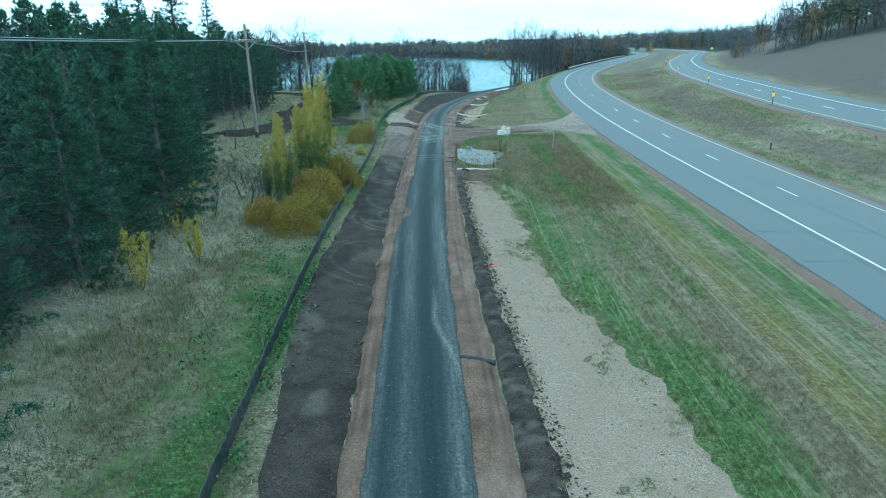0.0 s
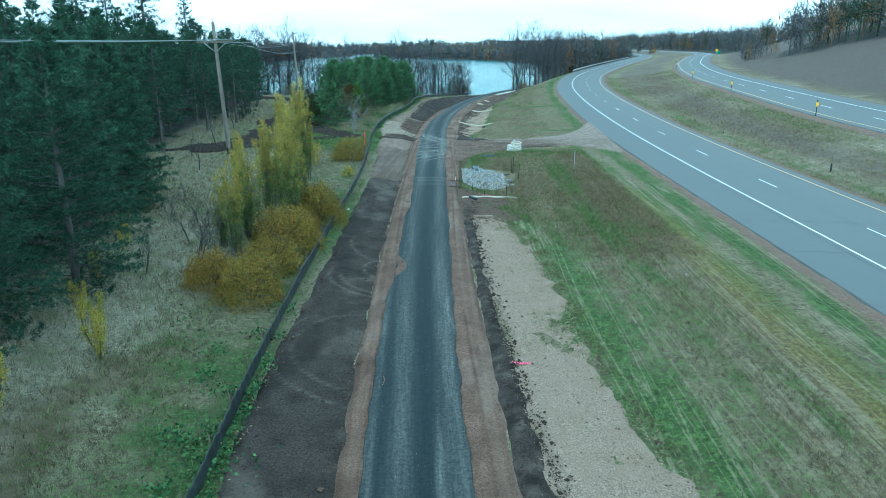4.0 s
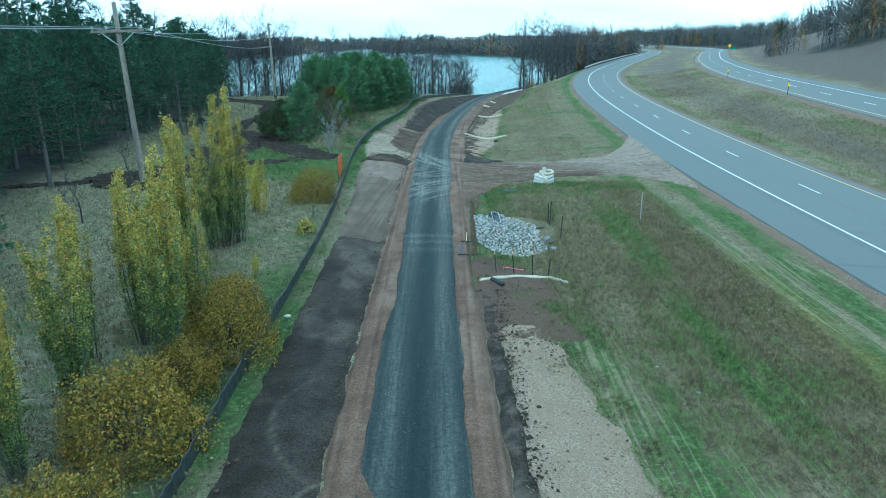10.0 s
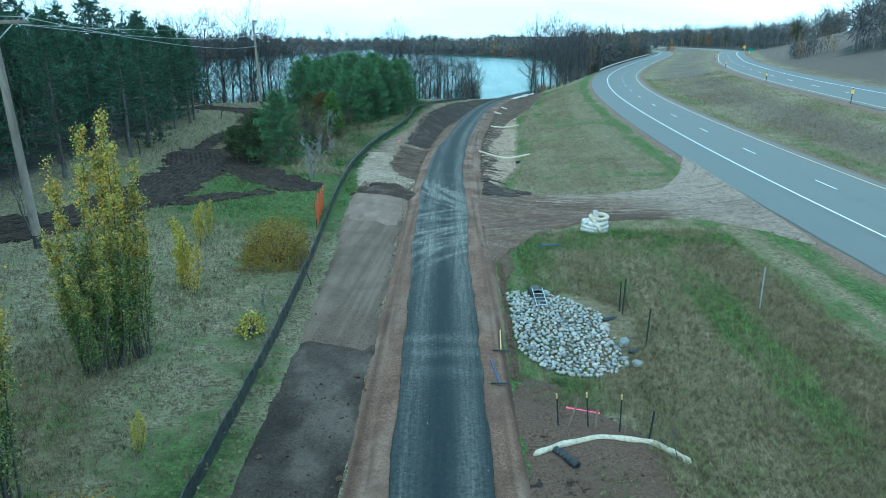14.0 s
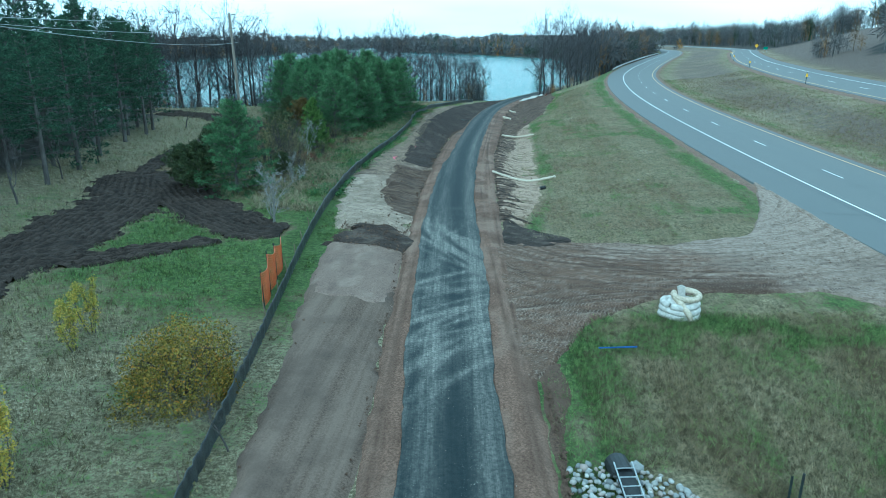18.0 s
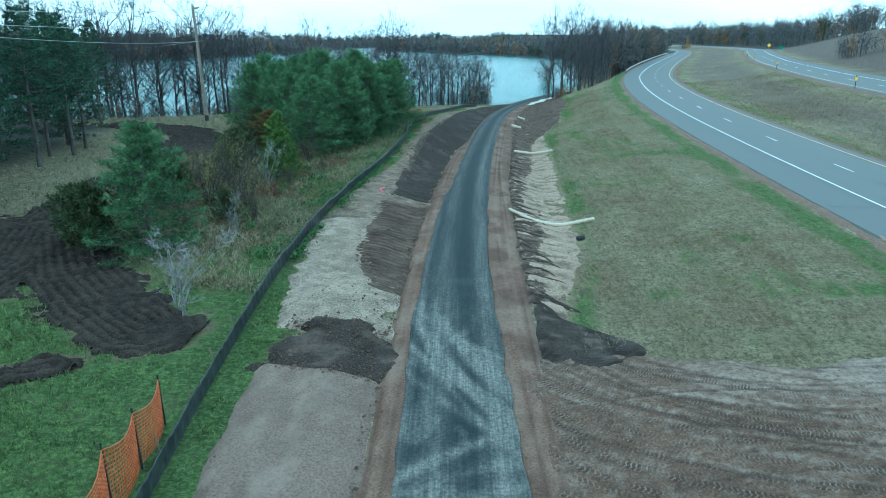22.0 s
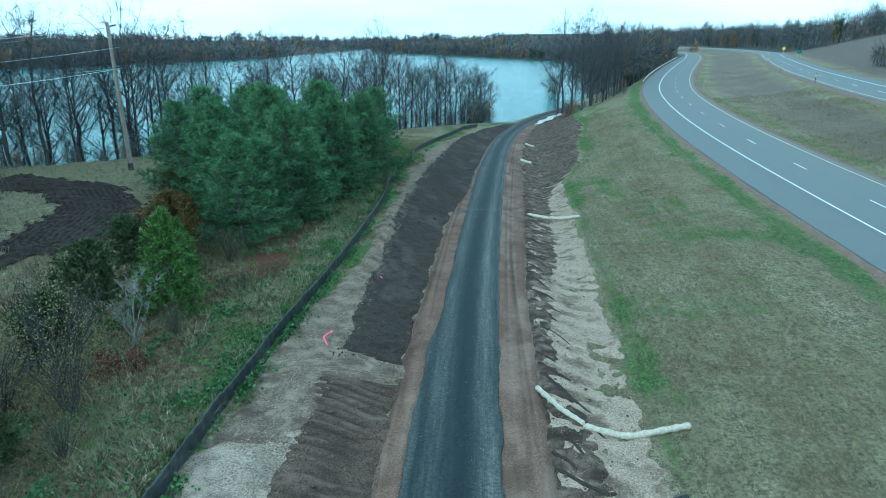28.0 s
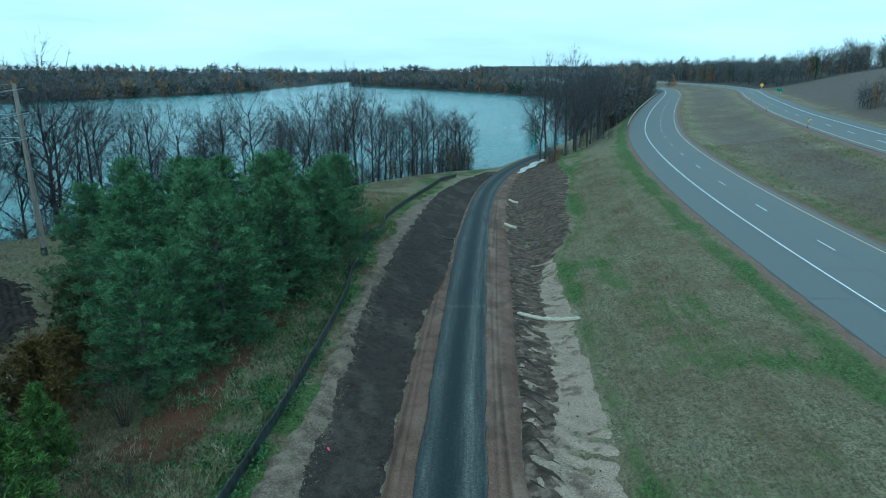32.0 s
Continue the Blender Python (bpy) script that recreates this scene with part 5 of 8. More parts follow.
strip("gravel_verge", -60, 420, lambda y: far_x(y) + FAR_R - 0.12, lambda y: far_x(y) + FAR_R + 1.0, M_VERGE, "gravel verge at the foot of the hill", 0.06, 0.25, 0.6, 0.25, rough=0.03, seed=26)


def line(name, parent, y0, y1, f, w, material, top, cell=1.0, label=""):
    s = np.linspace(y0, y1, max(3, int((y1 - y0) / cell) + 1))
    slope = np.gradient(f(s), s)
    k = np.sqrt(1 + slope ** 2)
    px = f(s)[:, None] + np.array([-w / 2, w / 2])[None] * k[:, None]
    py = np.repeat(s[:, None], 2, 1)
    me = mesh_data(name, np.stack([px, py, land(px, py) + top], -1).reshape(-1, 3), grid_faces(len(s), 2), material)
    return put(name, me, parent, label)


line("edge_line", highway, -60, 640, road_x, 0.12, M_WHITE, 0.052, 0.8, "white painted edge line")
line("edge_line", highway, -60, 640, lambda y: road_x(y) + 5.65, 0.11, M_YELLOW, 0.052, 0.8, "worn yellow painted edge line")
line("edge_line", far_highway, -60, 660, far_x, 0.14, M_YELLOW, 0.066, 1.2, "worn yellow painted edge line")
line("edge_line", far_highway, -60, 660, lambda y: far_x(y) + 6.2, 0.16, M_WHITE, 0.066, 1.2, "white painted edge line")
for k in range(30):
    line("lane_dash", highway, 3.1 + 11.6 * k, 5.6 + 11.6 * k, lambda y: road_x(y) + 2.82, 0.10, M_WHITE, 0.052)
    line("lane_dash", far_highway, 10 + 11.9 * k, 13.1 + 11.9 * k, lambda y: far_x(y) + 3.1, 0.13, M_WHITE, 0.066)

# sealed cracks
cv, cf = [], []
for k in range(34):
    y = 14 + k * 5.6 + random.uniform(-1, 1)
    u0, u1 = (ROAD_L, ROAD_R) if random.random() < 0.45 else (ROAD_L, random.uniform(0, 4))
    us = np.linspace(u0 + 0.05, u1 - 0.05, 26)
    ys = y + 0.5 * (fnoise(us * 0.6 + k * 9, us * 0, 91) - 0.5) + 0.12 * us * random.uniform(-1, 1)
    w = 0.010 + 0.014 * random.random()
    for off in (-w, w):
        xs = road_x(ys + off) + us
        cv.append(np.stack([xs, ys + off, land(xs, ys + off) + 0.047], -1))
    base = k * 52
    cf += [(base + i, base + i + 1, base + 27 + i, base + 26 + i) for i in range(25)]
tagged(put("crack_seal", mesh_data("crack_seal", np.concatenate(cv), np.array(cf), M_TAR), highway, "dark tar-sealed cracks"), kind="stuff")
line("joint_seal", highway, -40, 300, lambda y: road_x(y) + 2.72 + 0.02 * np.sin(y), 0.04, M_TAR, 0.047, 0.8, "dark lane joint")
line("joint_seal", highway, -40, 300, lambda y: road_x(y) - 0.32, 0.05, M_TAR, 0.047, 0.8, "dark shoulder joint")


# ---- plants ----
class Soup:
    """Triangles gathered from many small pieces."""

    def __init__(self):
        self.v, self.f, self.n = [], [], 0

    def add(self, v, f):
        v = np.asarray(v, float).reshape(-1, 3)
        self.v.append(v)
        self.f.append(np.asarray(f, np.int64).reshape(-1, 3) + self.n)
        self.n += len(v)

    def tube(self, pts, radii, sides=4, cap=False):
        pts = np.asarray(pts, float)
        d = np.gradient(pts, axis=0)
        d /= np.linalg.norm(d, axis=1)[:, None] + 1e-9
        ref = np.array([0.0, 0, 1]) if abs(d[0, 2]) < 0.8 else np.array([1.0, 0, 0])
        a = np.cross(d, ref)
        a /= np.linalg.norm(a, axis=1)[:, None] + 1e-9
        b = np.cross(d, a)
        t = np.arange(sides) * 2 * math.pi / sides
        r = np.asarray(radii, float)[:, None, None]
        ring = pts[:, None] + r * (np.cos(t)[None, :, None] * a[:, None] + np.sin(t)[None, :, None] * b[:, None])
        n = len(pts)
        i = np.arange(n - 1)[:, None] * sides
        j = np.arange(sides)[None]
        k = (j + 1) % sides
        q = np.stack([np.stack([i + j, i + k, i + sides + k], -1), np.stack([i + j, i + sides + k, i + sides + j], -1)], 2).reshape(-1, 3)
        if cap:
            for e in (0, n - 1):
                q = np.concatenate([q, [(e * sides, e * sides + s, e * sides + s + 1) for s in range(1, sides - 1)]])
        self.add(ring.reshape(-1, 3), q)

    def blades(self, base, tip, width, rng):
        """Thin triangles from base to tip."""
        n = len(base)
        side = np.cross(tip - base, rng.normal(size=(n, 3)))
        side /= np.linalg.norm(side, axis=1)[:, None] + 1e-9
        w = np.broadcast_to(np.asarray(width, float), (n,))[:, None] * 0.5
        v = np.stack([base - side * w, base + side * w, tip], 1).reshape(-1, 3)
        self.add(v, np.arange(3 * n).reshape(-1, 3))

    def leaves(self, at, size, rng, flat=0.0):
        n = len(at)
        a = rng.normal(size=(n, 3))
        a /= np.linalg.norm(a, axis=1)[:, None]
        b = np.cross(a, rng.normal(size=(n, 3)) + np.array([0, 0, flat]))
        b /= np.linalg.norm(b, axis=1)[:, None] + 1e-9
        s = (np.asarray(size) * rng.uniform(0.7, 1.25, n))[:, None]
        v = np.stack([at - a * s * 0.6, at + b * s * 0.42, at + a * s * 0.6, at - b * s * 0.42], 1).reshape(-1, 3)
        i = np.arange(n)[:, None] * 4
        self.add(v, np.concatenate([i + np.array([0, 1, 2]), i + np.array([0, 2, 3])], 0))

    def mesh(self, name, material, smooth_faces=False):
        return mesh_data(name, np.concatenate(self.v), np.concatenate(self.f), material, smooth_faces)


def unit(v):
    return v / (np.linalg.norm(v, axis=-1, keepdims=True) + 1e-9)


def conifer(rng, h, r, low, droop, whorl, limbs, tufts, blades, length, width, shape, leaf, wood, lean=0.0):
    """Meshes of trunk and crown. shape(t): radius over the crown, t from its foot to its tip."""
    wood_s, leaf_s, tips = Soup(), Soup(), []
    k = 9
    zz = np.linspace(-0.25, h, k)
    line3 = np.stack([lean * (zz / h) ** 2 + 0.06 * rng.normal(size=k).cumsum() * 0.3, 0.06 * rng.normal(size=k).cumsum() * 0.3, zz], -1)
    wood_s.tube(line3, np.linspace(0.016 * h + 0.02, 0.012, k), 7)
    at = lambda z: np.array([np.interp(z, zz, line3[:, i]) for i in range(3)])
    z = low * h * 0.5
    while z < h * 0.985:
        t = (z - low * h) / (h * (1 - low))
        n = max(3, int(limbs * (0.6 + 0.5 * rng.random())))
        off = rng.random() * 6.28
        for q in range(n):
            if t < 0:                               # bare dead limbs below the crown
                if rng.random() < 0.6:
                    az = off + q * 6.28 / n + rng.normal() * 0.3
                    ln = r * rng.uniform(0.3, 0.6)
                    p0 = at(z)
                    d = np.array([math.cos(az), math.sin(az), rng.uniform(-0.15, 0.25)])
                    wood_s.tube([p0, p0 + d * ln * 0.5, p0 + d * ln + np.array([0, 0, -0.1])], [0.022, 0.014, 0.005], 3)
                continue
            ln = r * shape(t) * rng.uniform(0.7, 1.15)
            # some boughs coloured lighter, as if they caught more light
            fresh = rng.uniform(0.45, 1.3)
            az = off + q * 6.28 / n + rng.normal() * 0.25
            up = 0.55 * t + droop + rng.normal() * 0.08
            d = unit(np.array([math.cos(az), math.sin(az), up]))
            p0 = at(z + rng.uniform(-0.15, 0.15))
            end = p0 + d * ln
            mid = p0 + d * ln * 0.5 + np.array([0, 0, -0.05 * ln])
            wood_s.tube([p0, mid, end], [0.012 + 0.006 * ln, 0.008 + 0.004 * ln, 0.004], 3)
            m = max(6, int(tufts * ln))
            s = rng.uniform(0.10, 1.0, m) ** 0.75
            side = np.array([-math.sin(az), math.cos(az), 0])
            c = p0 + d * (ln * s)[:, None] + side * (rng.normal(size=m) * 0.22 * ln * (1.15 - s))[:, None] + np.array([0, 0, 1]) * (rng.normal(size=m) * 0.06 + 0.05)[:, None]
            base = np.repeat(c, blades, 0) + rng.normal(size=(m * blades, 3)) * 0.035
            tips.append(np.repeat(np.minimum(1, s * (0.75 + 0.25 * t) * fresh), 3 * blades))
            dirs = unit(rng.normal(size=(m * blades, 3)) * 0.8 + d * 0.9 + np.array([0, 0, 0.35]))
            leaf_s.blades(base, base + dirs * (length * rng.uniform(0.6, 1.2, m * blades))[:, None], width, rng)
        z += whorl * rng.uniform(0.75, 1.25) * (1 - 0.5 * max(0, t))
    top = at(h * 0.97) + rng.normal(size=(30, 3)) * np.array([0.08, 0.08, 0.2])
    leaf_s.blades(top, top + unit(rng.normal(size=(30, 3)) + np.array([0, 0, 1.2])) * length, width, rng)
    tips.append(np.ones(90))
    crown_me = leaf_s.mesh("crown", leaf)
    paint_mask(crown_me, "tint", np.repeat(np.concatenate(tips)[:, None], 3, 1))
    return wood_s.mesh("trunk", wood, True), crown_me


def bare_tree(rng, h, r0, forks, wood, depth=4, spread_a=0.55, stems=1, first=0.28, lift=0.10, bole=0.40):
    """Meshes of trunk and branching crown, without leaves."""
    trunk, crown = Soup(), Soup()

    def grow(p, d, ln, rad, level):
        k = 4
        pts, rads = [p], [rad]
        for i in range(k):
            d = unit(d + rng.normal(size=3) * (0.10 if level == 0 else 0.17) + np.array([0, 0, lift if level else 0.05]))
            p = p + d * ln / k
            pts.append(p)
            rads.append(rad * (1 - 0.42 * (i + 1) / k) if level < depth else rad * (1 - 0.8 * (i + 1) / k))
        if level >= depth:
            a = np.array(pts)
            crown.blades(np.repeat(a[:-1:2], 3, 0), np.repeat(a[2::2], 3, 0) + rng.normal(size=(6, 3)) * 0.26 * ln, max(0.018, 1.5 * rad), rng)
            return
        if level >= 3:
            a = np.array(pts[::2])
            crown.blades(a[:-1], a[1:] + (a[1:] - a[:-1]) * 0.15, 2.0 * rad, rng)
        else:
            (trunk if level == 0 else crown).tube(pts, rads, 6 if level == 0 else (4 if level == 1 else 3))
        n = forks + (1 if rng.random() < 0.5 else 0)
        for q in range(n):
            t = rng.uniform(first if level == 0 else 0.3, 1.0) if q else 1.0
            i = min(int(t * k), k - 1)
            p0 = pts[i] + (pts[i + 1] - pts[i]) * (t * k - i)
            az = rng.uniform(0, 6.28)
            out = unit(np.array([math.cos(az), math.sin(az), 0.25 + 0.3 * rng.random()]))
            s = spread_a * (0.5 if q == 0 else 1.15)
            grow(p0, unit(d * (1 - s) + out * s), ln * rng.uniform(0.52, 0.78), rads[i] * rng.uniform(0.5, 0.72), level + 1)

    for s in range(stems):
        a = rng.uniform(0, 6.28)
        off = np.array([math.cos(a), math.sin(a), 0]) * (0.18 * (stems > 1))
        grow(off + np.array([0, 0, -0.3]), unit(np.array([off[0] * 0.9, off[1] * 0.9, 1])), h * bole, r0 / math.sqrt(stems), 0)
    return trunk.mesh("trunk", wood, True), crown.mesh("crown", M_CROWN if wood is M_BARK else wood)


def shore_tree(rng, h, low, limbs, wide):
    """A straight dark bole and a rounded crown of limbs, branches and twigs."""
    trunk, crown = Soup(), Soup()
    k = 8
    zz = np.linspace(-0.3, h * 0.86, k)
    way = np.stack([0.10 * rng.normal(size=k).cumsum(), 0.10 * rng.normal(size=k).cumsum(), zz], -1)
    trunk.tube(way, np.linspace(0.15, 0.04, k), 6)
    for q in range(limbs):
        t = low + (0.99 - low) * (q + rng.random()) / limbs
        p = np.array([np.interp(t * h * 0.86, zz, way[:, i]) for i in range(3)])
        az = q * 2.4 + rng.normal() * 0.5
        ln = h * wide * (0.55 + 0.6 * math.sin(math.pi * min(1, 0.15 + 0.85 * (t - low) / (1 - low)))) * rng.uniform(0.75, 1.2)
        d = unit(np.array([math.cos(az), math.sin(az), 0.65 + 0.7 * t]))
        pts = [p]
        for i in range(4):
            d = unit(d + rng.normal(size=3) * 0.16 + np.array([0, 0, 0.10]))
            pts.append(pts[-1] + d * ln / 4)
        pts = np.array(pts)
        crown.tube(pts, np.linspace(0.075 * (1.15 - 0.6 * t), 0.016, 5), 3)
        m = 7
        for b in range(m):
            u = 0.25 + 0.75 * (b + rng.random()) / m
            i = min(int(u * 4), 3)
            s0 = pts[i] + (pts[i + 1] - pts[i]) * (u * 4 - i)
            e = unit(unit(pts[i + 1] - pts[i]) + rng.normal(size=3) * 0.65 + np.array([0, 0, 0.2]))
            bl = ln * (0.62 - 0.35 * u) * rng.uniform(0.7, 1.3)
            mid, end = s0 + e * bl * 0.55, s0 + unit(e + rng.normal(size=3) * 0.22) * bl
            crown.blades(np.array([s0, mid]), np.array([mid + e * 0.1 * bl, end]), np.array([0.045, 0.030]), rng)
            v = rng.random((5, 1))
            tb = s0 + (end - s0) * (0.25 + 0.75 * v)
            td = unit(e + rng.normal(size=(5, 3)) * 0.6)
            te = tb + td * (bl * rng.uniform(0.35, 0.7, (5, 1)))
            crown.blades(tb, te, 0.024, rng)
            w = rng.random((15, 1))
            fb = np.repeat(tb, 3, 0) + np.repeat(te - tb, 3, 0) * w
            crown.blades(fb, fb + unit(np.repeat(td, 3, 0) + rng.normal(size=(15, 3)) * 0.6) * bl * 0.28, 0.021, rng)
    return trunk.mesh("trunk", M_BARK, True), crown.mesh("crown", M_CROWN)


def poplar(rng, h, stems, width, leaves, leaf):
    """A clump of upright stems, leafy from the waist up."""
    stem_meshes, leaf_s = [], Soup()
    for s in range(stems):
        wood_s = Soup()
        a, d = rng.uniform(0, 6.28), rng.uniform(0.1, 1) ** 0.7 * width
        foot = np.array([math.cos(a), math.sin(a), 0]) * d * 0.22
        tip_h = h * rng.uniform(0.5, 0.98) if s else h
        head = foot * 2.9 + rng.normal(size=3) * np.array([0.12, 0.12, 0]) + np.array([0, 0, tip_h])
        bend = rng.normal(size=3) * 0.16
        ts = np.linspace(0, 1, 6)
        pts = foot[None] * (1 - ts[:, None]) + head[None] * ts[:, None] + bend * np.sin(ts * 3.1)[:, None] + np.array([0, 0, -0.2]) * (1 - ts[:, None])
        wood_s.tube(pts, np.linspace(0.016 + 0.0028 * tip_h, 0.004, 6), 4)
        for q in range(int(tip_h * 10)):
            t = rng.uniform(0.06, 0.99)
            p = np.array([np.interp(t, ts, pts[:, i]) for i in range(3)])
            az = rng.uniform(0, 6.28)
            ln = (0.2 + 0.42 * rng.random()) * (1.0 - 0.55 * t) * min(1, h / 4)
            e = p + np.array([math.cos(az) * 0.50, math.sin(az) * 0.50, 0.9]) * ln
            wood_s.blades(p[None], e[None], 0.012, rng)
            n = rng.poisson(2.6 * leaves * ln * (0.10 + 1.0 * min(1, max(0, t - 0.10) * 1.9)))
            if n:
                u = rng.random(n)[:, None]
                leaf_s.leaves(p + (e - p) * u + rng.normal(size=(n, 3)) * 0.06, 0.048, rng)
        stem_meshes.append(wood_s.mesh("stem", M_TWIG, True))
    return (*stem_meshes, leaf_s.mesh("crown", leaf))


def bush(rng, h, r, n, leaf, size, stems=14, hollow=0.55, wood=None):
    """A rounded shrub: stems and a lumpy shell of leaves."""
    stem_meshes, leaf_s = [], Soup()
    for s in range(stems):
        wood_s = Soup()
        a, e = rng.uniform(0, 6.28), rng.uniform(0.25, 1.0)
        head = np.array([math.cos(a) * r * e, math.sin(a) * r * e, h * math.sqrt(max(0.05, 1 - 0.75 * e * e)) * rng.uniform(0.75, 1.0)])
        mid = head * np.array([0.45, 0.45, 0.55]) + rng.normal(size=3) * 0.08
        wood_s.tube([np.array([head[0] * 0.08, head[1] * 0.08, -0.15]), mid, head], [0.028, 0.016, 0.005], 4)
        for q in range(4):
            p = mid + (head - mid) * rng.random()
            wood_s.tube([p, p + rng.normal(size=3) * 0.18 * r + np.array([0, 0, 0.15])], [0.01, 0.003], 3)
        stem_meshes.append(wood_s.mesh("stem", wood or M_BARK, True))
    d = unit(rng.normal(size=(n, 3)))
    d[:, 2] = np.abs(d[:, 2]) * 1.1 - 0.12
    lump = 0.55 + 0.75 * fnoise(np.arctan2(d[:, 1], d[:, 0]) * 2.2 + 5 + h * 3, d[:, 2] * 2.6 + 9, int(h * 100), 3)
    rad = (hollow + (1 - hollow) * rng.random(n) ** 0.5) * lump
    at = d * rad[:, None] * np.array([r, r, h * 0.97]) * 1.03
    at[:, 2] += 0.12
    leaf_s.leaves(at, size, rng)
    return (*stem_meshes, leaf_s.mesh("crown", leaf))


def plant(name, meshes, x, y, turn, s, label, category, group="", tilt=0.0, wide=1.0, sink=0.0):
    """An Empty at the foot, with stem and crown as parts."""
    foot = new(name)
    foot.empty_display_size = 0.3
    foot.matrix_basis = pose(x, y, float(land(x, y)) - sink, tilt, 0, turn) @ Matrix.Diagonal((s * wide, s * wide, s, 1))
    for me in meshes:
        put(me.name.split(".")[0], me, foot)
    return tagged(foot, label, category, group)


rng = np.random.default_rng(5)
dome = lambda t: (1 - t) ** 0.72 * min(1.0, 0.85 + 0.8 * t) + 0.04
cone = lambda t: (1 - t) ** 0.9 + 0.03
egg = lambda t: max(0.05, math.sin(math.pi * min(1, 0.22 + 0.80 * t)) ** 0.8)
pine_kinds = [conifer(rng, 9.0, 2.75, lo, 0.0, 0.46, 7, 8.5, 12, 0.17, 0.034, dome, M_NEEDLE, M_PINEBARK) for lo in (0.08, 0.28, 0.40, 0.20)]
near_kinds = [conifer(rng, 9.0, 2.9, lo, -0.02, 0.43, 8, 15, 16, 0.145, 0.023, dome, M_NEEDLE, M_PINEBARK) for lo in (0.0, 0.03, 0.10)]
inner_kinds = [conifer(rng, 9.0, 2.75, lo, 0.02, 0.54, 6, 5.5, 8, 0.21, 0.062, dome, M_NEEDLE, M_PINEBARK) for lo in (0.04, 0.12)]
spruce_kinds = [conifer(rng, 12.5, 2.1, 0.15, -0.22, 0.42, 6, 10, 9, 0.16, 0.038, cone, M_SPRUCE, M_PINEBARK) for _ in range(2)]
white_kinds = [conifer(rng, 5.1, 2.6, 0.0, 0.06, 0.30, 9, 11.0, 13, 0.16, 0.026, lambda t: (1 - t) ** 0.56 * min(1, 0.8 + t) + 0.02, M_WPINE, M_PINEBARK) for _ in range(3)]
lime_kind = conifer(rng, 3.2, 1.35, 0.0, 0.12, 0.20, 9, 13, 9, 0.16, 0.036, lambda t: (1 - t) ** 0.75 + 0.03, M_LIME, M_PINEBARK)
cedar_kind = conifer(rng, 2.3, 1.15, 0.01, 0.35, 0.2, 8, 12, 8, 0.18, 0.055, egg, M_CEDAR, M_PINEBARK)
rust_kind = conifer(rng, 2.8, 1.2, 0.01, 0.35, 0.2, 8, 12, 8, 0.18, 0.055, egg, M_RUST, M_PINEBARK)

# the pine stand beside the power line
spots = []
rs = random.Random(11)
for row, (inset, step, tall) in enumerate(((0.8, 3.9, 0.98), (4.4, 3.7, 1.04), (8.2, 4.0, 1.08), (12.5, 5.0, 1.14), (18.0, 7.0, 1.18))):
    y = -4.0 + row
    while y < 99 - row:
        spots.append((float(stand_edge(y)) - inset + rs.uniform(-1.3, 1.1), y + rs.uniform(-1, 1), tall * rs.uniform(0.80, 1.16), row))
        y += step * rs.uniform(0.8, 1.2)
for x, y, s, row in [(-30.2, 91.4, 1.0, 0), (-30.6, 95.2, 0.92, 0), (-33.5, 93.0, 1.05, 1), (-37.0, 105.4, 1.0, 0), (-36.8, 109.0, 0.95, 0), (-40.0, 106.5, 1.05, 1), (-33.0, 98.5, 1.0, 0), (-35.4, 101.5, 1.0, 0), (-19.4, 40.4, 0.95, 0), (-20.6, 43.6, 0.95, 0), (-26.8, 77.5, 0.95, 0), (-27.6, 81.5, 1.0, 0), (-28.6, 85.5, 0.95, 0)] + [(float(stand_edge(40 + 2.3 * k)) - 5.5 - 1.9 * (k % 4) + rs.uniform(-0.9, 0.9), 40 + 2.3 * k, rs.uniform(0.85, 1.1), 1) for k in range(25)]:
    spots.append((x, y, s, row))
for x, y, s, row in spots:
    kind = (0 if rs.random() < 0.7 else 3) if row == 0 and y < 42 else rs.randrange(4)
    if row >= 2 and rs.random() < 0.28:
        plant("spruce_tree", spruce_kinds[rs.randrange(2)], x, y, rs.uniform(0, 360), s * rs.uniform(1.05, 1.25), "tall blue-green spruce rising above the pines", "tree", "conifers of the stand")
    else:
        plant("pine_tree", near_kinds[kind % 3] if row == 0 and y < 44 else pine_kinds[kind] if row == 0 or row == 1 and y > 36 else inner_kinds[kind % 2], x, y, rs.uniform(0, 360), s * (0.95 if row else 0.9), "dark green pine at the edge of the meadow" if row == 0 else "dark green pine inside the stand", "tree", "conifers of the stand")

# young white pines on the bank above the trail
for x, y, s, k in ((-17.2, 99.2, 0.92, 0), (-16.4, 104.3, 1.12, 1), (-19.4, 102.6, 0.95, 2), (-15.6, 110.5, 1.12, 2), (-18.6, 108.0, 1.2, 0), (-14.9, 116.0, 1.1, 1), (-21.6, 107.5, 1.05, 1), (-20.6, 113.0, 1.18, 2),
                   (-17.4, 114.2, 1.22, 0), (-15.2, 122.5, 1.12, 0), (-18.2, 120.0, 1.18, 1), (-21.8, 119.5, 1.08, 2), (-23.4, 112.4, 1.0, 0), (-17.0, 127.0, 1.0, 2), (-17.0, 101.6, 0.85, 1), (-16.6, 107.4, 1.0, 0), (-15.9, 113.4, 0.95, 2), (-24.6, 109.6, 1.0, 1), (-25.0, 114.6, 1.1, 0), (-23.0, 116.6, 1.1, 2)):
    plant("white_pine", white_kinds[k], x, y, rs.uniform(0, 360), s, "bushy young white pine with soft blue-green needles", "tree", "young pines on the bank")
plant("white_pine", white_kinds[1], -17.3, 78.0, 40, 0.86, "small white pine beside the ploughed track", "tree")
plant("small_spruce", lime_kind, -17.0, 91.8, 10, 1.03, "small bright green conifer in dry grass", "tree")
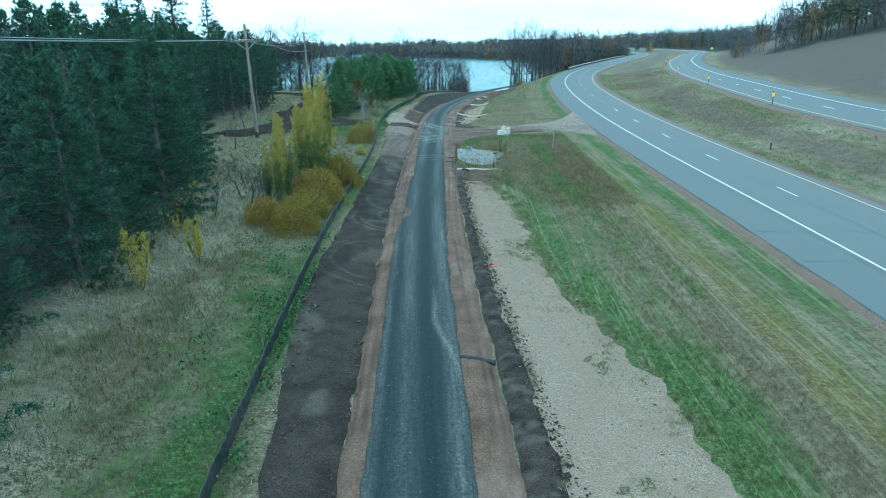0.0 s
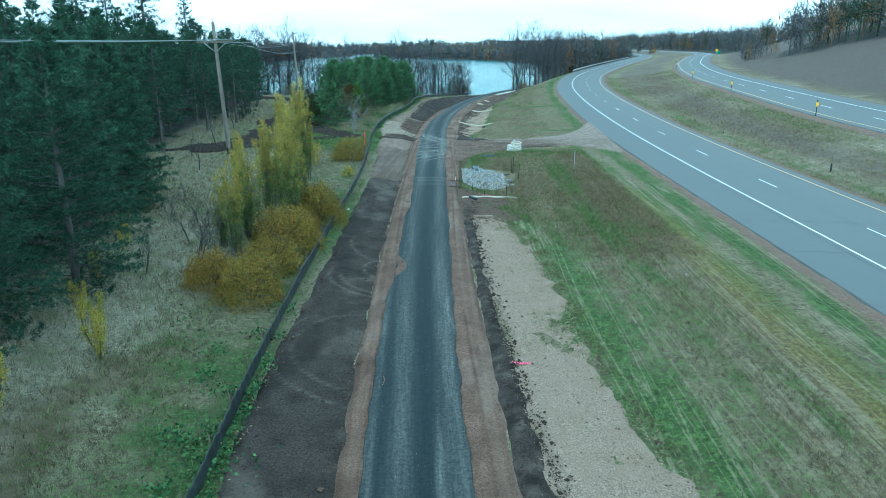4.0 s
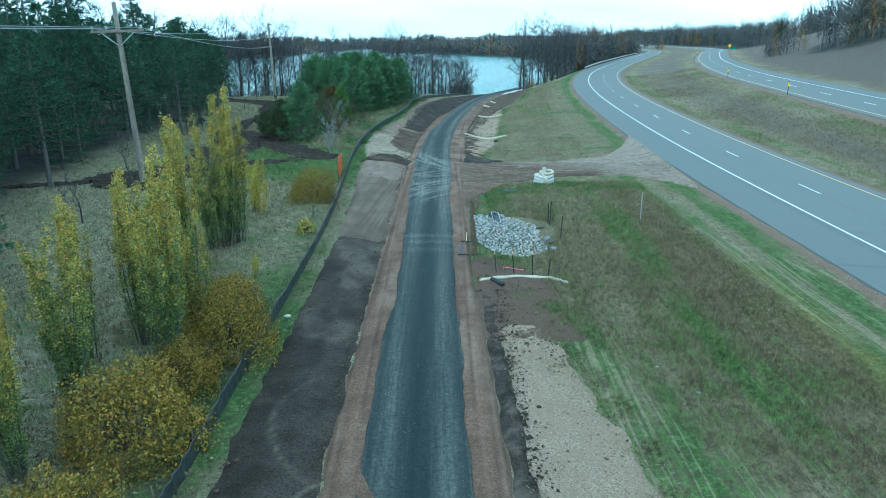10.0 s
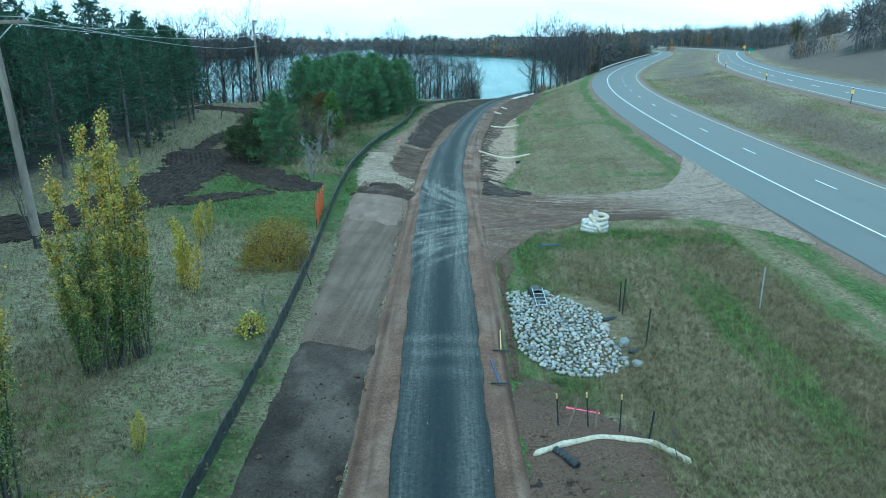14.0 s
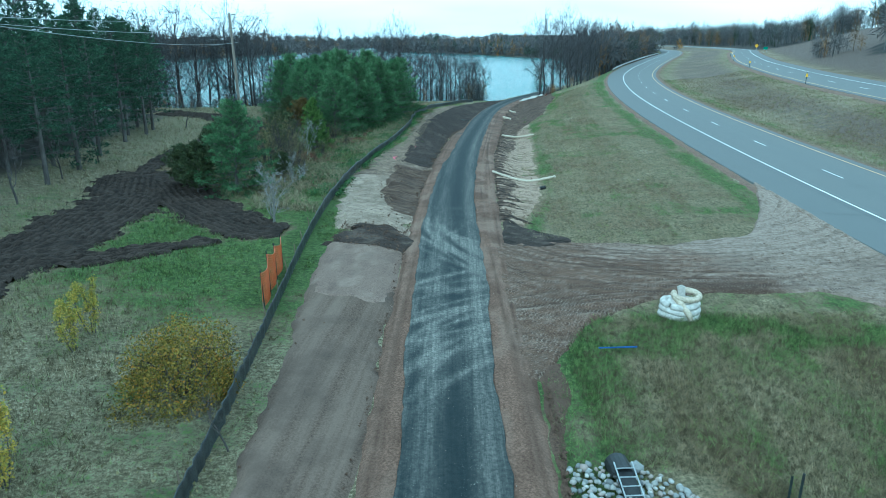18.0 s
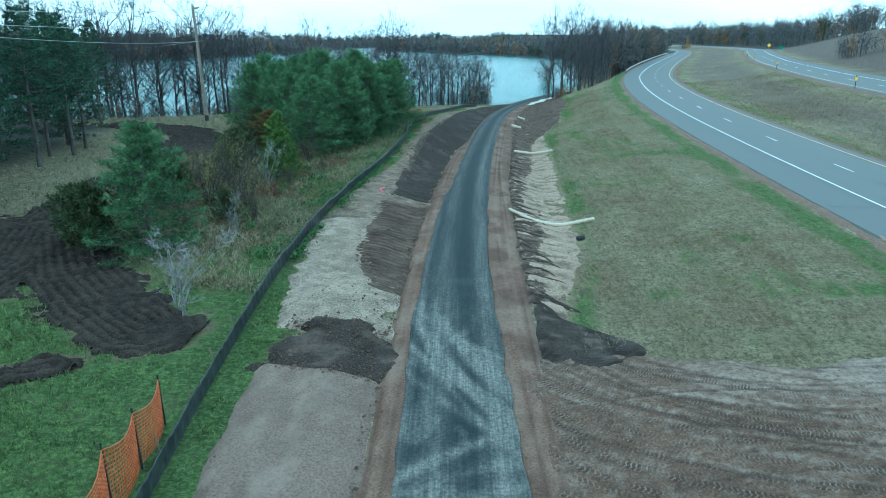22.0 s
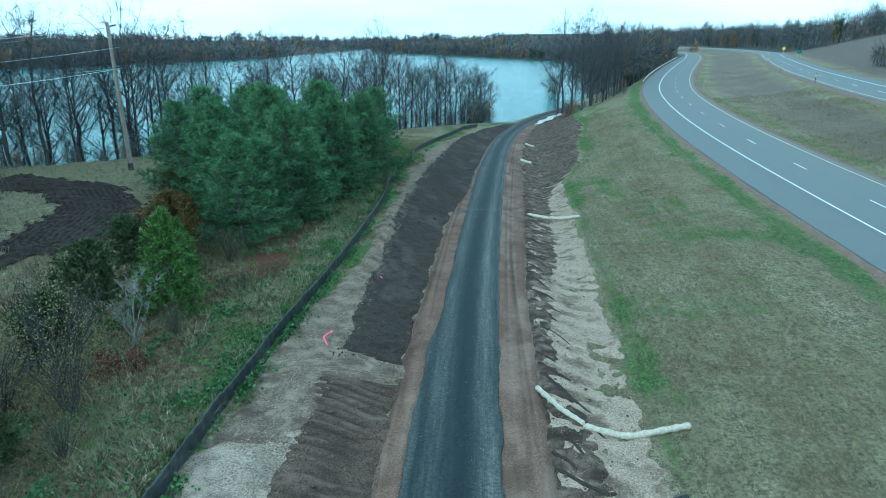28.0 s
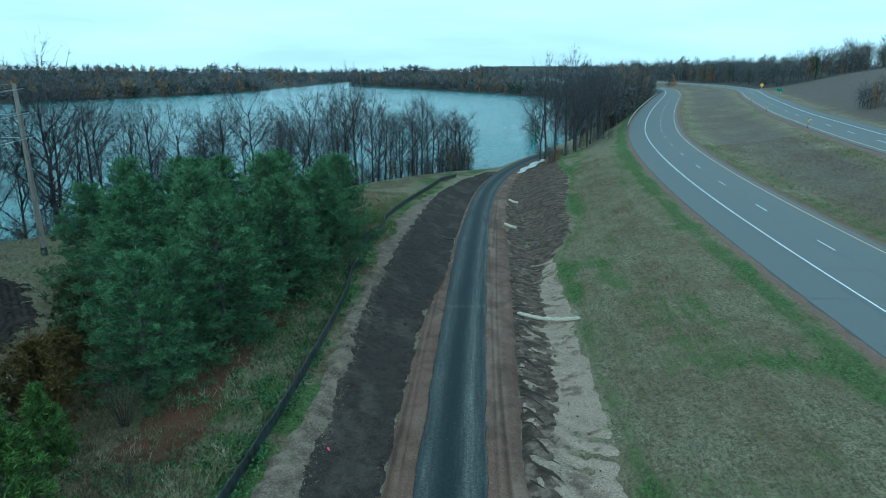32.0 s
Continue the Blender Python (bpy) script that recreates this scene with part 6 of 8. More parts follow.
plant("small_spruce", lime_kind, -18.0, 94.8, 80, 0.7, "small bright green conifer in dry grass", "tree")
for x, y, s, k in ((-19.0, 77.2, 1.0, 0), (-20.3, 78.6, 0.85, 0), (-19.0, 90.6, 1.05, 0), (-18.2, 87.2, 0.9, 0), (-22.0, 103.6, 1.0, 0), (-20.6, 100.8, 0.8, 0), (-18.9, 96.2, 1.02, 1), (-16.4, 82.5, 0.55, 0), (-20.4, 83.6, 1.05, 0), (-18.9, 83.4, 0.95, 0), (-21.2, 85.2, 0.9, 0), (-20.0, 95.0, 0.9, 0), (-19.6, 98.6, 0.8, 1)):
    plant("cedar_shrub", (cedar_kind, rust_kind)[k], x, y, rs.uniform(0, 360), s, "rusty brown-green cedar shrub" if k else "dark olive cedar shrub in dry grass", "shrub", "cedar shrubs")

# yellow poplars
pop_kinds = [poplar(rng, 6.3, 14, 1.25, 66, M_POPLAR), poplar(rng, 6.1, 12, 1.1, 66, M_POPLAR), poplar(rng, 5.2, 13, 1.2, 64, M_POPLAR)]
small_pop = poplar(rng, 2.3, 5, 0.36, 105, M_SAPLING)
for x, y, s, k in ((-12.8, 50.0, 1.0, 0), (-12.5, 50.7, 0.9, 1), (-13.1, 49.5, 0.8, 2), (-12.0, 44.8, 0.95, 1), (-11.5, 42.4, 0.86, 2), (-10.2, 39.4, 0.92, 0), (-11.5, 37.4, 0.86, 2), (-11.2, 34.9, 0.66, 1), (-12.6, 39.8, 0.72, 1), (-11.7, 41.0, 0.8, 1), (-12.2, 36.0, 0.6, 2), (-10.4, 41.6, 0.7, 2)):
    plant("poplar_clump", pop_kinds[k], x, y, rs.uniform(0, 360), s, "upright poplar clump with yellow-green autumn leaves", "tree", "yellow poplars")
for x, y, s in ((-13.5, 55.3, 1.08), (-13.0, 55.0, 0.8), (-15.0, 61.2, 0.72), (-14.9, 60.2, 0.7), (-12.3, 21.9, 1.0), (-11.8, 25.6, 0.82), (-11.6, 25.2, 0.66), (-14.2, 52.6, 0.55), (-16.5, 50.4, 0.5), (-13.9, 28.2, 0.5), (-14.9, 31.0, 0.6), (-10.5, 46.6, 0.4), (-15.8, 34.5, 0.6)):
    plant("poplar_sapling", small_pop, x, y, rs.uniform(0, 360), s, "thin poplar sapling with bright yellow leaves", "sapling", "poplar saplings")

# golden bushes along the silt fence
bush_kinds = [bush(rng, 1.85, 1.7, 15000, M_GOLD, 0.050, hollow=0.42), bush(rng, 1.6, 1.5, 12000, M_GOLD, 0.050, hollow=0.42)]
for x, y, s, k, lab in ((-9.1, 30.3, 0.82, 0, "rounded golden-brown bush beside the silt fence"), (-9.3, 33.3, 0.86, 1, "rounded golden-brown bush beside the silt fence"), (-9.6, 36.2, 1.0, 0, "rounded golden-brown bush beside the silt fence"),
                        (-10.9, 31.6, 0.8, 1, "low golden bush with reddish leaves"), (-9.7, 38.8, 0.75, 1, "low golden bush with reddish leaves"), (-9.4, 41.0, 0.95, 0, "golden bush at the foot of the poplars"), (-10.2, 43.2, 0.8, 1, "golden bush at the foot of the poplars"),
                        (-11.4, 58.6, 0.88, 0, "round golden bush standing alone by the fence")):
    plant("golden_bush", bush_kinds[k], x, y, rs.uniform(0, 360), s, lab, "bush", "golden bushes")
sap_kind = bush(rng, 0.55, 0.42, 420, M_SAPLING, 0.07, 6)
plant("yellow_shrub", sap_kind, -10.2, 52.4, 0, 1.1, "small bright yellow shrub round a bare sapling", "shrub")
tawny = bush(rng, 2.6, 1.5, 4200, M_TAWNY, 0.038, 26, 0.3)
for x, y, s in ((-17.4, 86.3, 1.25), (-17.9, 84.6, 0.9), (-16.3, 85.0, 0.8), (-18.3, 88.4, 0.6), (-19.4, 86.0, 0.8), (-16.9, 97.0, 0.6), (-15.4, 83.2, 0.5), (-20.6, 89.2, 0.7), (-21.4, 92.0, 0.6), (-15.9, 89.8, 0.45), (-19.9, 82.4, 0.6), (-20.8, 97.8, 0.6), (-15.2, 93.8, 0.4), (-17.7, 81.6, 0.55)):
    plant("thin_shrub", tawny, x, y, rs.uniform(0, 360), s, "thin shrub with few tawny leaves", "shrub", "tawny shrubs")

red_kind = bush(rng, 0.8, 0.5, 500, M_REDLEAF, 0.06, 6)
for x, y, s in ((-16.5, 86.9, 1.0), (-16.0, 87.5, 0.7), (5.8, 189.0, 1.5)):
    plant("red_shrub", red_kind, x, y, rs.uniform(0, 360), s, "small shrub with dark red autumn leaves", "shrub", "red shrubs")

# bare trees
small_bare = bare_tree(rng, 3.2, 0.05, 3, M_PALEBARK, 4, 0.5, 1, 0.4)
thin_bare = bare_tree(rng, 3.4, 0.045, 3, M_TWIG, 3, 0.4, 1, 0.4)
plant("bare_sapling", small_bare, -13.95, 73.1, 0, 0.92, "small leafless tree with pale twigs", "tree", wide=1.45)
plant("bare_sapling", small_bare, -16.8, 88.6, 70, 0.85, "small leafless tree with pale twigs", "tree")
plant("bare_sapling", small_bare, -15.3, 80.6, 170, 0.6, "small leafless tree with pale twigs", "tree")
plant("bare_sapling", thin_bare, -10.2, 52.5, 30, 0.55, "thin leafless sapling in a yellow shrub", "tree")
plant("bare_sapling", thin_bare, -9.6, 56.6, 200, 0.5, "thin leafless sapling beside the golden bush", "tree")
for x, y, s in ((-20.0, 52.0, 1.0), (-22.0, 60.5, 1.2), (-25.5, 73.5, 1.3), (-27.0, 79.0, 1.1), (-13.6, 31.8, 0.8), (-12.2, 33.4, 0.8), (-12.6, 34.2, 0.9), (-12.0, 34.6, 0.7), (-12.9, 35.2, 0.85), (-12.4, 36.0, 0.8), (-13.9, 36.4, 0.9), (-14.8, 39.5, 0.8), (-27.6, 83.5, 1.0), (-29.5, 99.5, 1.2), (0.35, 47.6, 0.3)):
    plant("bare_sapling", thin_bare, x, y, rs.uniform(0, 360), s, "thin grey leafless sapling in the grass", "tree", "bare saplings")

tree_kinds = [shore_tree(rng, h, lo, n, w) for h, lo, n, w in ((11, 0.26, 14, 0.38), (10.5, 0.34, 13, 0.34), (11.5, 0.22, 16, 0.42), (10, 0.20, 13, 0.38), (11, 0.40, 13, 0.36), (9.5, 0.30, 12, 0.32))]
bare_spots = []
for k in range(200):
    x = -6.5 - k * 0.33 - (0.35 * (k - 112) if k > 112 else 0) - rs.uniform(0, 1.2)
    y = float(shore_y(x)) - rs.uniform(-1.0, 8.5) * (0.35 if x > -12 else 1)
    if x > -9 and y < 183:
        y = 186 + rs.uniform(0, 4)
    if k % 5 != 1 and (x < -17 or k % 3):
        bare_spots.append((x, y, rs.uniform(0.70, 1.0) * (0.98 if x < -24 else 1.0)))
bare_spots += [(a, b, 1.08 * c) for a, b, c in ((4.2, 191.5, 1.1), (5.0, 193.0, 1.15), (6.4, 190.6, 0.95), (8.6, 194.2, 1.18), (10.2, 197.0, 1.1), (11.8, 193.2, 0.9), (13.4, 199.5, 1.05), (9.6, 189.6, 0.8), (15.2, 203.0, 1.0), (16.0, 208.0, 1.05), (12.6, 206.0, 1.2), (18.0, 213.0, 1.0), (7.4, 199.0, 1.1), (11.0, 202.0, 1.2), (14.5, 210.0, 1.1))]
for k in range(34):
    y = 212 + k * 5.6 + rs.uniform(-2, 2)
    bare_spots.append((float(road_x(y)) - 6.5 - rs.uniform(0, 11), y, rs.uniform(0.95, 1.3)))
for x, y, s in bare_spots:
    plant("bare_tree", tree_kinds[rs.randrange(6)], x, y, rs.uniform(0, 360), s, "leafless dark-barked tree on the lake shore" if y < 190 else "leafless dark-barked tree beside the water", "tree", "bare trees of the shore", sink=0.1)


# ---- built things ----
def box(bm, sx, sy, sz, m=None, bevel=0.0):
    r = bmesh.ops.create_cube(bm, size=1.0, matrix=(m or Matrix()) @ Matrix.Diagonal((sx, sy, sz, 1)))
    if bevel:
        es = list({e for v in r["verts"] for e in v.link_edges})
        bmesh.ops.bevel(bm, geom=es, offset=bevel, segments=1, affect="EDGES")


def rod(bm, a, b, r0, r1=None, n=8):
    a, b = Vector(a), Vector(b)
    q = (b - a).to_track_quat("Z", "Y").to_matrix().to_4x4()
    bmesh.ops.create_cone(bm, cap_ends=True, segments=n, radius1=r0, radius2=r0 if r1 is None else r1, depth=(b - a).length, matrix=Matrix.Translation((a + b) / 2) @ q)


def part(name, bm, material, parent, label="", m=None):
    me = bpy.data.meshes.new(name)
    bm.to_mesh(me)
    bm.free()
    me.materials.append(material)
    return put(name, me, parent, label, m)


def thing(name, x, y, label, category, group="", turn=0.0, up=0.0, tilt=(0, 0)):
    e = new(name)
    e.empty_display_size = 0.2
    e.matrix_basis = pose(x, y, float(land(x, y)) + up, tilt[0], tilt[1], turn)
    return tagged(e, label, category, group)


def soup_part(name, soup, material, parent, label="", smooth_faces=True):
    return put(name, soup.mesh(name, material, smooth_faces), parent, label)


# silt fence: stakes with black fabric panels sagging between them
fence = tagged(new("silt_fence"), "black silt fence of sagging fabric on wooden stakes", "fence")
fy = []
y = 6.0
while y < 172:
    fy.append(y)
    y += 1.9 + random.uniform(-0.12, 0.12)
fr = np.random.default_rng(8)
lean_k = [0.16 + 0.22 * fnoise(y * 0.15, 3.0, 33) for y in fy]
hgt_k = [0.40 + 0.12 * fr.random() for _ in fy]
for i, y in enumerate(fy):
    x = float(fence_x(y))
    z = float(land(x, y))
    bm = bmesh.new()
    rod(bm, (x - 0.10, y, z - 0.2), (x - 0.16 - fr.uniform(-0.04, 0.08), y + fr.uniform(-0.06, 0.06), z + hgt_k[i] + 0.16), 0.022, 0.017, 5)
    part("stake", bm, M_STAKE, fence)
    if i + 1 < len(fy):
        y1 = fy[i + 1]
        nu, nv = 13, 8
        u, v = np.meshgrid(np.linspace(0, 1, nu), np.linspace(0, 1, nv))
        py = y + (y1 - y) * u
        sag = np.sin(np.pi * u)
        ph = fr.uniform(0, 6.28)
        h = (hgt_k[i] * (1 - u) + hgt_k[i + 1] * u) * (1 - 0.07 * sag)
        ln = lean_k[i] * (1 - u) + lean_k[i + 1] * u
        out = 0.03 * np.sin(v * np.pi) * sag + 0.018 * np.sin(u * 25.1 + v * 2) + 0.012 * np.sin(u * 43.98 - v * 3) + 0.05 * (1 - v) ** 4
        px = fence_x(py) - 0.12 + out + 0.10 * v * ln * 4 * 0.5
        pz = land(fence_x(py), py) + h * v - 0.05 * (1 - v) + 0.012 * np.sin(u * 23 + ph)
        P = np.stack([px, py, pz], -1)
        back = P.copy()
        back[..., 0] -= 0.006
        F = grid_faces(nv, nu)
        rim = [(j, j + 1, j + 1 + nu * nv, j + nu * nv) for j in range(nu * (nv - 1), nu * nv - 1)]
        me = mesh_data("panel", np.concatenate([P.reshape(-1, 3), back.reshape(-1, 3)]), np.concatenate([F, F[:, ::-1] + nu * nv, np.array(rim)]), M_FABRIC, True)
        put("panel", me, fence, "black woven fabric panel" if i == 0 else "")

# orange safety fence
osf = tagged(new("safety_fence"), "leaning orange mesh safety fence on steel posts", "fence")
opts = [(-11.18, 63.6, 1.18), (-11.42, 64.9, 1.35), (-11.62, 66.2, 1.2), (-11.85, 67.6, 1.1)]
for i, (x, y, h) in enumerate(opts):
    z = float(land(x, y))
    bm = bmesh.new()
    rod(bm, (x, y, z - 0.2), (x - 0.08, y + 0.05, z + h), 0.02, 0.018, 6)
    part("post", bm, M_DARKSTEEL, osf, "thin dark steel post" if i == 0 else "")
for i in range(3):
    (x0, y0, h0), (x1, y1, h1) = opts[i], opts[i + 1]
    s = Soup()
    z0, z1 = float(land(x0, y0)), float(land(x1, y1))
    p0, p1 = np.array([x0 - 0.05, y0, z0]), np.array([x1 - 0.05, y1, z1])
    for k in range(15):
        t = k / 14
        q = [p0 * (1 - u) + p1 * u + np.array([0.10 * math.sin(3.1 * u), 0, 0.06 + (h0 * (1 - u) + h1 * u) * 0.88 * t - 0.12 * t * math.sin(3.1 * u)]) for u in np.linspace(0, 1, 7)]
        s.tube(q, [0.012] * 7, 4)
    for k in range(18):
        u = k / 17
        b = p0 * (1 - u) + p1 * u + np.array([0.10 * math.sin(3.1 * u), 0, 0])
        s.tube([b + np.array([0, 0, 0.05]), b + np.array([0.0, 0, 0.06 + (h0 * (1 - u) + h1 * u) * 0.88 - 0.12 * math.sin(3.1 * u)])], [0.011] * 2, 4)
    soup_part("mesh_panel", s, M_ORANGE, osf, "orange plastic netting")


# utility poles and wires
def pole(x, y, h, label, arm, lean_x=0.0):
    e = thing("utility_pole", x, y, label, "utility pole", "poles of the power line")
    e.matrix_basis = e.matrix_basis @ pose(0, 0, 0, 0, lean_x, 11)
    s = Soup()
    s.tube([(0, 0, -0.6), (0, 0, h * 0.5), (0, 0, h)], [0.165, 0.14, 0.105], 12, True)
    soup_part("shaft", s, M_POLE, e)
    bm = bmesh.new()
    rod(bm, (0, 0, -0.02), (0, 0, 0.5), 0.175, 0.17, 12)
    part("butt_wrap", bm, M_BARK, e, "dark creosoted butt")
    if arm:
        bm = bmesh.new()
        box(bm, 2.5, 0.10, 0.12, Matrix.Translation((0, -0.17, h - 1.35)), 0.01)
        part("crossarm", bm, M_POLE, e)
        for sx in (-1, 1):
            bm = bmesh.new()
            rod(bm, (0.08 * sx, -0.12, h - 2.0), (0.75 * sx, -0.14, h - 1.42), 0.022, None, 6)
            part("brace", bm, M_STEEL, e)
        spots_i = [(-1.15, -0.17, h - 1.29), (-0.5, -0.17, h - 1.29), (1.15, -0.17, h - 1.29)]
        for p in spots_i:
            bm = bmesh.new()
            rod(bm, p, (p[0], p[1], p[2] + 0.08), 0.025, None, 8)
            for q in range(2):
                rod(bm, (p[0], p[1], p[2] + 0.08 + 0.07 * q), (p[0], p[1], p[2] + 0.14 + 0.07 * q), 0.07, 0.045, 10)
            part("insulator", bm, M_STEEL, e, "grey porcelain insulator" if p is spots_i[0] else "")
        bm = bmesh.new()
        rod(bm, (0, 0, h - 0.1), (0, 0, h + 0.25), 0.02, None, 6)
        part("top_pin", bm, M_STEEL, e)
    else:
        for k, z in enumerate((h - 0.25, h - 1.55, h - 2.85)):
            bm = bmesh.new()
            rod(bm, (0.08, 0, z), (0.55, 0, z + 0.10), 0.03, None, 8)
            for q in range(3):
                rod(bm, (0.20 + 0.13 * q, 0, z + 0.02 + 0.02 * q), (0.25 + 0.13 * q, 0, z + 0.045 + 0.02 * q), 0.075, None, 10)
            part("insulator", bm, M_BLACK, e, "dark stand-off insulator" if k == 0 else "")
    return e


pole_a = pole(-20.45, 58.6, 9.35, "weathered wooden utility pole with a crossarm, standing in dry grass", True, -2.0)
pole_b = pole(-30.9, 115.5, 9.6, "weathered wooden utility pole with side insulators near the lake", False, -1.7)
pole_c = pole(-12.0, 1.0, 9.9, "weathered wooden utility pole with a crossarm beside the pines", True, 0.0)
bpy.context.view_layer.update()


def wire(a, b, sag, r=0.014):
    a, b = np.array(a), np.array(b)
    t = np.linspace(0, 1, 40)[:, None]
    s = Soup()
    s.tube(a * (1 - t) + b * t - np.array([0, 0, 1]) * sag * 4 * t * (1 - t), [r] * 40, 5)
    tagged(put("power_line", s.mesh("power_line", M_WIRE, True)), "thin grey overhead wire between poles", "wire", "overhead wires")


def on(e, p):
    return tuple(e.matrix_basis @ Vector(p))


for dx, za, zb in ((-1.15, 8.15, 9.35), (-0.5, 8.15, 8.05), (1.15, 8.15, 6.75)):
    wire(on(pole_c, (dx, -0.17, za + 0.55)), on(pole_a, (dx, -0.17, za)), 0.22)
    wire(on(pole_a, (dx, -0.17, za)), on(pole_b, (0.5, 0, zb)), 0.6)
wire(on(pole_c, (0, 0, 10.1)), on(pole_a, (0, 0, 9.6)), 0.3, 0.008)
wire(on(pole_a, (0, 0, 9.6)), on(pole_b, (0, 0, 9.6)), 0.5, 0.008)
for dz in (9.35, 8.05, 6.75):
    wire(on(pole_b, (0.5, 0, dz)), (-85, 152, 7.5 + dz - 8), 1.2)

# riprap apron below the culvert
riprap = thing("riprap", -1.25, 54.4, "apron of pale rounded stones below a culvert", "riprap")
bpy.context.view_layer.update()
back_m = riprap.matrix_basis.inverted()
rock_meshes = []
for k in range(9):
    bm = bmesh.new()
    bmesh.ops.create_icosphere(bm, subdivisions=1, radius=0.5)
    q = Vector((k * 3.1, k * 1.7, 0))
    for v in bm.verts:
        v.co *= 0.82 + 0.5 * noise.noise(v.co * 1.6 + q) + 0.12 * noise.noise(v.co * 4 + q)
        v.co.z *= 0.72
    for f in bm.faces:
        f.smooth = k % 2 == 0
    me = bpy.data.meshes.new("stone")
    bm.to_mesh(me)
    bm.free()
    me.materials.append(M_ROCK)
    rock_meshes.append(me)
rp = random.Random(4)
poly = [(-3.05, 56.9), (-2.9, 54.4), (-2.75, 52.8), (-2.1, 52.0), (-0.9, 51.9), (0.2, 52.2), (0.05, 53.8), (-0.2, 55.6), (-1.2, 56.8), (-2.2, 57.1)]


def inside(px, py):
    c = False
    for (ax, ay), (bx, by) in zip(poly, poly[1:] + poly[:1]):
        if (ay > py) != (by > py) and px < (bx - ax) * (py - ay) / (by - ay) + ax:
            c = not c
    return c


stones = []
gyy = 51.8
while gyy < 57.3:
    gxx = -3.2
    while gxx < 0.5:
        px, py = gxx + rp.uniform(-0.07, 0.07), gyy + rp.uniform(-0.07, 0.07)
        if inside(px, py):
            stones.append((px, py, rp.uniform(0.115, 0.185) * (1.4 if rp.random() < 0.08 else 1)))
        gxx += 0.118
    gyy += 0.118
for px, py, s in stones[:299]:
    o = put("stone", rock_meshes[rp.randrange(9)], riprap)
    o.matrix_basis = back_m @ pose(px, py, float(land(px, py)) + 0.05 + 0.03 * rp.random(), rp.uniform(-25, 25), rp.uniform(-25, 25), rp.uniform(0, 360)) @ Matrix.Diagonal((s, s * rp.uniform(0.75, 1.0), s * 0.9, 1))
rest = Soup()
for px, py, s in stones[299:]:
    me = rock_meshes[rp.randrange(9)]
    m = back_m @ pose(px, py, float(land(px, py)) + 0.05, rp.uniform(-20, 20), rp.uniform(-20, 20), rp.uniform(0, 360)) @ Matrix.Diagonal((s, s * 0.85, s * 0.9, 1))
    rest.add([tuple(m @ v.co) for v in me.vertices], [tuple(p.vertices) for p in me.polygons])
if rest.n:
    tagged(soup_part("stone_fill", rest, M_ROCK, riprap), kind="stuff")
for px, py, s in ((-1.75, 57.0, 0.50), (0.25, 53.5, 0.62), (0.15, 52.7, 0.42), (0.42, 52.3, 0.5), (-0.1, 54.6, 0.4)):
    o = tagged(put("boulder", rock_meshes[rp.randrange(4)]), "pale boulder at the edge of the riprap", "rock", "boulders by the riprap")
    o.matrix_basis = pose(px, py, float(land(px, py)) + 0.12 * s, 8, 5, rp.uniform(0, 360)) @ Matrix.Diagonal((s, s * 0.7, s * 0.75, 1))
for px, py, s in ((0.55, 53.0, 0.55), (0.1, 55.0, 0.5)):
    o = tagged(put("flap", rock_meshes[2]), "crumpled dark drainage fabric", "fabric")
    o.data = o.data.copy()
    o.data.materials[0] = M_BLACK
    o.matrix_basis = pose(px, py, float(land(px, py)) + 0.03, 6, 0, 30) @ Matrix.Diagonal((s * 1.4, s * 0.6, s * 0.45, 1))
culvert = thing("culvert", -2.05, 56.75, "steel culvert mouth with a trash grate", "culvert", turn=8)
bm = bmesh.new()
bmesh.ops.create_cone(bm, cap_ends=False, segments=18, radius1=0.23, radius2=0.23, depth=0.5, matrix=Matrix.Translation((0, 0.12, 0.06)) @ Matrix.Rotation(radians(90), 4, "X"))
# black disc closes the pipe in place of its dark inside
bmesh.ops.create_cone(bm, cap_ends=True, segments=18, radius1=0.21, radius2=0.21, depth=0.1, matrix=Matrix.Translation((0, 0.2, 0.06)) @ Matrix.Rotation(radians(90), 4, "X"))
part("pipe", bm, M_BLACK, culvert, "dark pipe mouth")
for k in range(5):
    bm = bmesh.new()
    rod(bm, (-0.17, -0.95 + 0.2 * k, 0.10 + 0.05 * k), (0.17, -0.95 + 0.2 * k, 0.10 + 0.05 * k), 0.013, None, 6)
    part("grate_bar", bm, M_STEEL, culvert)
for sx in (-0.17, 0.17):
    bm = bmesh.new()
    rod(bm, (sx, -1.0, 0.06), (sx, 0.0, 0.33), 0.015, None, 6)
    part("grate_rail", bm, M_STEEL, culvert)
# black plate laid below the grate in place of its shade
bm = bmesh.new()
box(bm, 0.34, 1.0, 0.03, pose(0, -0.5, 0.10, 15, 0, 0), 0.008)
part("trough", bm, M_BLACK, culvert, "black plate that stands for the shade below the grate")


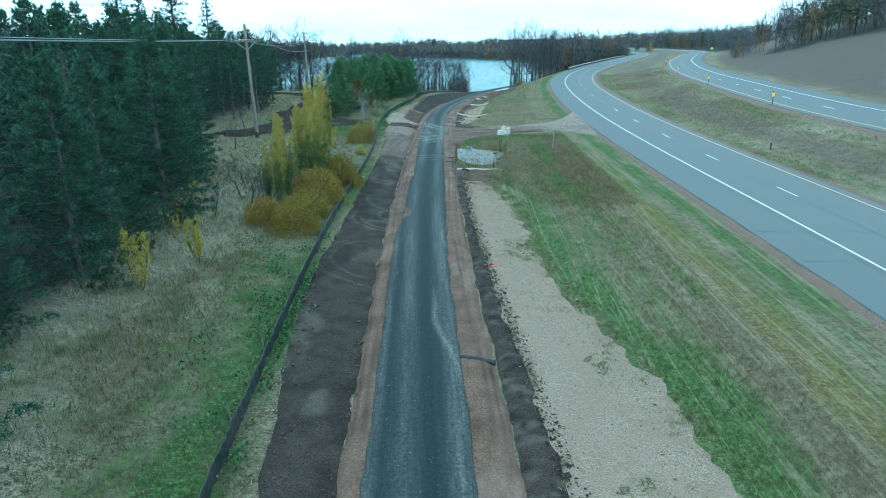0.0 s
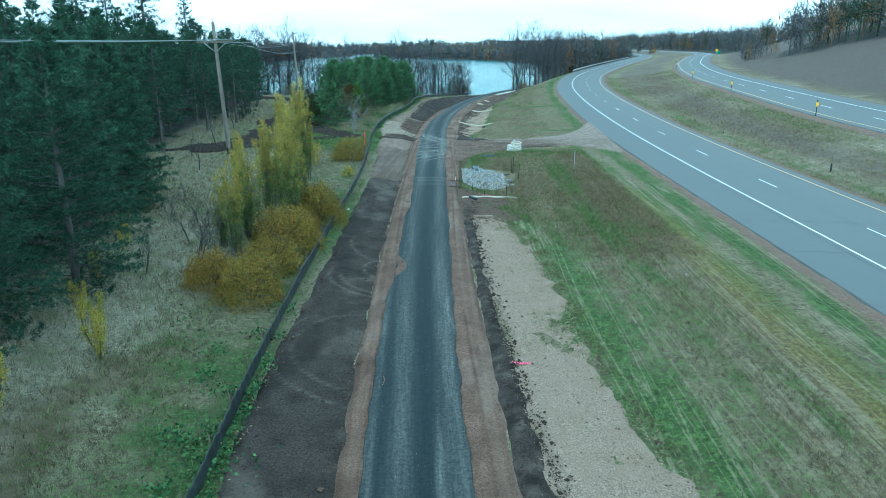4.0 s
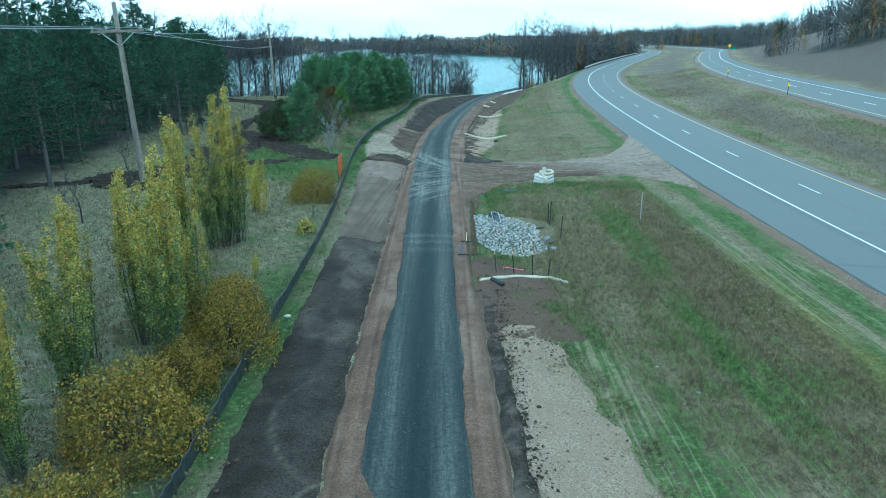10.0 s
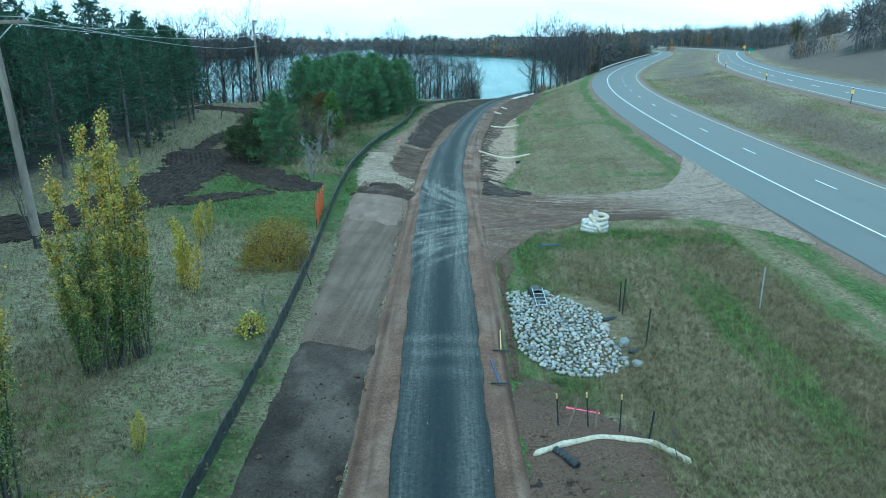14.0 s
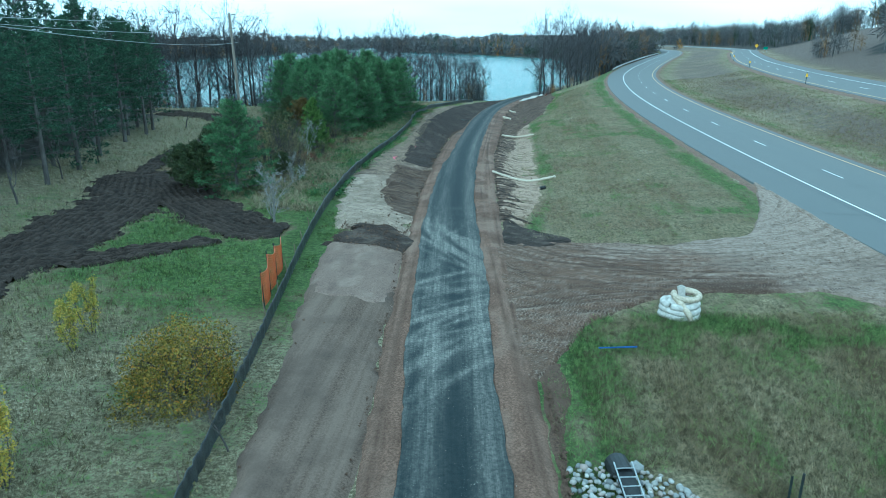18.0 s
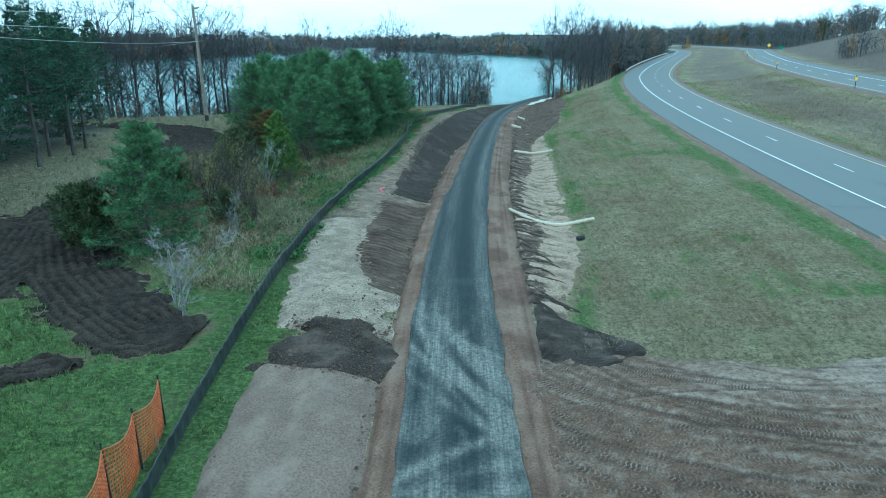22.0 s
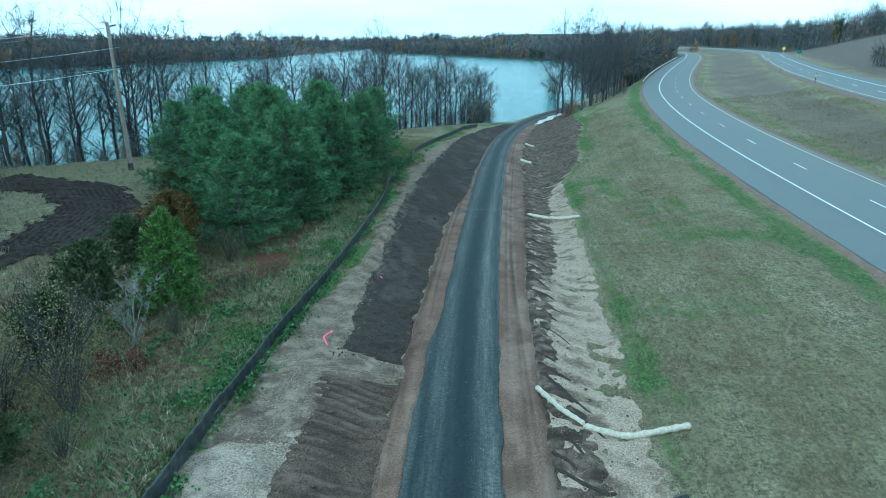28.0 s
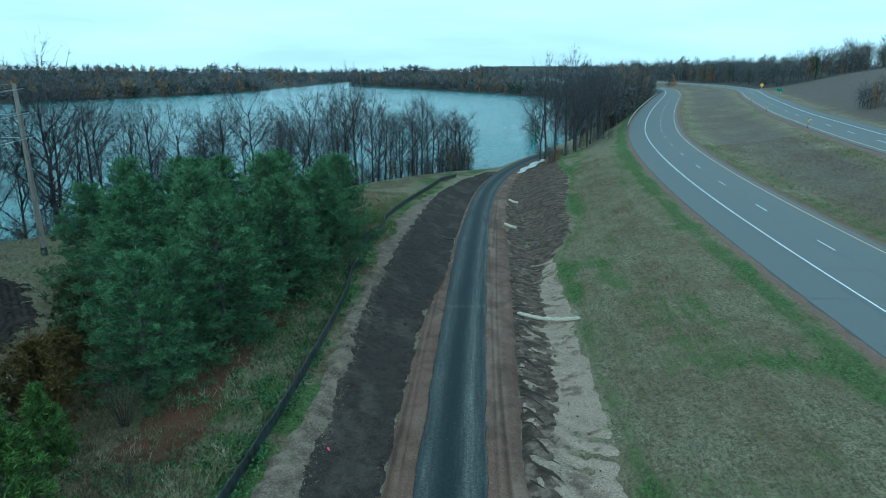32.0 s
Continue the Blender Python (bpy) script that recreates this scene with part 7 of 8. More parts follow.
# straw wattles
def wattle(name, pts, r, material, label, group="straw wattles", category="wattle"):
    """A netted straw tube lying on the ground, with soft bulges."""
    pts = np.array(pts, float)
    t = np.linspace(0, 1, len(pts))
    u = np.linspace(0, 1, 36)
    x, y = np.interp(u, t, pts[:, 0]), np.interp(u, t, pts[:, 1])
    for _ in range(3):
        x[1:-1], y[1:-1] = (x[:-2] + x[1:-1] + x[2:]) / 3, (y[:-2] + y[1:-1] + y[2:]) / 3
    z = land(x, y) + r * 0.8 + (np.interp(u, t, pts[:, 2]) if pts.shape[1] > 2 else 0)
    rad = r * (1 + 0.12 * np.sin(u * 41) + 0.10 * (fnoise(u * 30, u * 0 + pts[0, 0], 5) - 0.5))
    rad[0] *= 0.45
    rad[-1] *= 0.45
    s = Soup()
    s.tube(np.stack([x, y, z], -1), rad, 10, True)
    return tagged(put(name, s.mesh(name, material, True)), label, category, group)


wattle("straw_wattle", [(-2.6, 47.5), (-1.95, 48.05), (-0.95, 48.6), (-0.05, 48.4), (0.3, 47.9), (0.55, 47.5)], 0.07, M_WATTLE, "curved pale straw wattle held by stakes")
wattle("straw_wattle", [(-4.75, 88.4), (-4.2, 87.3), (-3.6, 86.6)], 0.08, M_WATTLE, "short straw wattle across the swale")
wattle("straw_wattle", [(-3.65, 86.5), (-2.6, 86.3), (-1.6, 86.45), (-0.95, 86.5)], 0.09, M_WATTLE, "pale straw wattle across the swale")
wattle("straw_wattle", [(-4.05, 112.0, 0.0), (-2.6, 111.3, 0.2), (-1.05, 110.6, 0.0)], 0.10, M_WATTLE, "pale straw wattle across the swale")
wattle("straw_wattle", [(-3.7, 137.6), (-3.2, 136.9), (-2.7, 136.9)], 0.14, M_WATTLE, "short bent straw wattle on dark soil")
wattle("straw_wattle", [(-2.6, 153.0), (-2.2, 152.0), (-1.7, 152.2)], 0.13, M_WATTLE, "short bent straw wattle on dark soil")
wattle("erosion_sock", [(-0.95, 17.85), (-0.4, 17.75), (0.15, 17.6)], 0.075, M_BLACK, "short black erosion sock across the shoulder", "")
wattle("erosion_sock", [(-2.15, 47.75), (-1.95, 47.5), (-1.75, 47.2)], 0.09, M_BLACK, "black plastic roll lying beside the wattle", "")
wattle("erosion_sock", [(-8.3, 112.6), (-7.9, 111.9), (-7.5, 111.6)], 0.06, M_BLACK, "black plastic scrap on the bank", "")
wattle("erosion_sock", [(-8.9, 131.5), (-8.4, 130.6), (-7.9, 130.4)], 0.07, M_BLACK, "black plastic scrap on the bank", "")
wattle("erosion_sock", [(-2.05, 83.5), (-1.75, 83.6)], 0.10, M_BLACK, "dark soil-filled sock end in the swale", "")

# pile of white tubes by the crossing
coil = tagged(new("wattle_pile"), "pile of coiled white netted tubes in the grass", "wattle pile")
zc = float(land(0.85, 64.4))
for k, (rr, zz, turn) in enumerate(((0.46, 0.10, 0.3), (0.45, 0.27, 2.2), (0.43, 0.43, 4.0))):
    s = Soup()
    a = np.linspace(turn, turn + 6.1, 34)
    s.tube(np.stack([0.85 + rr * np.cos(a) * 1.1, 64.4 + rr * np.sin(a) * 0.9, zc + zz + 0.03 * np.sin(a * 2 + k)], -1), 0.10 * (1 + 0.06 * np.sin(a * 13) + 0.05 * np.sin(a * 29)), 9, True)
    soup_part("tube", s, M_BAG, coil, "white plastic-wrapped tube" if k == 0 else "")
s = Soup()
a = np.linspace(2.6, 8.2, 30)
s.tube(np.stack([1.0 + 0.36 * np.cos(a), 64.38 + 0.26 * np.sin(a), zc + 0.68 + 0.06 * np.sin(a)], -1), 0.085 * (1 + 0.06 * np.sin(a * 11)), 9, True)
soup_part("loop", s, M_WATTLE, coil, "tan netted tube loop")
s = Soup()
s.tube([(0.62, 64.3, zc + 0.66), (0.78, 64.1, zc + 0.52), (0.98, 63.88, zc + 0.28), (1.05, 63.8, zc + 0.12)], [0.07, 0.09, 0.09, 0.06], 9, True)
soup_part("tube_end", s, M_WATTLE, coil, "tan tube end hanging over the pile")
bm = bmesh.new()
bmesh.ops.create_icosphere(bm, subdivisions=3, radius=0.40, matrix=Matrix.Translation((0.86, 64.4, zc + 0.32)) @ Matrix.Diagonal((1.08, 0.92, 0.78, 1)))
for v in bm.verts:
    v.co += (v.co - Vector((0.86, 64.4, zc + 0.32))) * 0.22 * noise.noise(v.co * 7)
part("wrap", bm, M_BAG, coil, "crumpled white plastic wrap")
bm = bmesh.new()
box(bm, 0.16, 0.05, 0.52, pose(0.84, 64.42, zc + 0.72, 8, -14, 10), 0.012)
box(bm, 0.07, 0.06, 0.50, pose(0.94, 64.44, zc + 0.70, 6, -10, 10), 0.012)
part("board", bm, M_BAG, coil, "pale board standing in the loop")


# stakes, posts and rakes beside the riprap
def t_post(x, y, h, label, tilt=(0, 0), tip=None, material=None, group="posts by the riprap"):
    e = thing("steel_post", x, y, label, "post", group, random.uniform(0, 90), 0, tilt)
    bm = bmesh.new()
    box(bm, 0.034, 0.010, h + 0.3, Matrix.Translation((0, 0, h / 2 - 0.15)), 0.002)
    box(bm, 0.010, 0.034, h + 0.3, Matrix.Translation((0, 0.018, h / 2 - 0.15)), 0.002)
    part("shaft", bm, material or M_DARKSTEEL, e)
    if tip:
        bm = bmesh.new()
        box(bm, 0.035, 0.035, 0.13, Matrix.Translation((0, 0.01, h - 0.06)), 0.004)
        part("tip", bm, tip, e, "painted tip")
    return e


t_post(0.52, 55.3, 1.15, "dark steel post beside the riprap", (0, 2), M_BLACK)
t_post(0.46, 55.5, 1.0, "dark steel post beside the riprap", (0, -2))
t_post(0.82, 53.2, 1.08, "dark leaning steel post beside the riprap", (-3, 5), M_BLACK)
t_post(4.65, 55.4, 1.35, "thin grey-green steel post in tall grass", (0, 1), None, M_STEEL, "")
for x, y, h, tl in ((-1.98, 48.9, 0.9, -8), (-1.3, 49.0, 0.95, -6), (-0.62, 48.9, 1.0, -2), (-0.05, 48.5, 0.75, 0)):
    t_post(x, y, h, "thin dark stake with a yellow tip behind the wattle", (4, tl), M_HANDLE if x < -0.5 else None, M_DARKSTEEL, "wattle stakes")
for x, y, h, tl in ((-1.75, 48.9, 0.7, 28), (-1.15, 48.85, 0.65, 12), (-0.5, 48.8, 0.6, 8)):
    t_post(x, y, h, "thin leaning stake behind the wattle", (2, tl), None, M_STAKE, "wattle stakes")


def rake(x0, y0, x1, y1, material, label):
    e = tagged(new("landscape_rake"), label, "rake", "rakes on the shoulder")
    z0, z1 = float(land(x0, y0)) + 0.12, float(land(x1, y1)) + 0.13
    bm = bmesh.new()
    rod(bm, (x0, y0, z0), (x1, y1, z1), 0.018, None, 8)
    part("handle", bm, material, e, "long wooden handle")
    bm = bmesh.new()
    box(bm, 0.46, 0.05, 0.03, Matrix.Translation((x1, y1, z1 + 0.01)), 0.006)
    part("head", bm, M_DARKSTEEL, e)
    for k in range(9):
        bm = bmesh.new()
        rod(bm, (x1 - 0.2 + 0.05 * k, y1, z1), (x1 - 0.2 + 0.05 * k, y1 - 0.06, z1 - 0.06), 0.006, 0.004, 4)
        part("tine", bm, M_DARKSTEEL, e)


rake(-3.27, 53.6, -3.25, 52.3, M_HANDLE, "landscape rake with a yellow handle lying on the shoulder")
rake(-3.52, 51.7, -3.28, 50.4, M_BLUE, "landscape rake with a blue handle lying on the shoulder")

# delineators along the further carriageway
for y in (74.7, 107.0, 139.5, 186.0, 225.0, 262.0):
    x = float(far_x(y)) - 1.0
    e = thing("delineator", x, y, "dark steel post with a yellow reflector plate", "road marker", "road markers")
    bm = bmesh.new()
    box(bm, 0.07, 0.03, 1.7, Matrix.Translation((0, 0, 0.55)), 0.004)
    part("post", bm, M_DARKSTEEL, e)
    bm = bmesh.new()
    box(bm, 0.24, 0.02, 0.40, Matrix.Translation((0, -0.03, 1.12)), 0.006)
    part("reflector", bm, M_SIGNYELLOW, e, "yellow reflector plate")
    bm = bmesh.new()
    box(bm, 0.10, 0.05, 0.10, Matrix.Translation((0, 0, 1.42)), 0.006)
    part("cap", bm, M_BLACK, e)
for x, y, h in ((21.6, 55.8, 0.5),):
    e = thing("marker_stub", x, y, "short dark marker stub in the median", "road marker")
    bm = bmesh.new()
    rod(bm, (0, 0, -0.1), (0, 0, h), 0.05, None, 8)
    part("post", bm, M_DARKSTEEL, e)
    bm = bmesh.new()
    rod(bm, (0, 0, h), (0, 0, h + 0.06), 0.06, None, 8)
    part("cap", bm, M_BLACK, e)

warn = thing("warning_sign", 107.7, 368.6, "yellow diamond warning sign on a post", "road sign", turn=-16)
bm = bmesh.new()
box(bm, 0.10, 0.10, 3.0, Matrix.Translation((0, 0, 0.9)), 0.01)
part("post", bm, M_STEEL, warn)
bm = bmesh.new()
box(bm, 1.15, 0.05, 1.15, Matrix.Translation((0, -0.1, 1.9)) @ Matrix.Rotation(radians(45), 4, "Y"), 0.02)
part("panel", bm, M_SIGNYELLOW, warn)
bm = bmesh.new()
box(bm, 0.16, 0.03, 0.55, Matrix.Translation((0, -0.14, 1.9)), 0.01)
part("marking", bm, M_BLACK, warn, "black bar")
info = thing("green_sign", 92.0, 314.0, "small green road sign on posts", "road sign", turn=-16)
for sx in (-0.45, 0.45):
    bm = bmesh.new()
    box(bm, 0.08, 0.08, 2.4, Matrix.Translation((sx, 0, 0.8)), 0.01)
    part("post", bm, M_STEEL, info)
bm = bmesh.new()
box(bm, 1.4, 0.05, 0.9, Matrix.Translation((0, -0.08, 1.6)), 0.02)
part("panel", bm, M_SIGNGREEN, info)

# guardrail on the lake side of the highway
rail = tagged(new("guardrail"), "galvanised guardrail along the lake side of the highway", "guardrail")
gys = np.arange(205, 420, 3.8)
for y in gys:
    x = float(road_x(y)) + ROAD_L - 0.45
    bm = bmesh.new()
    box(bm, 0.15, 0.18, 1.0, Matrix.Translation((x, y, float(land(x, y)) + 0.22)), 0.01)
    part("post", bm, M_POLE, rail)
prof_r = [(0.0, 0.42), (-0.05, 0.47), (-0.05, 0.52), (0.02, 0.57), (-0.05, 0.62), (-0.05, 0.68), (0.0, 0.73)]
for a, b in zip(gys[:-1], gys[1:]):
    P = []
    for y in (a, b):
        x = float(road_x(y)) + ROAD_L - 0.33
        z = float(land(x, y))
        P += [(x - dx, y, z + dz) for dx, dz in prof_r]
    F = [(i, i + 1, i + 8, i + 7) for i in range(6)]
    put("beam", mesh_data("beam", P, F, M_STEEL, True), rail)

# white liner at the trail's bend, marks of pink paint
line_y = np.linspace(176, 192, 30)
P = []
for y in line_y:
    w = 1.1 * math.sin(math.pi * (y - 175) / 18.5) ** 0.6
    for u in np.linspace(0, 1, 6):
        x = float(trail_x(y)) + 1.7 + u * w + 0.2 * math.sin(y)
        P.append((x, y, float(land(x, y)) + 0.14 + 0.05 * math.sin(y * 5 + u * 7)))
tagged(put("fabric_sheet", mesh_data("fabric_sheet", P, grid_faces(30, 6), M_BAG, True)), "pale geotextile sheet beside the bend of the trail", "fabric")
for pts in ([(-11.2, 90.9), (-11.35, 90.3), (-11.1, 89.8)], [(-0.25, 26.45), (0.0, 26.4), (0.3, 26.45)], [(-10.6, 96.8), (-10.5, 96.6)], [(-1.7, 50.0), (-1.2, 49.95), (-0.9, 49.9)]):
    wattle("paint_mark", pts, 0.035, M_PINK, "streak of pink marking paint on the soil", "paint marks", "paint mark")


# ---- woods on the hill and across the lake ----
def far_kind(rng, h, r, n, length, width, clear=0.25):
    s = Soup()
    s.tube([(0, 0, -0.5), (0, 0, h * 0.5), (0, 0, h * 0.8)], [0.16, 0.11, 0.04], 4)
    d = unit(rng.normal(size=(n, 3)))
    rad = rng.random(n)[:, None] ** 0.45
    c = d * rad * np.array([r, r, h * (1 - clear) * 0.5]) + np.array([0, 0, h * (0.5 + clear * 0.5)])
    root = np.array([0, 0, h * 0.25]) + np.array([0.25, 0.25, 0.45]) * c
    dirs = unit(c - root) * 0.8 + rng.normal(size=(n, 3)) * 0.35
    s.blades(c - dirs * length * 0.5, c + dirs * length * 0.5 * rng.uniform(0.6, 1.3, n)[:, None], width, rng)
    return np.concatenate(s.v), np.concatenate(s.f)


def forest(name, spots, kinds, label, seed):
    """Many far trees in one mesh: spots of x, y, z, scale."""
    r = np.random.default_rng(seed)
    V, F, T, n = [], [], [], 0
    for x, y, z, s in spots:
        v, f = kinds[r.integers(len(kinds))]
        a = r.uniform(0, 6.28)
        c, q = math.cos(a), math.sin(a)
        w = s * r.uniform(0.85, 1.2)
        V.append(np.stack([(v[:, 0] * c - v[:, 1] * q) * w + x, (v[:, 0] * q + v[:, 1] * c) * w + y, v[:, 2] * s + z], -1))
        F.append(f + n)
        n += len(v)
        warm, ever = r.random() < 0.15, r.random() < 0.10
        T.append(np.tile([(r.uniform(0.4, 1.0) if warm else 0.05 * r.random()), (r.uniform(0.6, 1) if ever else 0.0), 0], (len(v), 1)))
    me = mesh_data(name, np.concatenate(V), np.concatenate(F), M_WOODS)
    paint_mask(me, "tint", np.concatenate(T))
    return tagged(put(name, me), label, "woods", kind="stuff")


fr2 = np.random.default_rng(21)
hill_kinds = [far_kind(fr2, 13, 3.3, 150, 2.0, 0.20, 0.02), far_kind(fr2, 14, 3.0, 150, 2.0, 0.20, 0.05), far_kind(fr2, 11, 3.5, 150, 1.8, 0.20, 0.0)]
shore_kinds = [far_kind(fr2, 11, 4.0, 44, 3.0, 0.8, 0.0), far_kind(fr2, 12, 3.6, 44, 2.8, 0.8, 0.0), far_kind(fr2, 9, 4.0, 40, 2.8, 0.8, 0.0)]
sp = []
while len(sp) < 1150:
    x, y = fr2.uniform(60, 330), fr2.uniform(20, 640)
    edge = np.interp(y, [20, 120, 150, 200, 216, 232, 345, 375, 392, 405, 440, 520, 640], [72, 70, 77, 72, 80, 150, 146, 146, 133, 108, 124, 124, 96])
    keep = np.exp(-(x - edge) / 38)
    if x > edge + 2 and fr2.random() < keep and abs(x - (float(far_x(y)) + 5)) > 14:
        sp.append((x, y, float(land(x, y)) - 0.2, fr2.uniform(0.75, 1.15)))
forest("hill_woods", sp, hill_kinds, "leafless brown autumn woods on the hill, with rusty crowns", 1)
sp = []
while len(sp) < 3400:
    x = fr2.uniform(-760, 96)
    d = fr2.exponential(22) if fr2.random() < 0.72 else fr2.uniform(0, 420)
    y = float(far_shore(x)) + 4 + d
    if y > 1300 or abs(x - float(road_x(min(y, 690)))) < 12 or (y < 640 and abs(x - float(far_x(y)) - 4) < 14):
        continue
    sp.append((x, y, ground_z(x, y) - 0.4, fr2.uniform(0.45, 0.8)))
for k in range(650):
    x, y = fr2.uniform(90, 900), fr2.uniform(60, 1400)
    edge = np.interp(y, [20, 120, 150, 200, 216, 232, 345, 375, 392, 405, 440, 520, 640, 1400], [72, 70, 77, 72, 80, 150, 146, 146, 133, 108, 124, 124, 96, -100])
    if x > edge + 25:
        sp.append((x, y, float(land(x, y)) - 0.3, fr2.uniform(0.7, 1.2)))
for k in range(2300):
    x = fr2.uniform(-1300, 60)
    b = fr2.uniform(120, 820)
    y = float(far_shore(x)) + b
    sp.append((x, y, ground_z(x, y) - 1.0, fr2.uniform(0.55, 1.0) * (0.25 + 1.5 * float(fnoise(x * 0.02, y * 0.006, 18)))))
forest("shore_woods", sp, shore_kinds, "brown and orange autumn woods across the lake", 2)
sp = []
for k in range(230):
    y = fr2.uniform(228, 430)
    x = float(road_x(y)) - 6.5 - abs(fr2.normal()) * 9
    sp.append((x, y, float(land(x, y)), fr2.uniform(0.7, 1.2)))
forest("lakeside_woods", sp, hill_kinds, "leafless woods between the highway and the lake", 3)
sp = [(75.5 + fr2.normal() * 2.0, 226 + fr2.normal() * 5, 0, fr2.uniform(0.3, 0.55)) for _ in range(16)]
forest("gully_brush", [(x, y, float(land(x, y)) - 0.2, s) for x, y, z, s in sp], hill_kinds, "orange-brown brush in the gully of the hill", 5)
# brush below the bare trees
sp = []
for k in range(420):
    x = fr2.uniform(-75, -7)
    y = float(shore_y(x)) - fr2.uniform(-3, 7)
    sp.append((x, y, float(land(x, y)) - 0.1, fr2.uniform(0.14, 0.40)))
for k in range(260):
    x = fr2.uniform(-62, -24)
    y = float(shore_y(x)) - fr2.uniform(4, 10)
    sp.append((x, y, float(land(x, y)) - 0.05, fr2.uniform(0.06, 0.14)))
for k in range(60):
    x, y = fr2.uniform(3, 16), fr2.uniform(186, 206)
    sp.append((x, y, float(land(x, y)) - 0.1, fr2.uniform(0.10, 0.2)))
forest("shore_brush", sp, hill_kinds, "low leafless brush along the shore", 4)


# ---- grass, clods, straw and fallen leaves ----
gr = np.random.default_rng(77)


def litter(x, y):
    """The strip of fallen needles under the young pines, kept almost clear of grass."""
    return (y > 95) & (y < 127) & (x > fence_x(y) - 4.6 + 0.07 * (y - 97)) & (x < fence_x(y) - 2.5 + 0.06 * (y - 97)) & (vnoise(x * 3, y * 3, 12) < 0.55)


def tufts(name, x, y, h, label, blades=6, width=0.02, splay=0.35, anywhere=False, tint=None):
    ok = (~bare(x, y) & (track_mask(x, y) < 0.3) & ~litter(x, y) & ((x > stand_edge(y) - 1.2) | (y > 108))) | anywhere
    x, y, h = x[ok], y[ok], h[ok]
    n = len(x)
    z = land(x, y) + lumps(x, y)
    rep = lambda a: np.repeat(a, blades)
    bx, by, bz, bh = rep(x) + gr.normal(size=n * blades) * 0.07, rep(y) + gr.normal(size=n * blades) * 0.07, rep(z), rep(h) * gr.uniform(0.5, 1.15, n * blades)
    base = np.stack([bx, by, bz - 0.02], -1)
    lean = gr.normal(size=(n * blades, 2)) * splay + np.repeat(gr.normal(size=(n, 2)) * 0.2, blades, 0)
    tip = base + np.stack([lean[:, 0] * bh, lean[:, 1] * bh, bh], -1)
    s = Soup()
    s.blades(base, tip, width * gr.uniform(0.7, 1.4, n * blades), gr)
    me = s.mesh(name, M_GRASS)
    c = cover(bx, by) if tint is None else np.tile(np.array(tint, float), (n * blades, 1))
    paint_mask(me, "cover", np.repeat(c, 3, 0))
    lay_uv(me, np.repeat(np.stack(grain(bx, by), -1), 3, 0))
    return tagged(put(name, me), label, "grass", kind="stuff")


n = 48000
y = gr.uniform(6, 140, n)
d = gr.exponential(7.5, n).clip(0, 24) + gr.uniform(0, 2, n)
x = fence_x(y) - 0.1 - d
patch = fnoise(x * 0.25, y * 0.25, 91)
tufts("meadow_grass", x, y, (0.22 + 0.38 * smooth(0.5, 5, d) * (0.4 + patch)) * np.where((y > 34) & (y < 78), 0.42, np.where(y > 78, 0.5, 0.62)), "tall dry meadow grass and weeds beside the fence", 6, 0.019)
n = 5200
y = gr.uniform(75, 132, n)
x = fence_x(y) - 0.4 - gr.exponential(3.2, n).clip(0, 9)
k = fnoise(x * 0.9, y * 0.7, 98) > 0.52
x, y = x[k], y[k]
tufts("dead_weeds", x, y, gr.uniform(0.25, 0.6, len(x)), "pale dead weed stalks beside the fence", 12, 0.018, 0.55, False, (0.0, 0.1, 0.35))
n = 14000
y = gr.uniform(78, 150, n)
x = fence_x(y) - gr.exponential(3.0, n).clip(0, 9) - 0.2
tufts("tall_weeds", x, y, gr.uniform(0.10, 0.42, n) * (0.4 + fnoise(x * 0.4, y * 0.4, 93)), "tall russet weeds and dead stalks beside the fence", 6, 0.018, 0.5)
# low broad-leaved weeds
n = 420
cy = np.concatenate([gr.uniform(78, 128, 380), gr.uniform(9, 30, 40)])
cx = fence_x(cy) + np.where(cy > 70, 0.2 - gr.exponential(1.9, n).clip(0, 6), 0.15 - gr.exponential(0.8, n).clip(0, 3))
m = 60
x, y = np.repeat(cx, m) + gr.normal(size=n * m) * np.repeat(gr.uniform(0.10, 0.38, n), m), np.repeat(cy, m) + gr.normal(size=n * m) * np.repeat(gr.uniform(0.12, 0.5, n), m)
x = np.where(np.abs(x - fence_x(y) + 0.1) < 0.12, x + 0.25, x)
sp = Soup()
sp.leaves(np.stack([x, y, land(x, y) + lumps(x, y) + gr.uniform(0.05, 0.24, n * m)], -1), 0.085, gr, 2.0)
M_WEED = foliage("weed_leaves", ((0.0, (0.022, 0.050, 0.016)), (0.6, (0.062, 0.125, 0.040)), (1.0, (0.13, 0.20, 0.065))), tree=0.0, scale=0.5)
tagged(put("broad_weeds", sp.mesh("broad_weeds", M_WEED)), "low green broad-leaved weeds along the silt fence", "weeds", kind="stuff")
n = 5200
y = gr.uniform(6, 165, n)
x = fence_x(y) + gr.uniform(0.15, 1.0, n)
y, x = y[fnoise(y * 0.5, y * 0, 96) > 0.47], x[fnoise(y * 0.5, y * 0, 96) > 0.47]
n = len(x)
tufts("fence_weeds", x, y, gr.uniform(0.06, 0.18, n), "green weeds along the foot of the silt fence", 7, 0.026, 0.6)
n = 62000
y = gr.uniform(6, 170, n)
lo = np.where(y < 46, trail_x(y) + straw_off(y), np.where(y < 73, tan_r(y), np.where(y < 124, swale_r(y), soil_r(y)))) - 0.2
hi = road_x(y) + ROAD_L - 0.7
x = lo + (hi - lo) * gr.random(n)
droad = hi - x
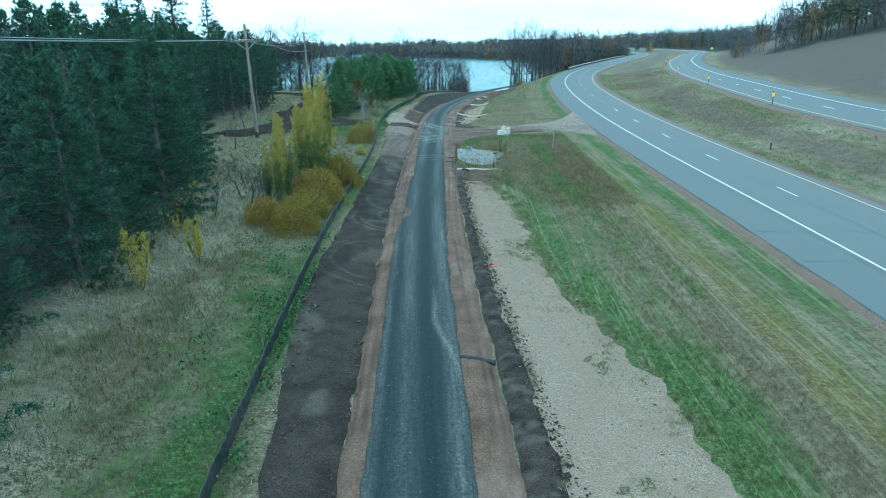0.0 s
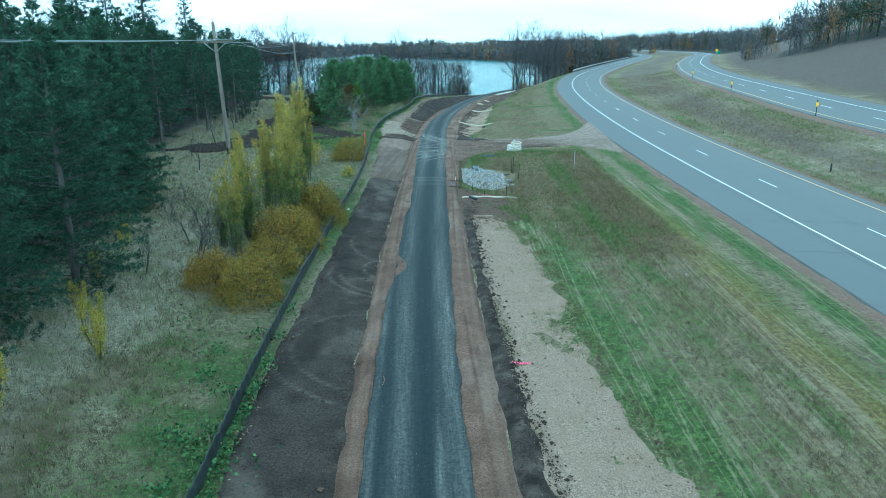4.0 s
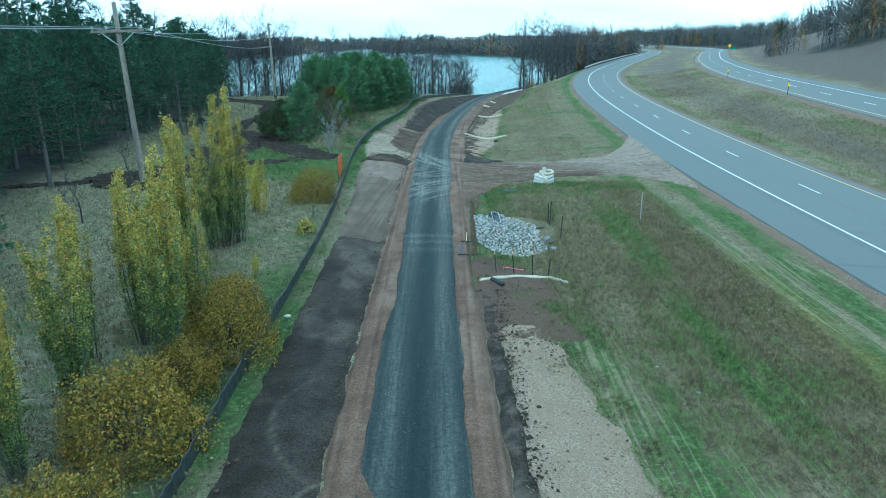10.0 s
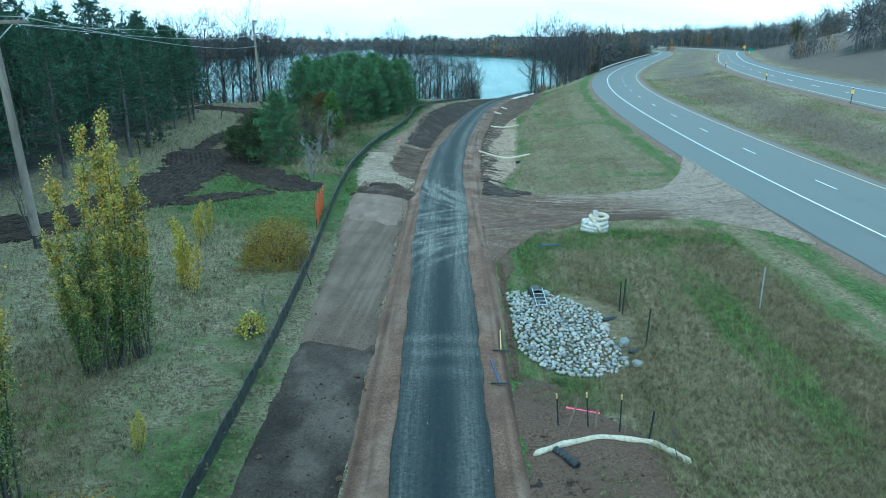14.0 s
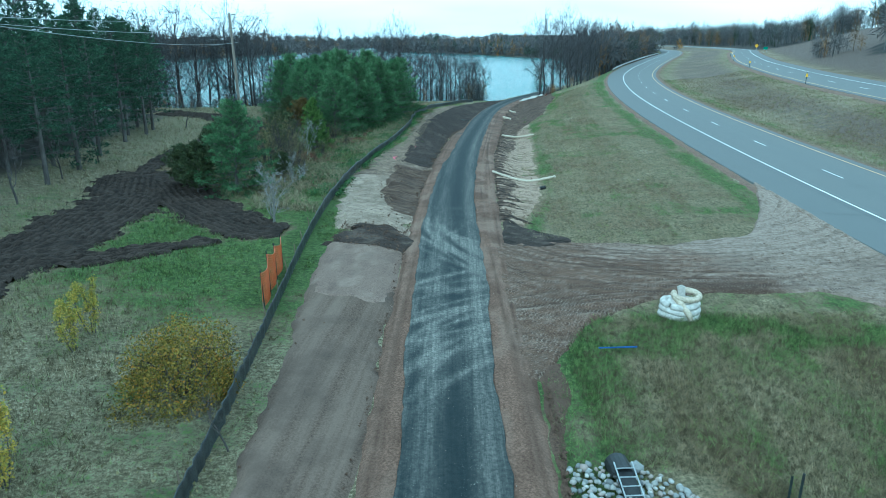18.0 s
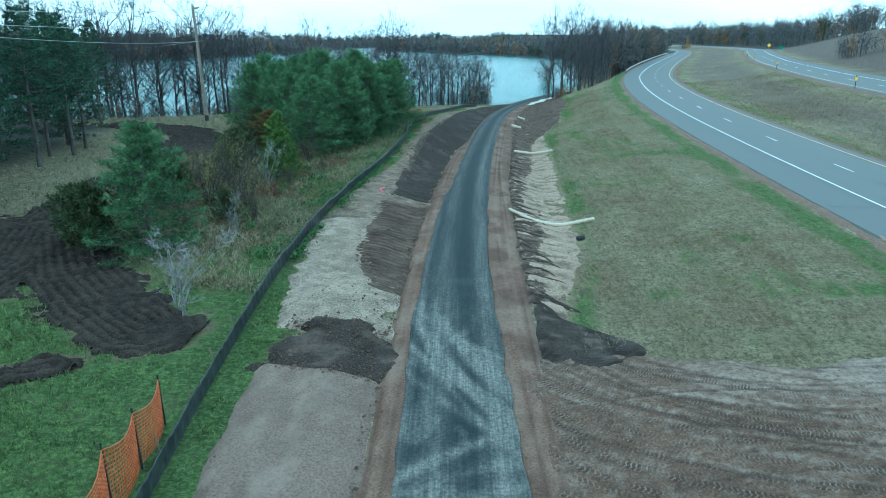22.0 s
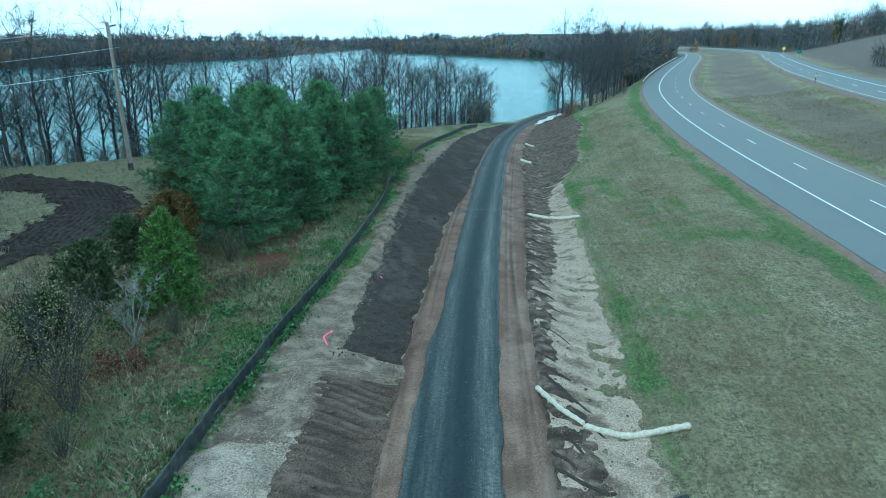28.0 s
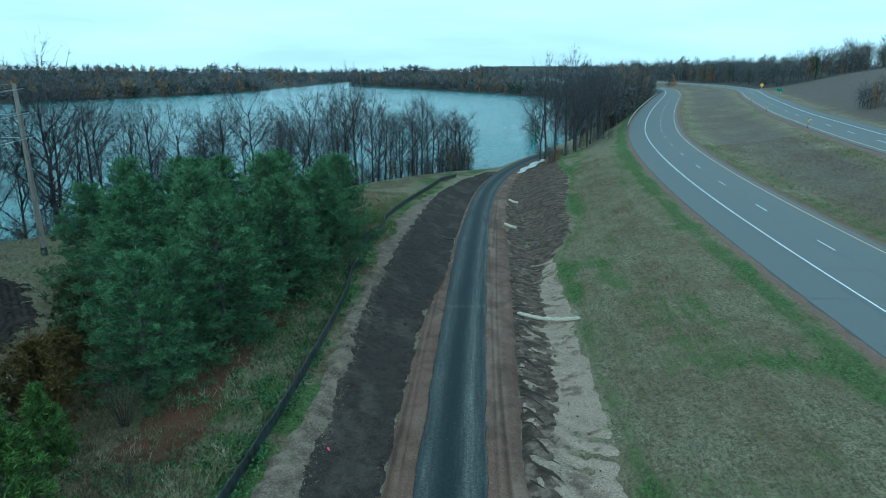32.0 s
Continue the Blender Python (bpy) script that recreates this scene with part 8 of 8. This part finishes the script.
tall = np.where(y < 64, 0.10 + 0.12 * np.exp(-((droad - 4.8) / 1.7) ** 2) + 0.11 * smooth(44, 50, y) * smooth(3, 6, droad), 0.085 + 0.05 * fnoise(x * 0.5, y * 0.5, 17))
tall = np.where(droad < 3.6, 0.06, tall)
tufts("verge_grass", x, y, tall, "mown verge grass, green and straw-coloured", 6, 0.014, 0.5)
n = 11000
y = gr.uniform(6, 44, n)
x = trail_x(y) + straw_off(y) + 0.35 - gr.exponential(0.55, n).clip(0, 2.2)
k = fnoise(x * 1.3, y * 1.1, 99) > 0.44
x, y = x[k], y[k]
tufts("straw_border_grass", x, y, gr.uniform(0.04, 0.11, len(x)), "thin green and brown grass growing into the straw", 6, 0.013, 0.7, True, (0.45, 0.35, 0.2))
n = 42000
y = gr.uniform(36, 64.5, n)
lo, hi = np.where(y < 46, trail_x(y) + straw_off(y), tan_r(y)) + 1.0, road_x(y) + ROAD_L - 3.2
x = lo + (hi - lo) * gr.random(n)
k = gr.random(n) < smooth(36, 50, y + 6 * (fnoise(x * 0.5, y * 0.3, 94) - 0.5) + 3 * smooth(7, 4, hi - x))
x, y = x[k], y[k]
tufts("rough_grass", x, y, gr.uniform(0.14, 0.34, len(x)) * (0.3 + 1.1 * fnoise(x * 0.8, y * 0.8, 95)), "rough uncut grass round the culvert", 6, 0.012, 0.5)
n = 64000
y = gr.uniform(70, 165, n)
lo, hi = np.where(y < 73, tan_r(y), np.where(y < 124, swale_r(y), soil_r(y))) + 0.3, road_x(y) + ROAD_L - 1.2
x = lo + (hi - lo) * gr.random(n)
row = road_x(y) + ROAD_L - x
k = ~bare(x, y) & (fnoise(row * 1.6, y * 0.12, 97) + 0.08 * np.sin(row * 5.2) > 0.47)
x, y = x[k], y[k]
sp = Soup()
base = np.stack([x, y, land(x, y) + lumps(x, y) + 0.06], -1)
a, ln = gr.normal(size=len(x)) * 0.55 + 1.5, gr.uniform(0.06, 0.16, len(x))
sp.blades(base, base + np.stack([np.cos(a) * ln, np.sin(a) * ln, gr.uniform(0.0, 0.10, len(x))], -1), 0.015, gr)
M_HAY = foliage("mown_hay", ((0.0, (0.085, 0.080, 0.046)), (0.5, (0.160, 0.146, 0.088)), (1.0, (0.29, 0.26, 0.17))), tree=0.0)
tagged(put("mown_hay", sp.mesh("mown_hay", M_HAY)), "pale cut grass lying on the verge", "grass", kind="stuff")
px = gr.random((70, 2))
cy = np.where(px[:, 0] < 0.4, gr.uniform(9, 42, 70), gr.uniform(75, 140, 70))
cx = np.where(px[:, 0] < 0.4, trail_x(cy) + dark_off(cy) + 0.8 + px[:, 1] * (straw_off(cy) - dark_off(cy) - 0.6), np.where(px[:, 0] < 0.8, fence_x(cy) + 0.9 + px[:, 1] ** 2 * 1.6, swale_r(cy) - 0.2 - 1.2 * px[:, 1] ** 2))
m = 26
x, y = np.repeat(cx, m) + gr.normal(size=70 * m) * np.repeat(gr.uniform(0.08, 0.3, 70), m), np.repeat(cy, m) + gr.normal(size=70 * m) * np.repeat(gr.uniform(0.1, 0.45, 70), m)
for k, (wx, wy) in enumerate(((-1.3, 46.3), (-1.0, 46.9), (0.6, 46.4), (0.95, 47.4), (1.2, 46.0), (1.5, 46.9), (0.2, 49.4), (0.5, 50.3), (0.0, 50.9), (-0.2, 45.2), (0.4, 44.6), (-2.6, 58.4), (-2.4, 60.2))):
    x[k * m:(k + 1) * m], y[k * m:(k + 1) * m] = wx + gr.normal(size=m) * 0.28, wy + gr.normal(size=m) * 0.35
tufts("straw_weeds", x, y, gr.uniform(0.05, 0.14, 70 * m), "green weeds sprouting through the straw", 6, 0.022, 0.7, True, (0.95, 0, 0))
n = 18000
y = gr.uniform(40, 180, n)
lo, hi = road_x(y) + ROAD_R + 1, far_x(y) + FAR_L - 1
x = lo + (hi - lo) * gr.random(n)
tufts("median_grass", x, y, gr.uniform(0.12, 0.3, n), "dry grass of the median", 5, 0.022, 0.5)


def scatter(name, x, y, up, size, material, label, flat=0.7, category="clods"):
    """Loose lumps: small uneven octahedra."""
    n = len(x)
    o = np.array([(1, 0, 0), (-1, 0, 0), (0, 1, 0), (0, -1, 0), (0, 0, 1), (0, 0, -1)], float)
    f = np.array([(0, 2, 4), (2, 1, 4), (1, 3, 4), (3, 0, 4), (2, 0, 5), (1, 2, 5), (3, 1, 5), (0, 3, 5)])
    v = o[None] * gr.uniform(0.6, 1.3, (n, 6, 1)) * (0.62 * size)[:, None, None] * np.array([1, 1, flat])
    a = gr.uniform(0, 6.28, n)
    c, s = np.cos(a)[:, None], np.sin(a)[:, None]
    z = land(x, y) + up
    V = np.stack([v[..., 0] * c - v[..., 1] * s + x[:, None], v[..., 0] * s + v[..., 1] * c + y[:, None], v[..., 2] + z[:, None]], -1)
    F = (f[None] + (np.arange(n) * 6)[:, None, None]).reshape(-1, 3)
    return tagged(put(name, mesh_data(name, V.reshape(-1, 3), F, material)), label, category, kind="stuff")


n = 3600
y = gr.uniform(8, 50, n)
a, b = soil_l(y), tan_l(y)
x = a + (b - a) * gr.random(n)
scatter("soil_clods", x, y, 0.03, gr.exponential(0.014, n) + 0.008, M_BED, "loose clods on the raked topsoil")
n = 3600
y = gr.uniform(8, 47, n)
x = trail_x(y) + dark_off(y) + gr.normal(size=n) * 0.16
scatter("soil_clods", x, y, 0.045, gr.exponential(0.022, n) + 0.012, M_TOPSOIL, "crumbs of dark soil spilling over the straw")
n = 4200
y = gr.uniform(89, 170, n)
a, b = np.where(y < 76, -10.8, berm_l(y)), tan_l(y) - 0.1
x = a + (b - a) * gr.random(n)
scatter("soil_clods", x, y, 0.07, gr.exponential(0.02, n) + 0.010, M_TOPSOIL, "clods on the fresh soil bank")
n = 2600
y = np.concatenate([gr.uniform(41, 60, n // 2), gr.uniform(112, 180, n // 2)])
b = np.where(y < 62, tan_r(y) + 0.2 + 2.3 * (y < 51), soil_r(y))
x = tan_r(y) + (b - tan_r(y)) * gr.random(n)
scatter("soil_clods", x, y, 0.05, gr.exponential(0.025, n) + 0.012, M_BANK, "clods and pebbles on bare brown soil")
n = 2600
y = gr.uniform(8, 43, n)
x = trail_x(y) + straw_off(y) - gr.exponential(1.1, n).clip(0, 3.5) + 0.2
scatter("soil_clods", x, y, 0.035, gr.exponential(0.014, n) + 0.010, M_BANK, "crumbs of soil showing through the straw")
n = 2600
y = gr.uniform(8, 120, n)
x = np.where(gr.random(n) < 0.5, tan_l(y) + gr.normal(size=n) * 0.08, soil_l(np.minimum(y, 68)) + np.abs(gr.normal(size=n)) * 0.35)
x = np.where(y > 68, tan_l(y) + gr.normal(size=n) * 0.1, x)
scatter("soil_clods", x, y, 0.06, gr.exponential(0.022, n) + 0.012, M_BANK, "clods along the edges of the graded strips")
n = 30000
x, y = gr.uniform(-34, -14.0, n), gr.uniform(60, 112, n)
k = track_mask(x, y) > 0.25
scatter("soil_clods", x[k], y[k], 0.07, gr.exponential(0.02, k.sum()) + 0.012, M_PLOUGH, "turned clods on the ploughed track")
n = 1500
x, y = gr.uniform(-10.9, -8.2, n), 70.1 + 3.3 * gr.random(n)
scatter("soil_clods", x, y, 0.12, gr.exponential(0.018, n) + 0.012, M_BANK, "clods on the dark topsoil heap")
n = 900
y = gr.uniform(70, 89, n)
a, b = np.where(y < 76, -10.8, berm_l(y)), tan_l(y) - 0.1
scatter("soil_clods", a + (b - a) * gr.random(n), y, 0.07, gr.exponential(0.02, n) + 0.012, M_BANK, "brown clods on the tracked bank")
n = 1500
y = gr.uniform(8, 150, n)
x = trail_x(y) + gr.uniform(-1.15, 1.15, n)
scatter("trail_pebbles", x, y, 0.12, gr.exponential(0.007, n) + 0.006, M_GRAVEL, "pale crumbs of gravel on the asphalt", 0.5, "pebbles")
n = 2200
y = gr.uniform(76, 126, n)
x = tan_r(y) + gr.exponential(0.6, n).clip(0, 2.2)
scatter("soil_clods", x, y, 0.06, gr.exponential(0.022, n) + 0.012, M_BANK, "crumbled clods along the swale")
n = 420
x, y = gr.uniform(-3.5, 8.8, n), gr.uniform(60, 76, n)
k = (y > drive_lo(x)) & (y < drive_hi(x))
scatter("drive_clods", x[k], y[k], 0.06, gr.exponential(0.02, k.sum()) + 0.012, M_BANK, "clods on the dirt crossing")

# dark raked ridges over the straw of the swale
s = Soup()
for k in range(46):
    y0 = 75.5 + k * 0.98 + gr.uniform(-0.25, 0.25)
    x0 = float(tan_r(y0))
    ln = gr.uniform(0.5, 1.5) * (1.0 if y0 < 108 else 0.6)
    u = np.linspace(0, 1, 14)
    xs, ys = x0 + ln * u, y0 - 1.1 * u ** 1.5 + 0.15 * np.sin(u * 5 + k)
    s.tube(np.stack([xs, ys, land(xs, ys) + 0.012], -1), (0.035 + 0.055 * gr.random()) * np.sin(np.pi * np.clip(u * 0.9 + 0.1, 0, 1)) ** 0.6 * (1 + 0.4 * (fnoise(u * 9, u * 0 + k, 3) - 0.5)) + 0.01, 7)
tagged(soup_part("raked_ridges", s, M_TOPSOIL, None), "dark raked ridges of soil across the straw", "soil", kind="stuff")


def straws(name, x, y, up, label):
    n = len(x)
    base = np.stack([x, y, land(x, y) + up], -1)
    a = gr.uniform(0, 6.28, n)
    ln = gr.uniform(0.04, 0.13, n)
    tip = base + np.stack([np.cos(a) * ln, np.sin(a) * ln, gr.uniform(0.0, 0.05, n)], -1)
    sp = Soup()
    sp.blades(base, tip, 0.009, gr)
    return tagged(put(name, sp.mesh(name, M_STRAWS)), label, "straw", kind="stuff")


M_STRAWS = foliage("loose_straw", ((0.0, (0.14, 0.102, 0.066)), (0.5, (0.33, 0.25, 0.172)), (1.0, (0.54, 0.43, 0.31))), tree=0.0)
n = 26000
y = gr.uniform(8, 43.5, n)
a, b = trail_x(y) + dark_off(y) - 0.1, trail_x(y) + straw_off(y)
straws("loose_straw", a + (b - a) * gr.random(n) + gr.normal(size=n) * 0.12, y, 0.045, "loose straw scattered over the seeded band")
n = 16000
y = gr.uniform(75, 122, n)
a, b = tan_r(y) + 0.3, swale_r(y)
straws("loose_straw", a + (b - a) * gr.random(n) ** 0.7 + gr.normal(size=n) * 0.1, y, 0.05, "loose straw scattered over the swale")
n = 12000
y = gr.uniform(73, 140, n)
a, b = fence_x(y) + 0.9, berm_l(np.maximum(y, 75)) + 0.5
straws("loose_straw", a + (b - a) * gr.random(n), y, 0.05, "loose straw scattered along the bank")
n = 2600
y = gr.uniform(8, 60, n)
x = fence_x(y) - np.abs(gr.normal(size=n)) * 1.6 + 0.5
sp = Soup()
sp.leaves(np.stack([x, y, land(x, y) + 0.10], -1), 0.06, gr, 6.0)
tagged(put("fallen_leaves", sp.mesh("fallen_leaves", M_TAWNY)), "fallen tawny leaves beside the silt fence", "leaves", kind="stuff")


# ---- small loose things ----
bm = bmesh.new()
rod(bm, (-1.75, 62.15, float(land(-1.75, 62.15)) + 0.16), (-0.75, 62.2, float(land(-0.75, 62.2)) + 0.17), 0.022, None, 6)
lath = tagged(new("blue_lath"), "blue plastic lath lying in the grass", "lath")
part("rod", bm, M_BLUE, lath)
for x, y, s in ((2.85, 39.4, 0.16), (2.2, 40.8, 0.13), (6.4, 33.5, 0.14), (7.7, 98.0, 0.16), (3.4, 84.0, 0.14), (5.6, 92.5, 0.13)):
    o = tagged(put("field_stone", rock_meshes[int(x * 7) % 9]), "pale stone lying in the verge grass", "rock", "field stones")
    o.matrix_basis = pose(x, y, float(land(x, y)) + 0.03 + s * 0.3, 10, 5, x * 50) @ Matrix.Diagonal((s, s * 0.8, s * 0.7, 1))
bag = rock_meshes[3].copy()
bag.materials[0] = M_BAG
o = tagged(put("plastic_scrap", bag), "crumpled pale plastic scrap by the silt fence", "litter")
o.matrix_basis = pose(-8.35, 43.2, float(land(-8.35, 43.2)) + 0.08, 0, 0, 20) @ Matrix.Diagonal((0.28, 0.2, 0.14, 1))

# ---- from the plan's units to metres ----
for me in bpy.data.meshes:
    me.transform(Matrix.Scale(UNIT, 4))
for ob in scene.collection.all_objects:
    if ob.type in {"MESH", "EMPTY"}:
        ob.location = ob.location * UNIT
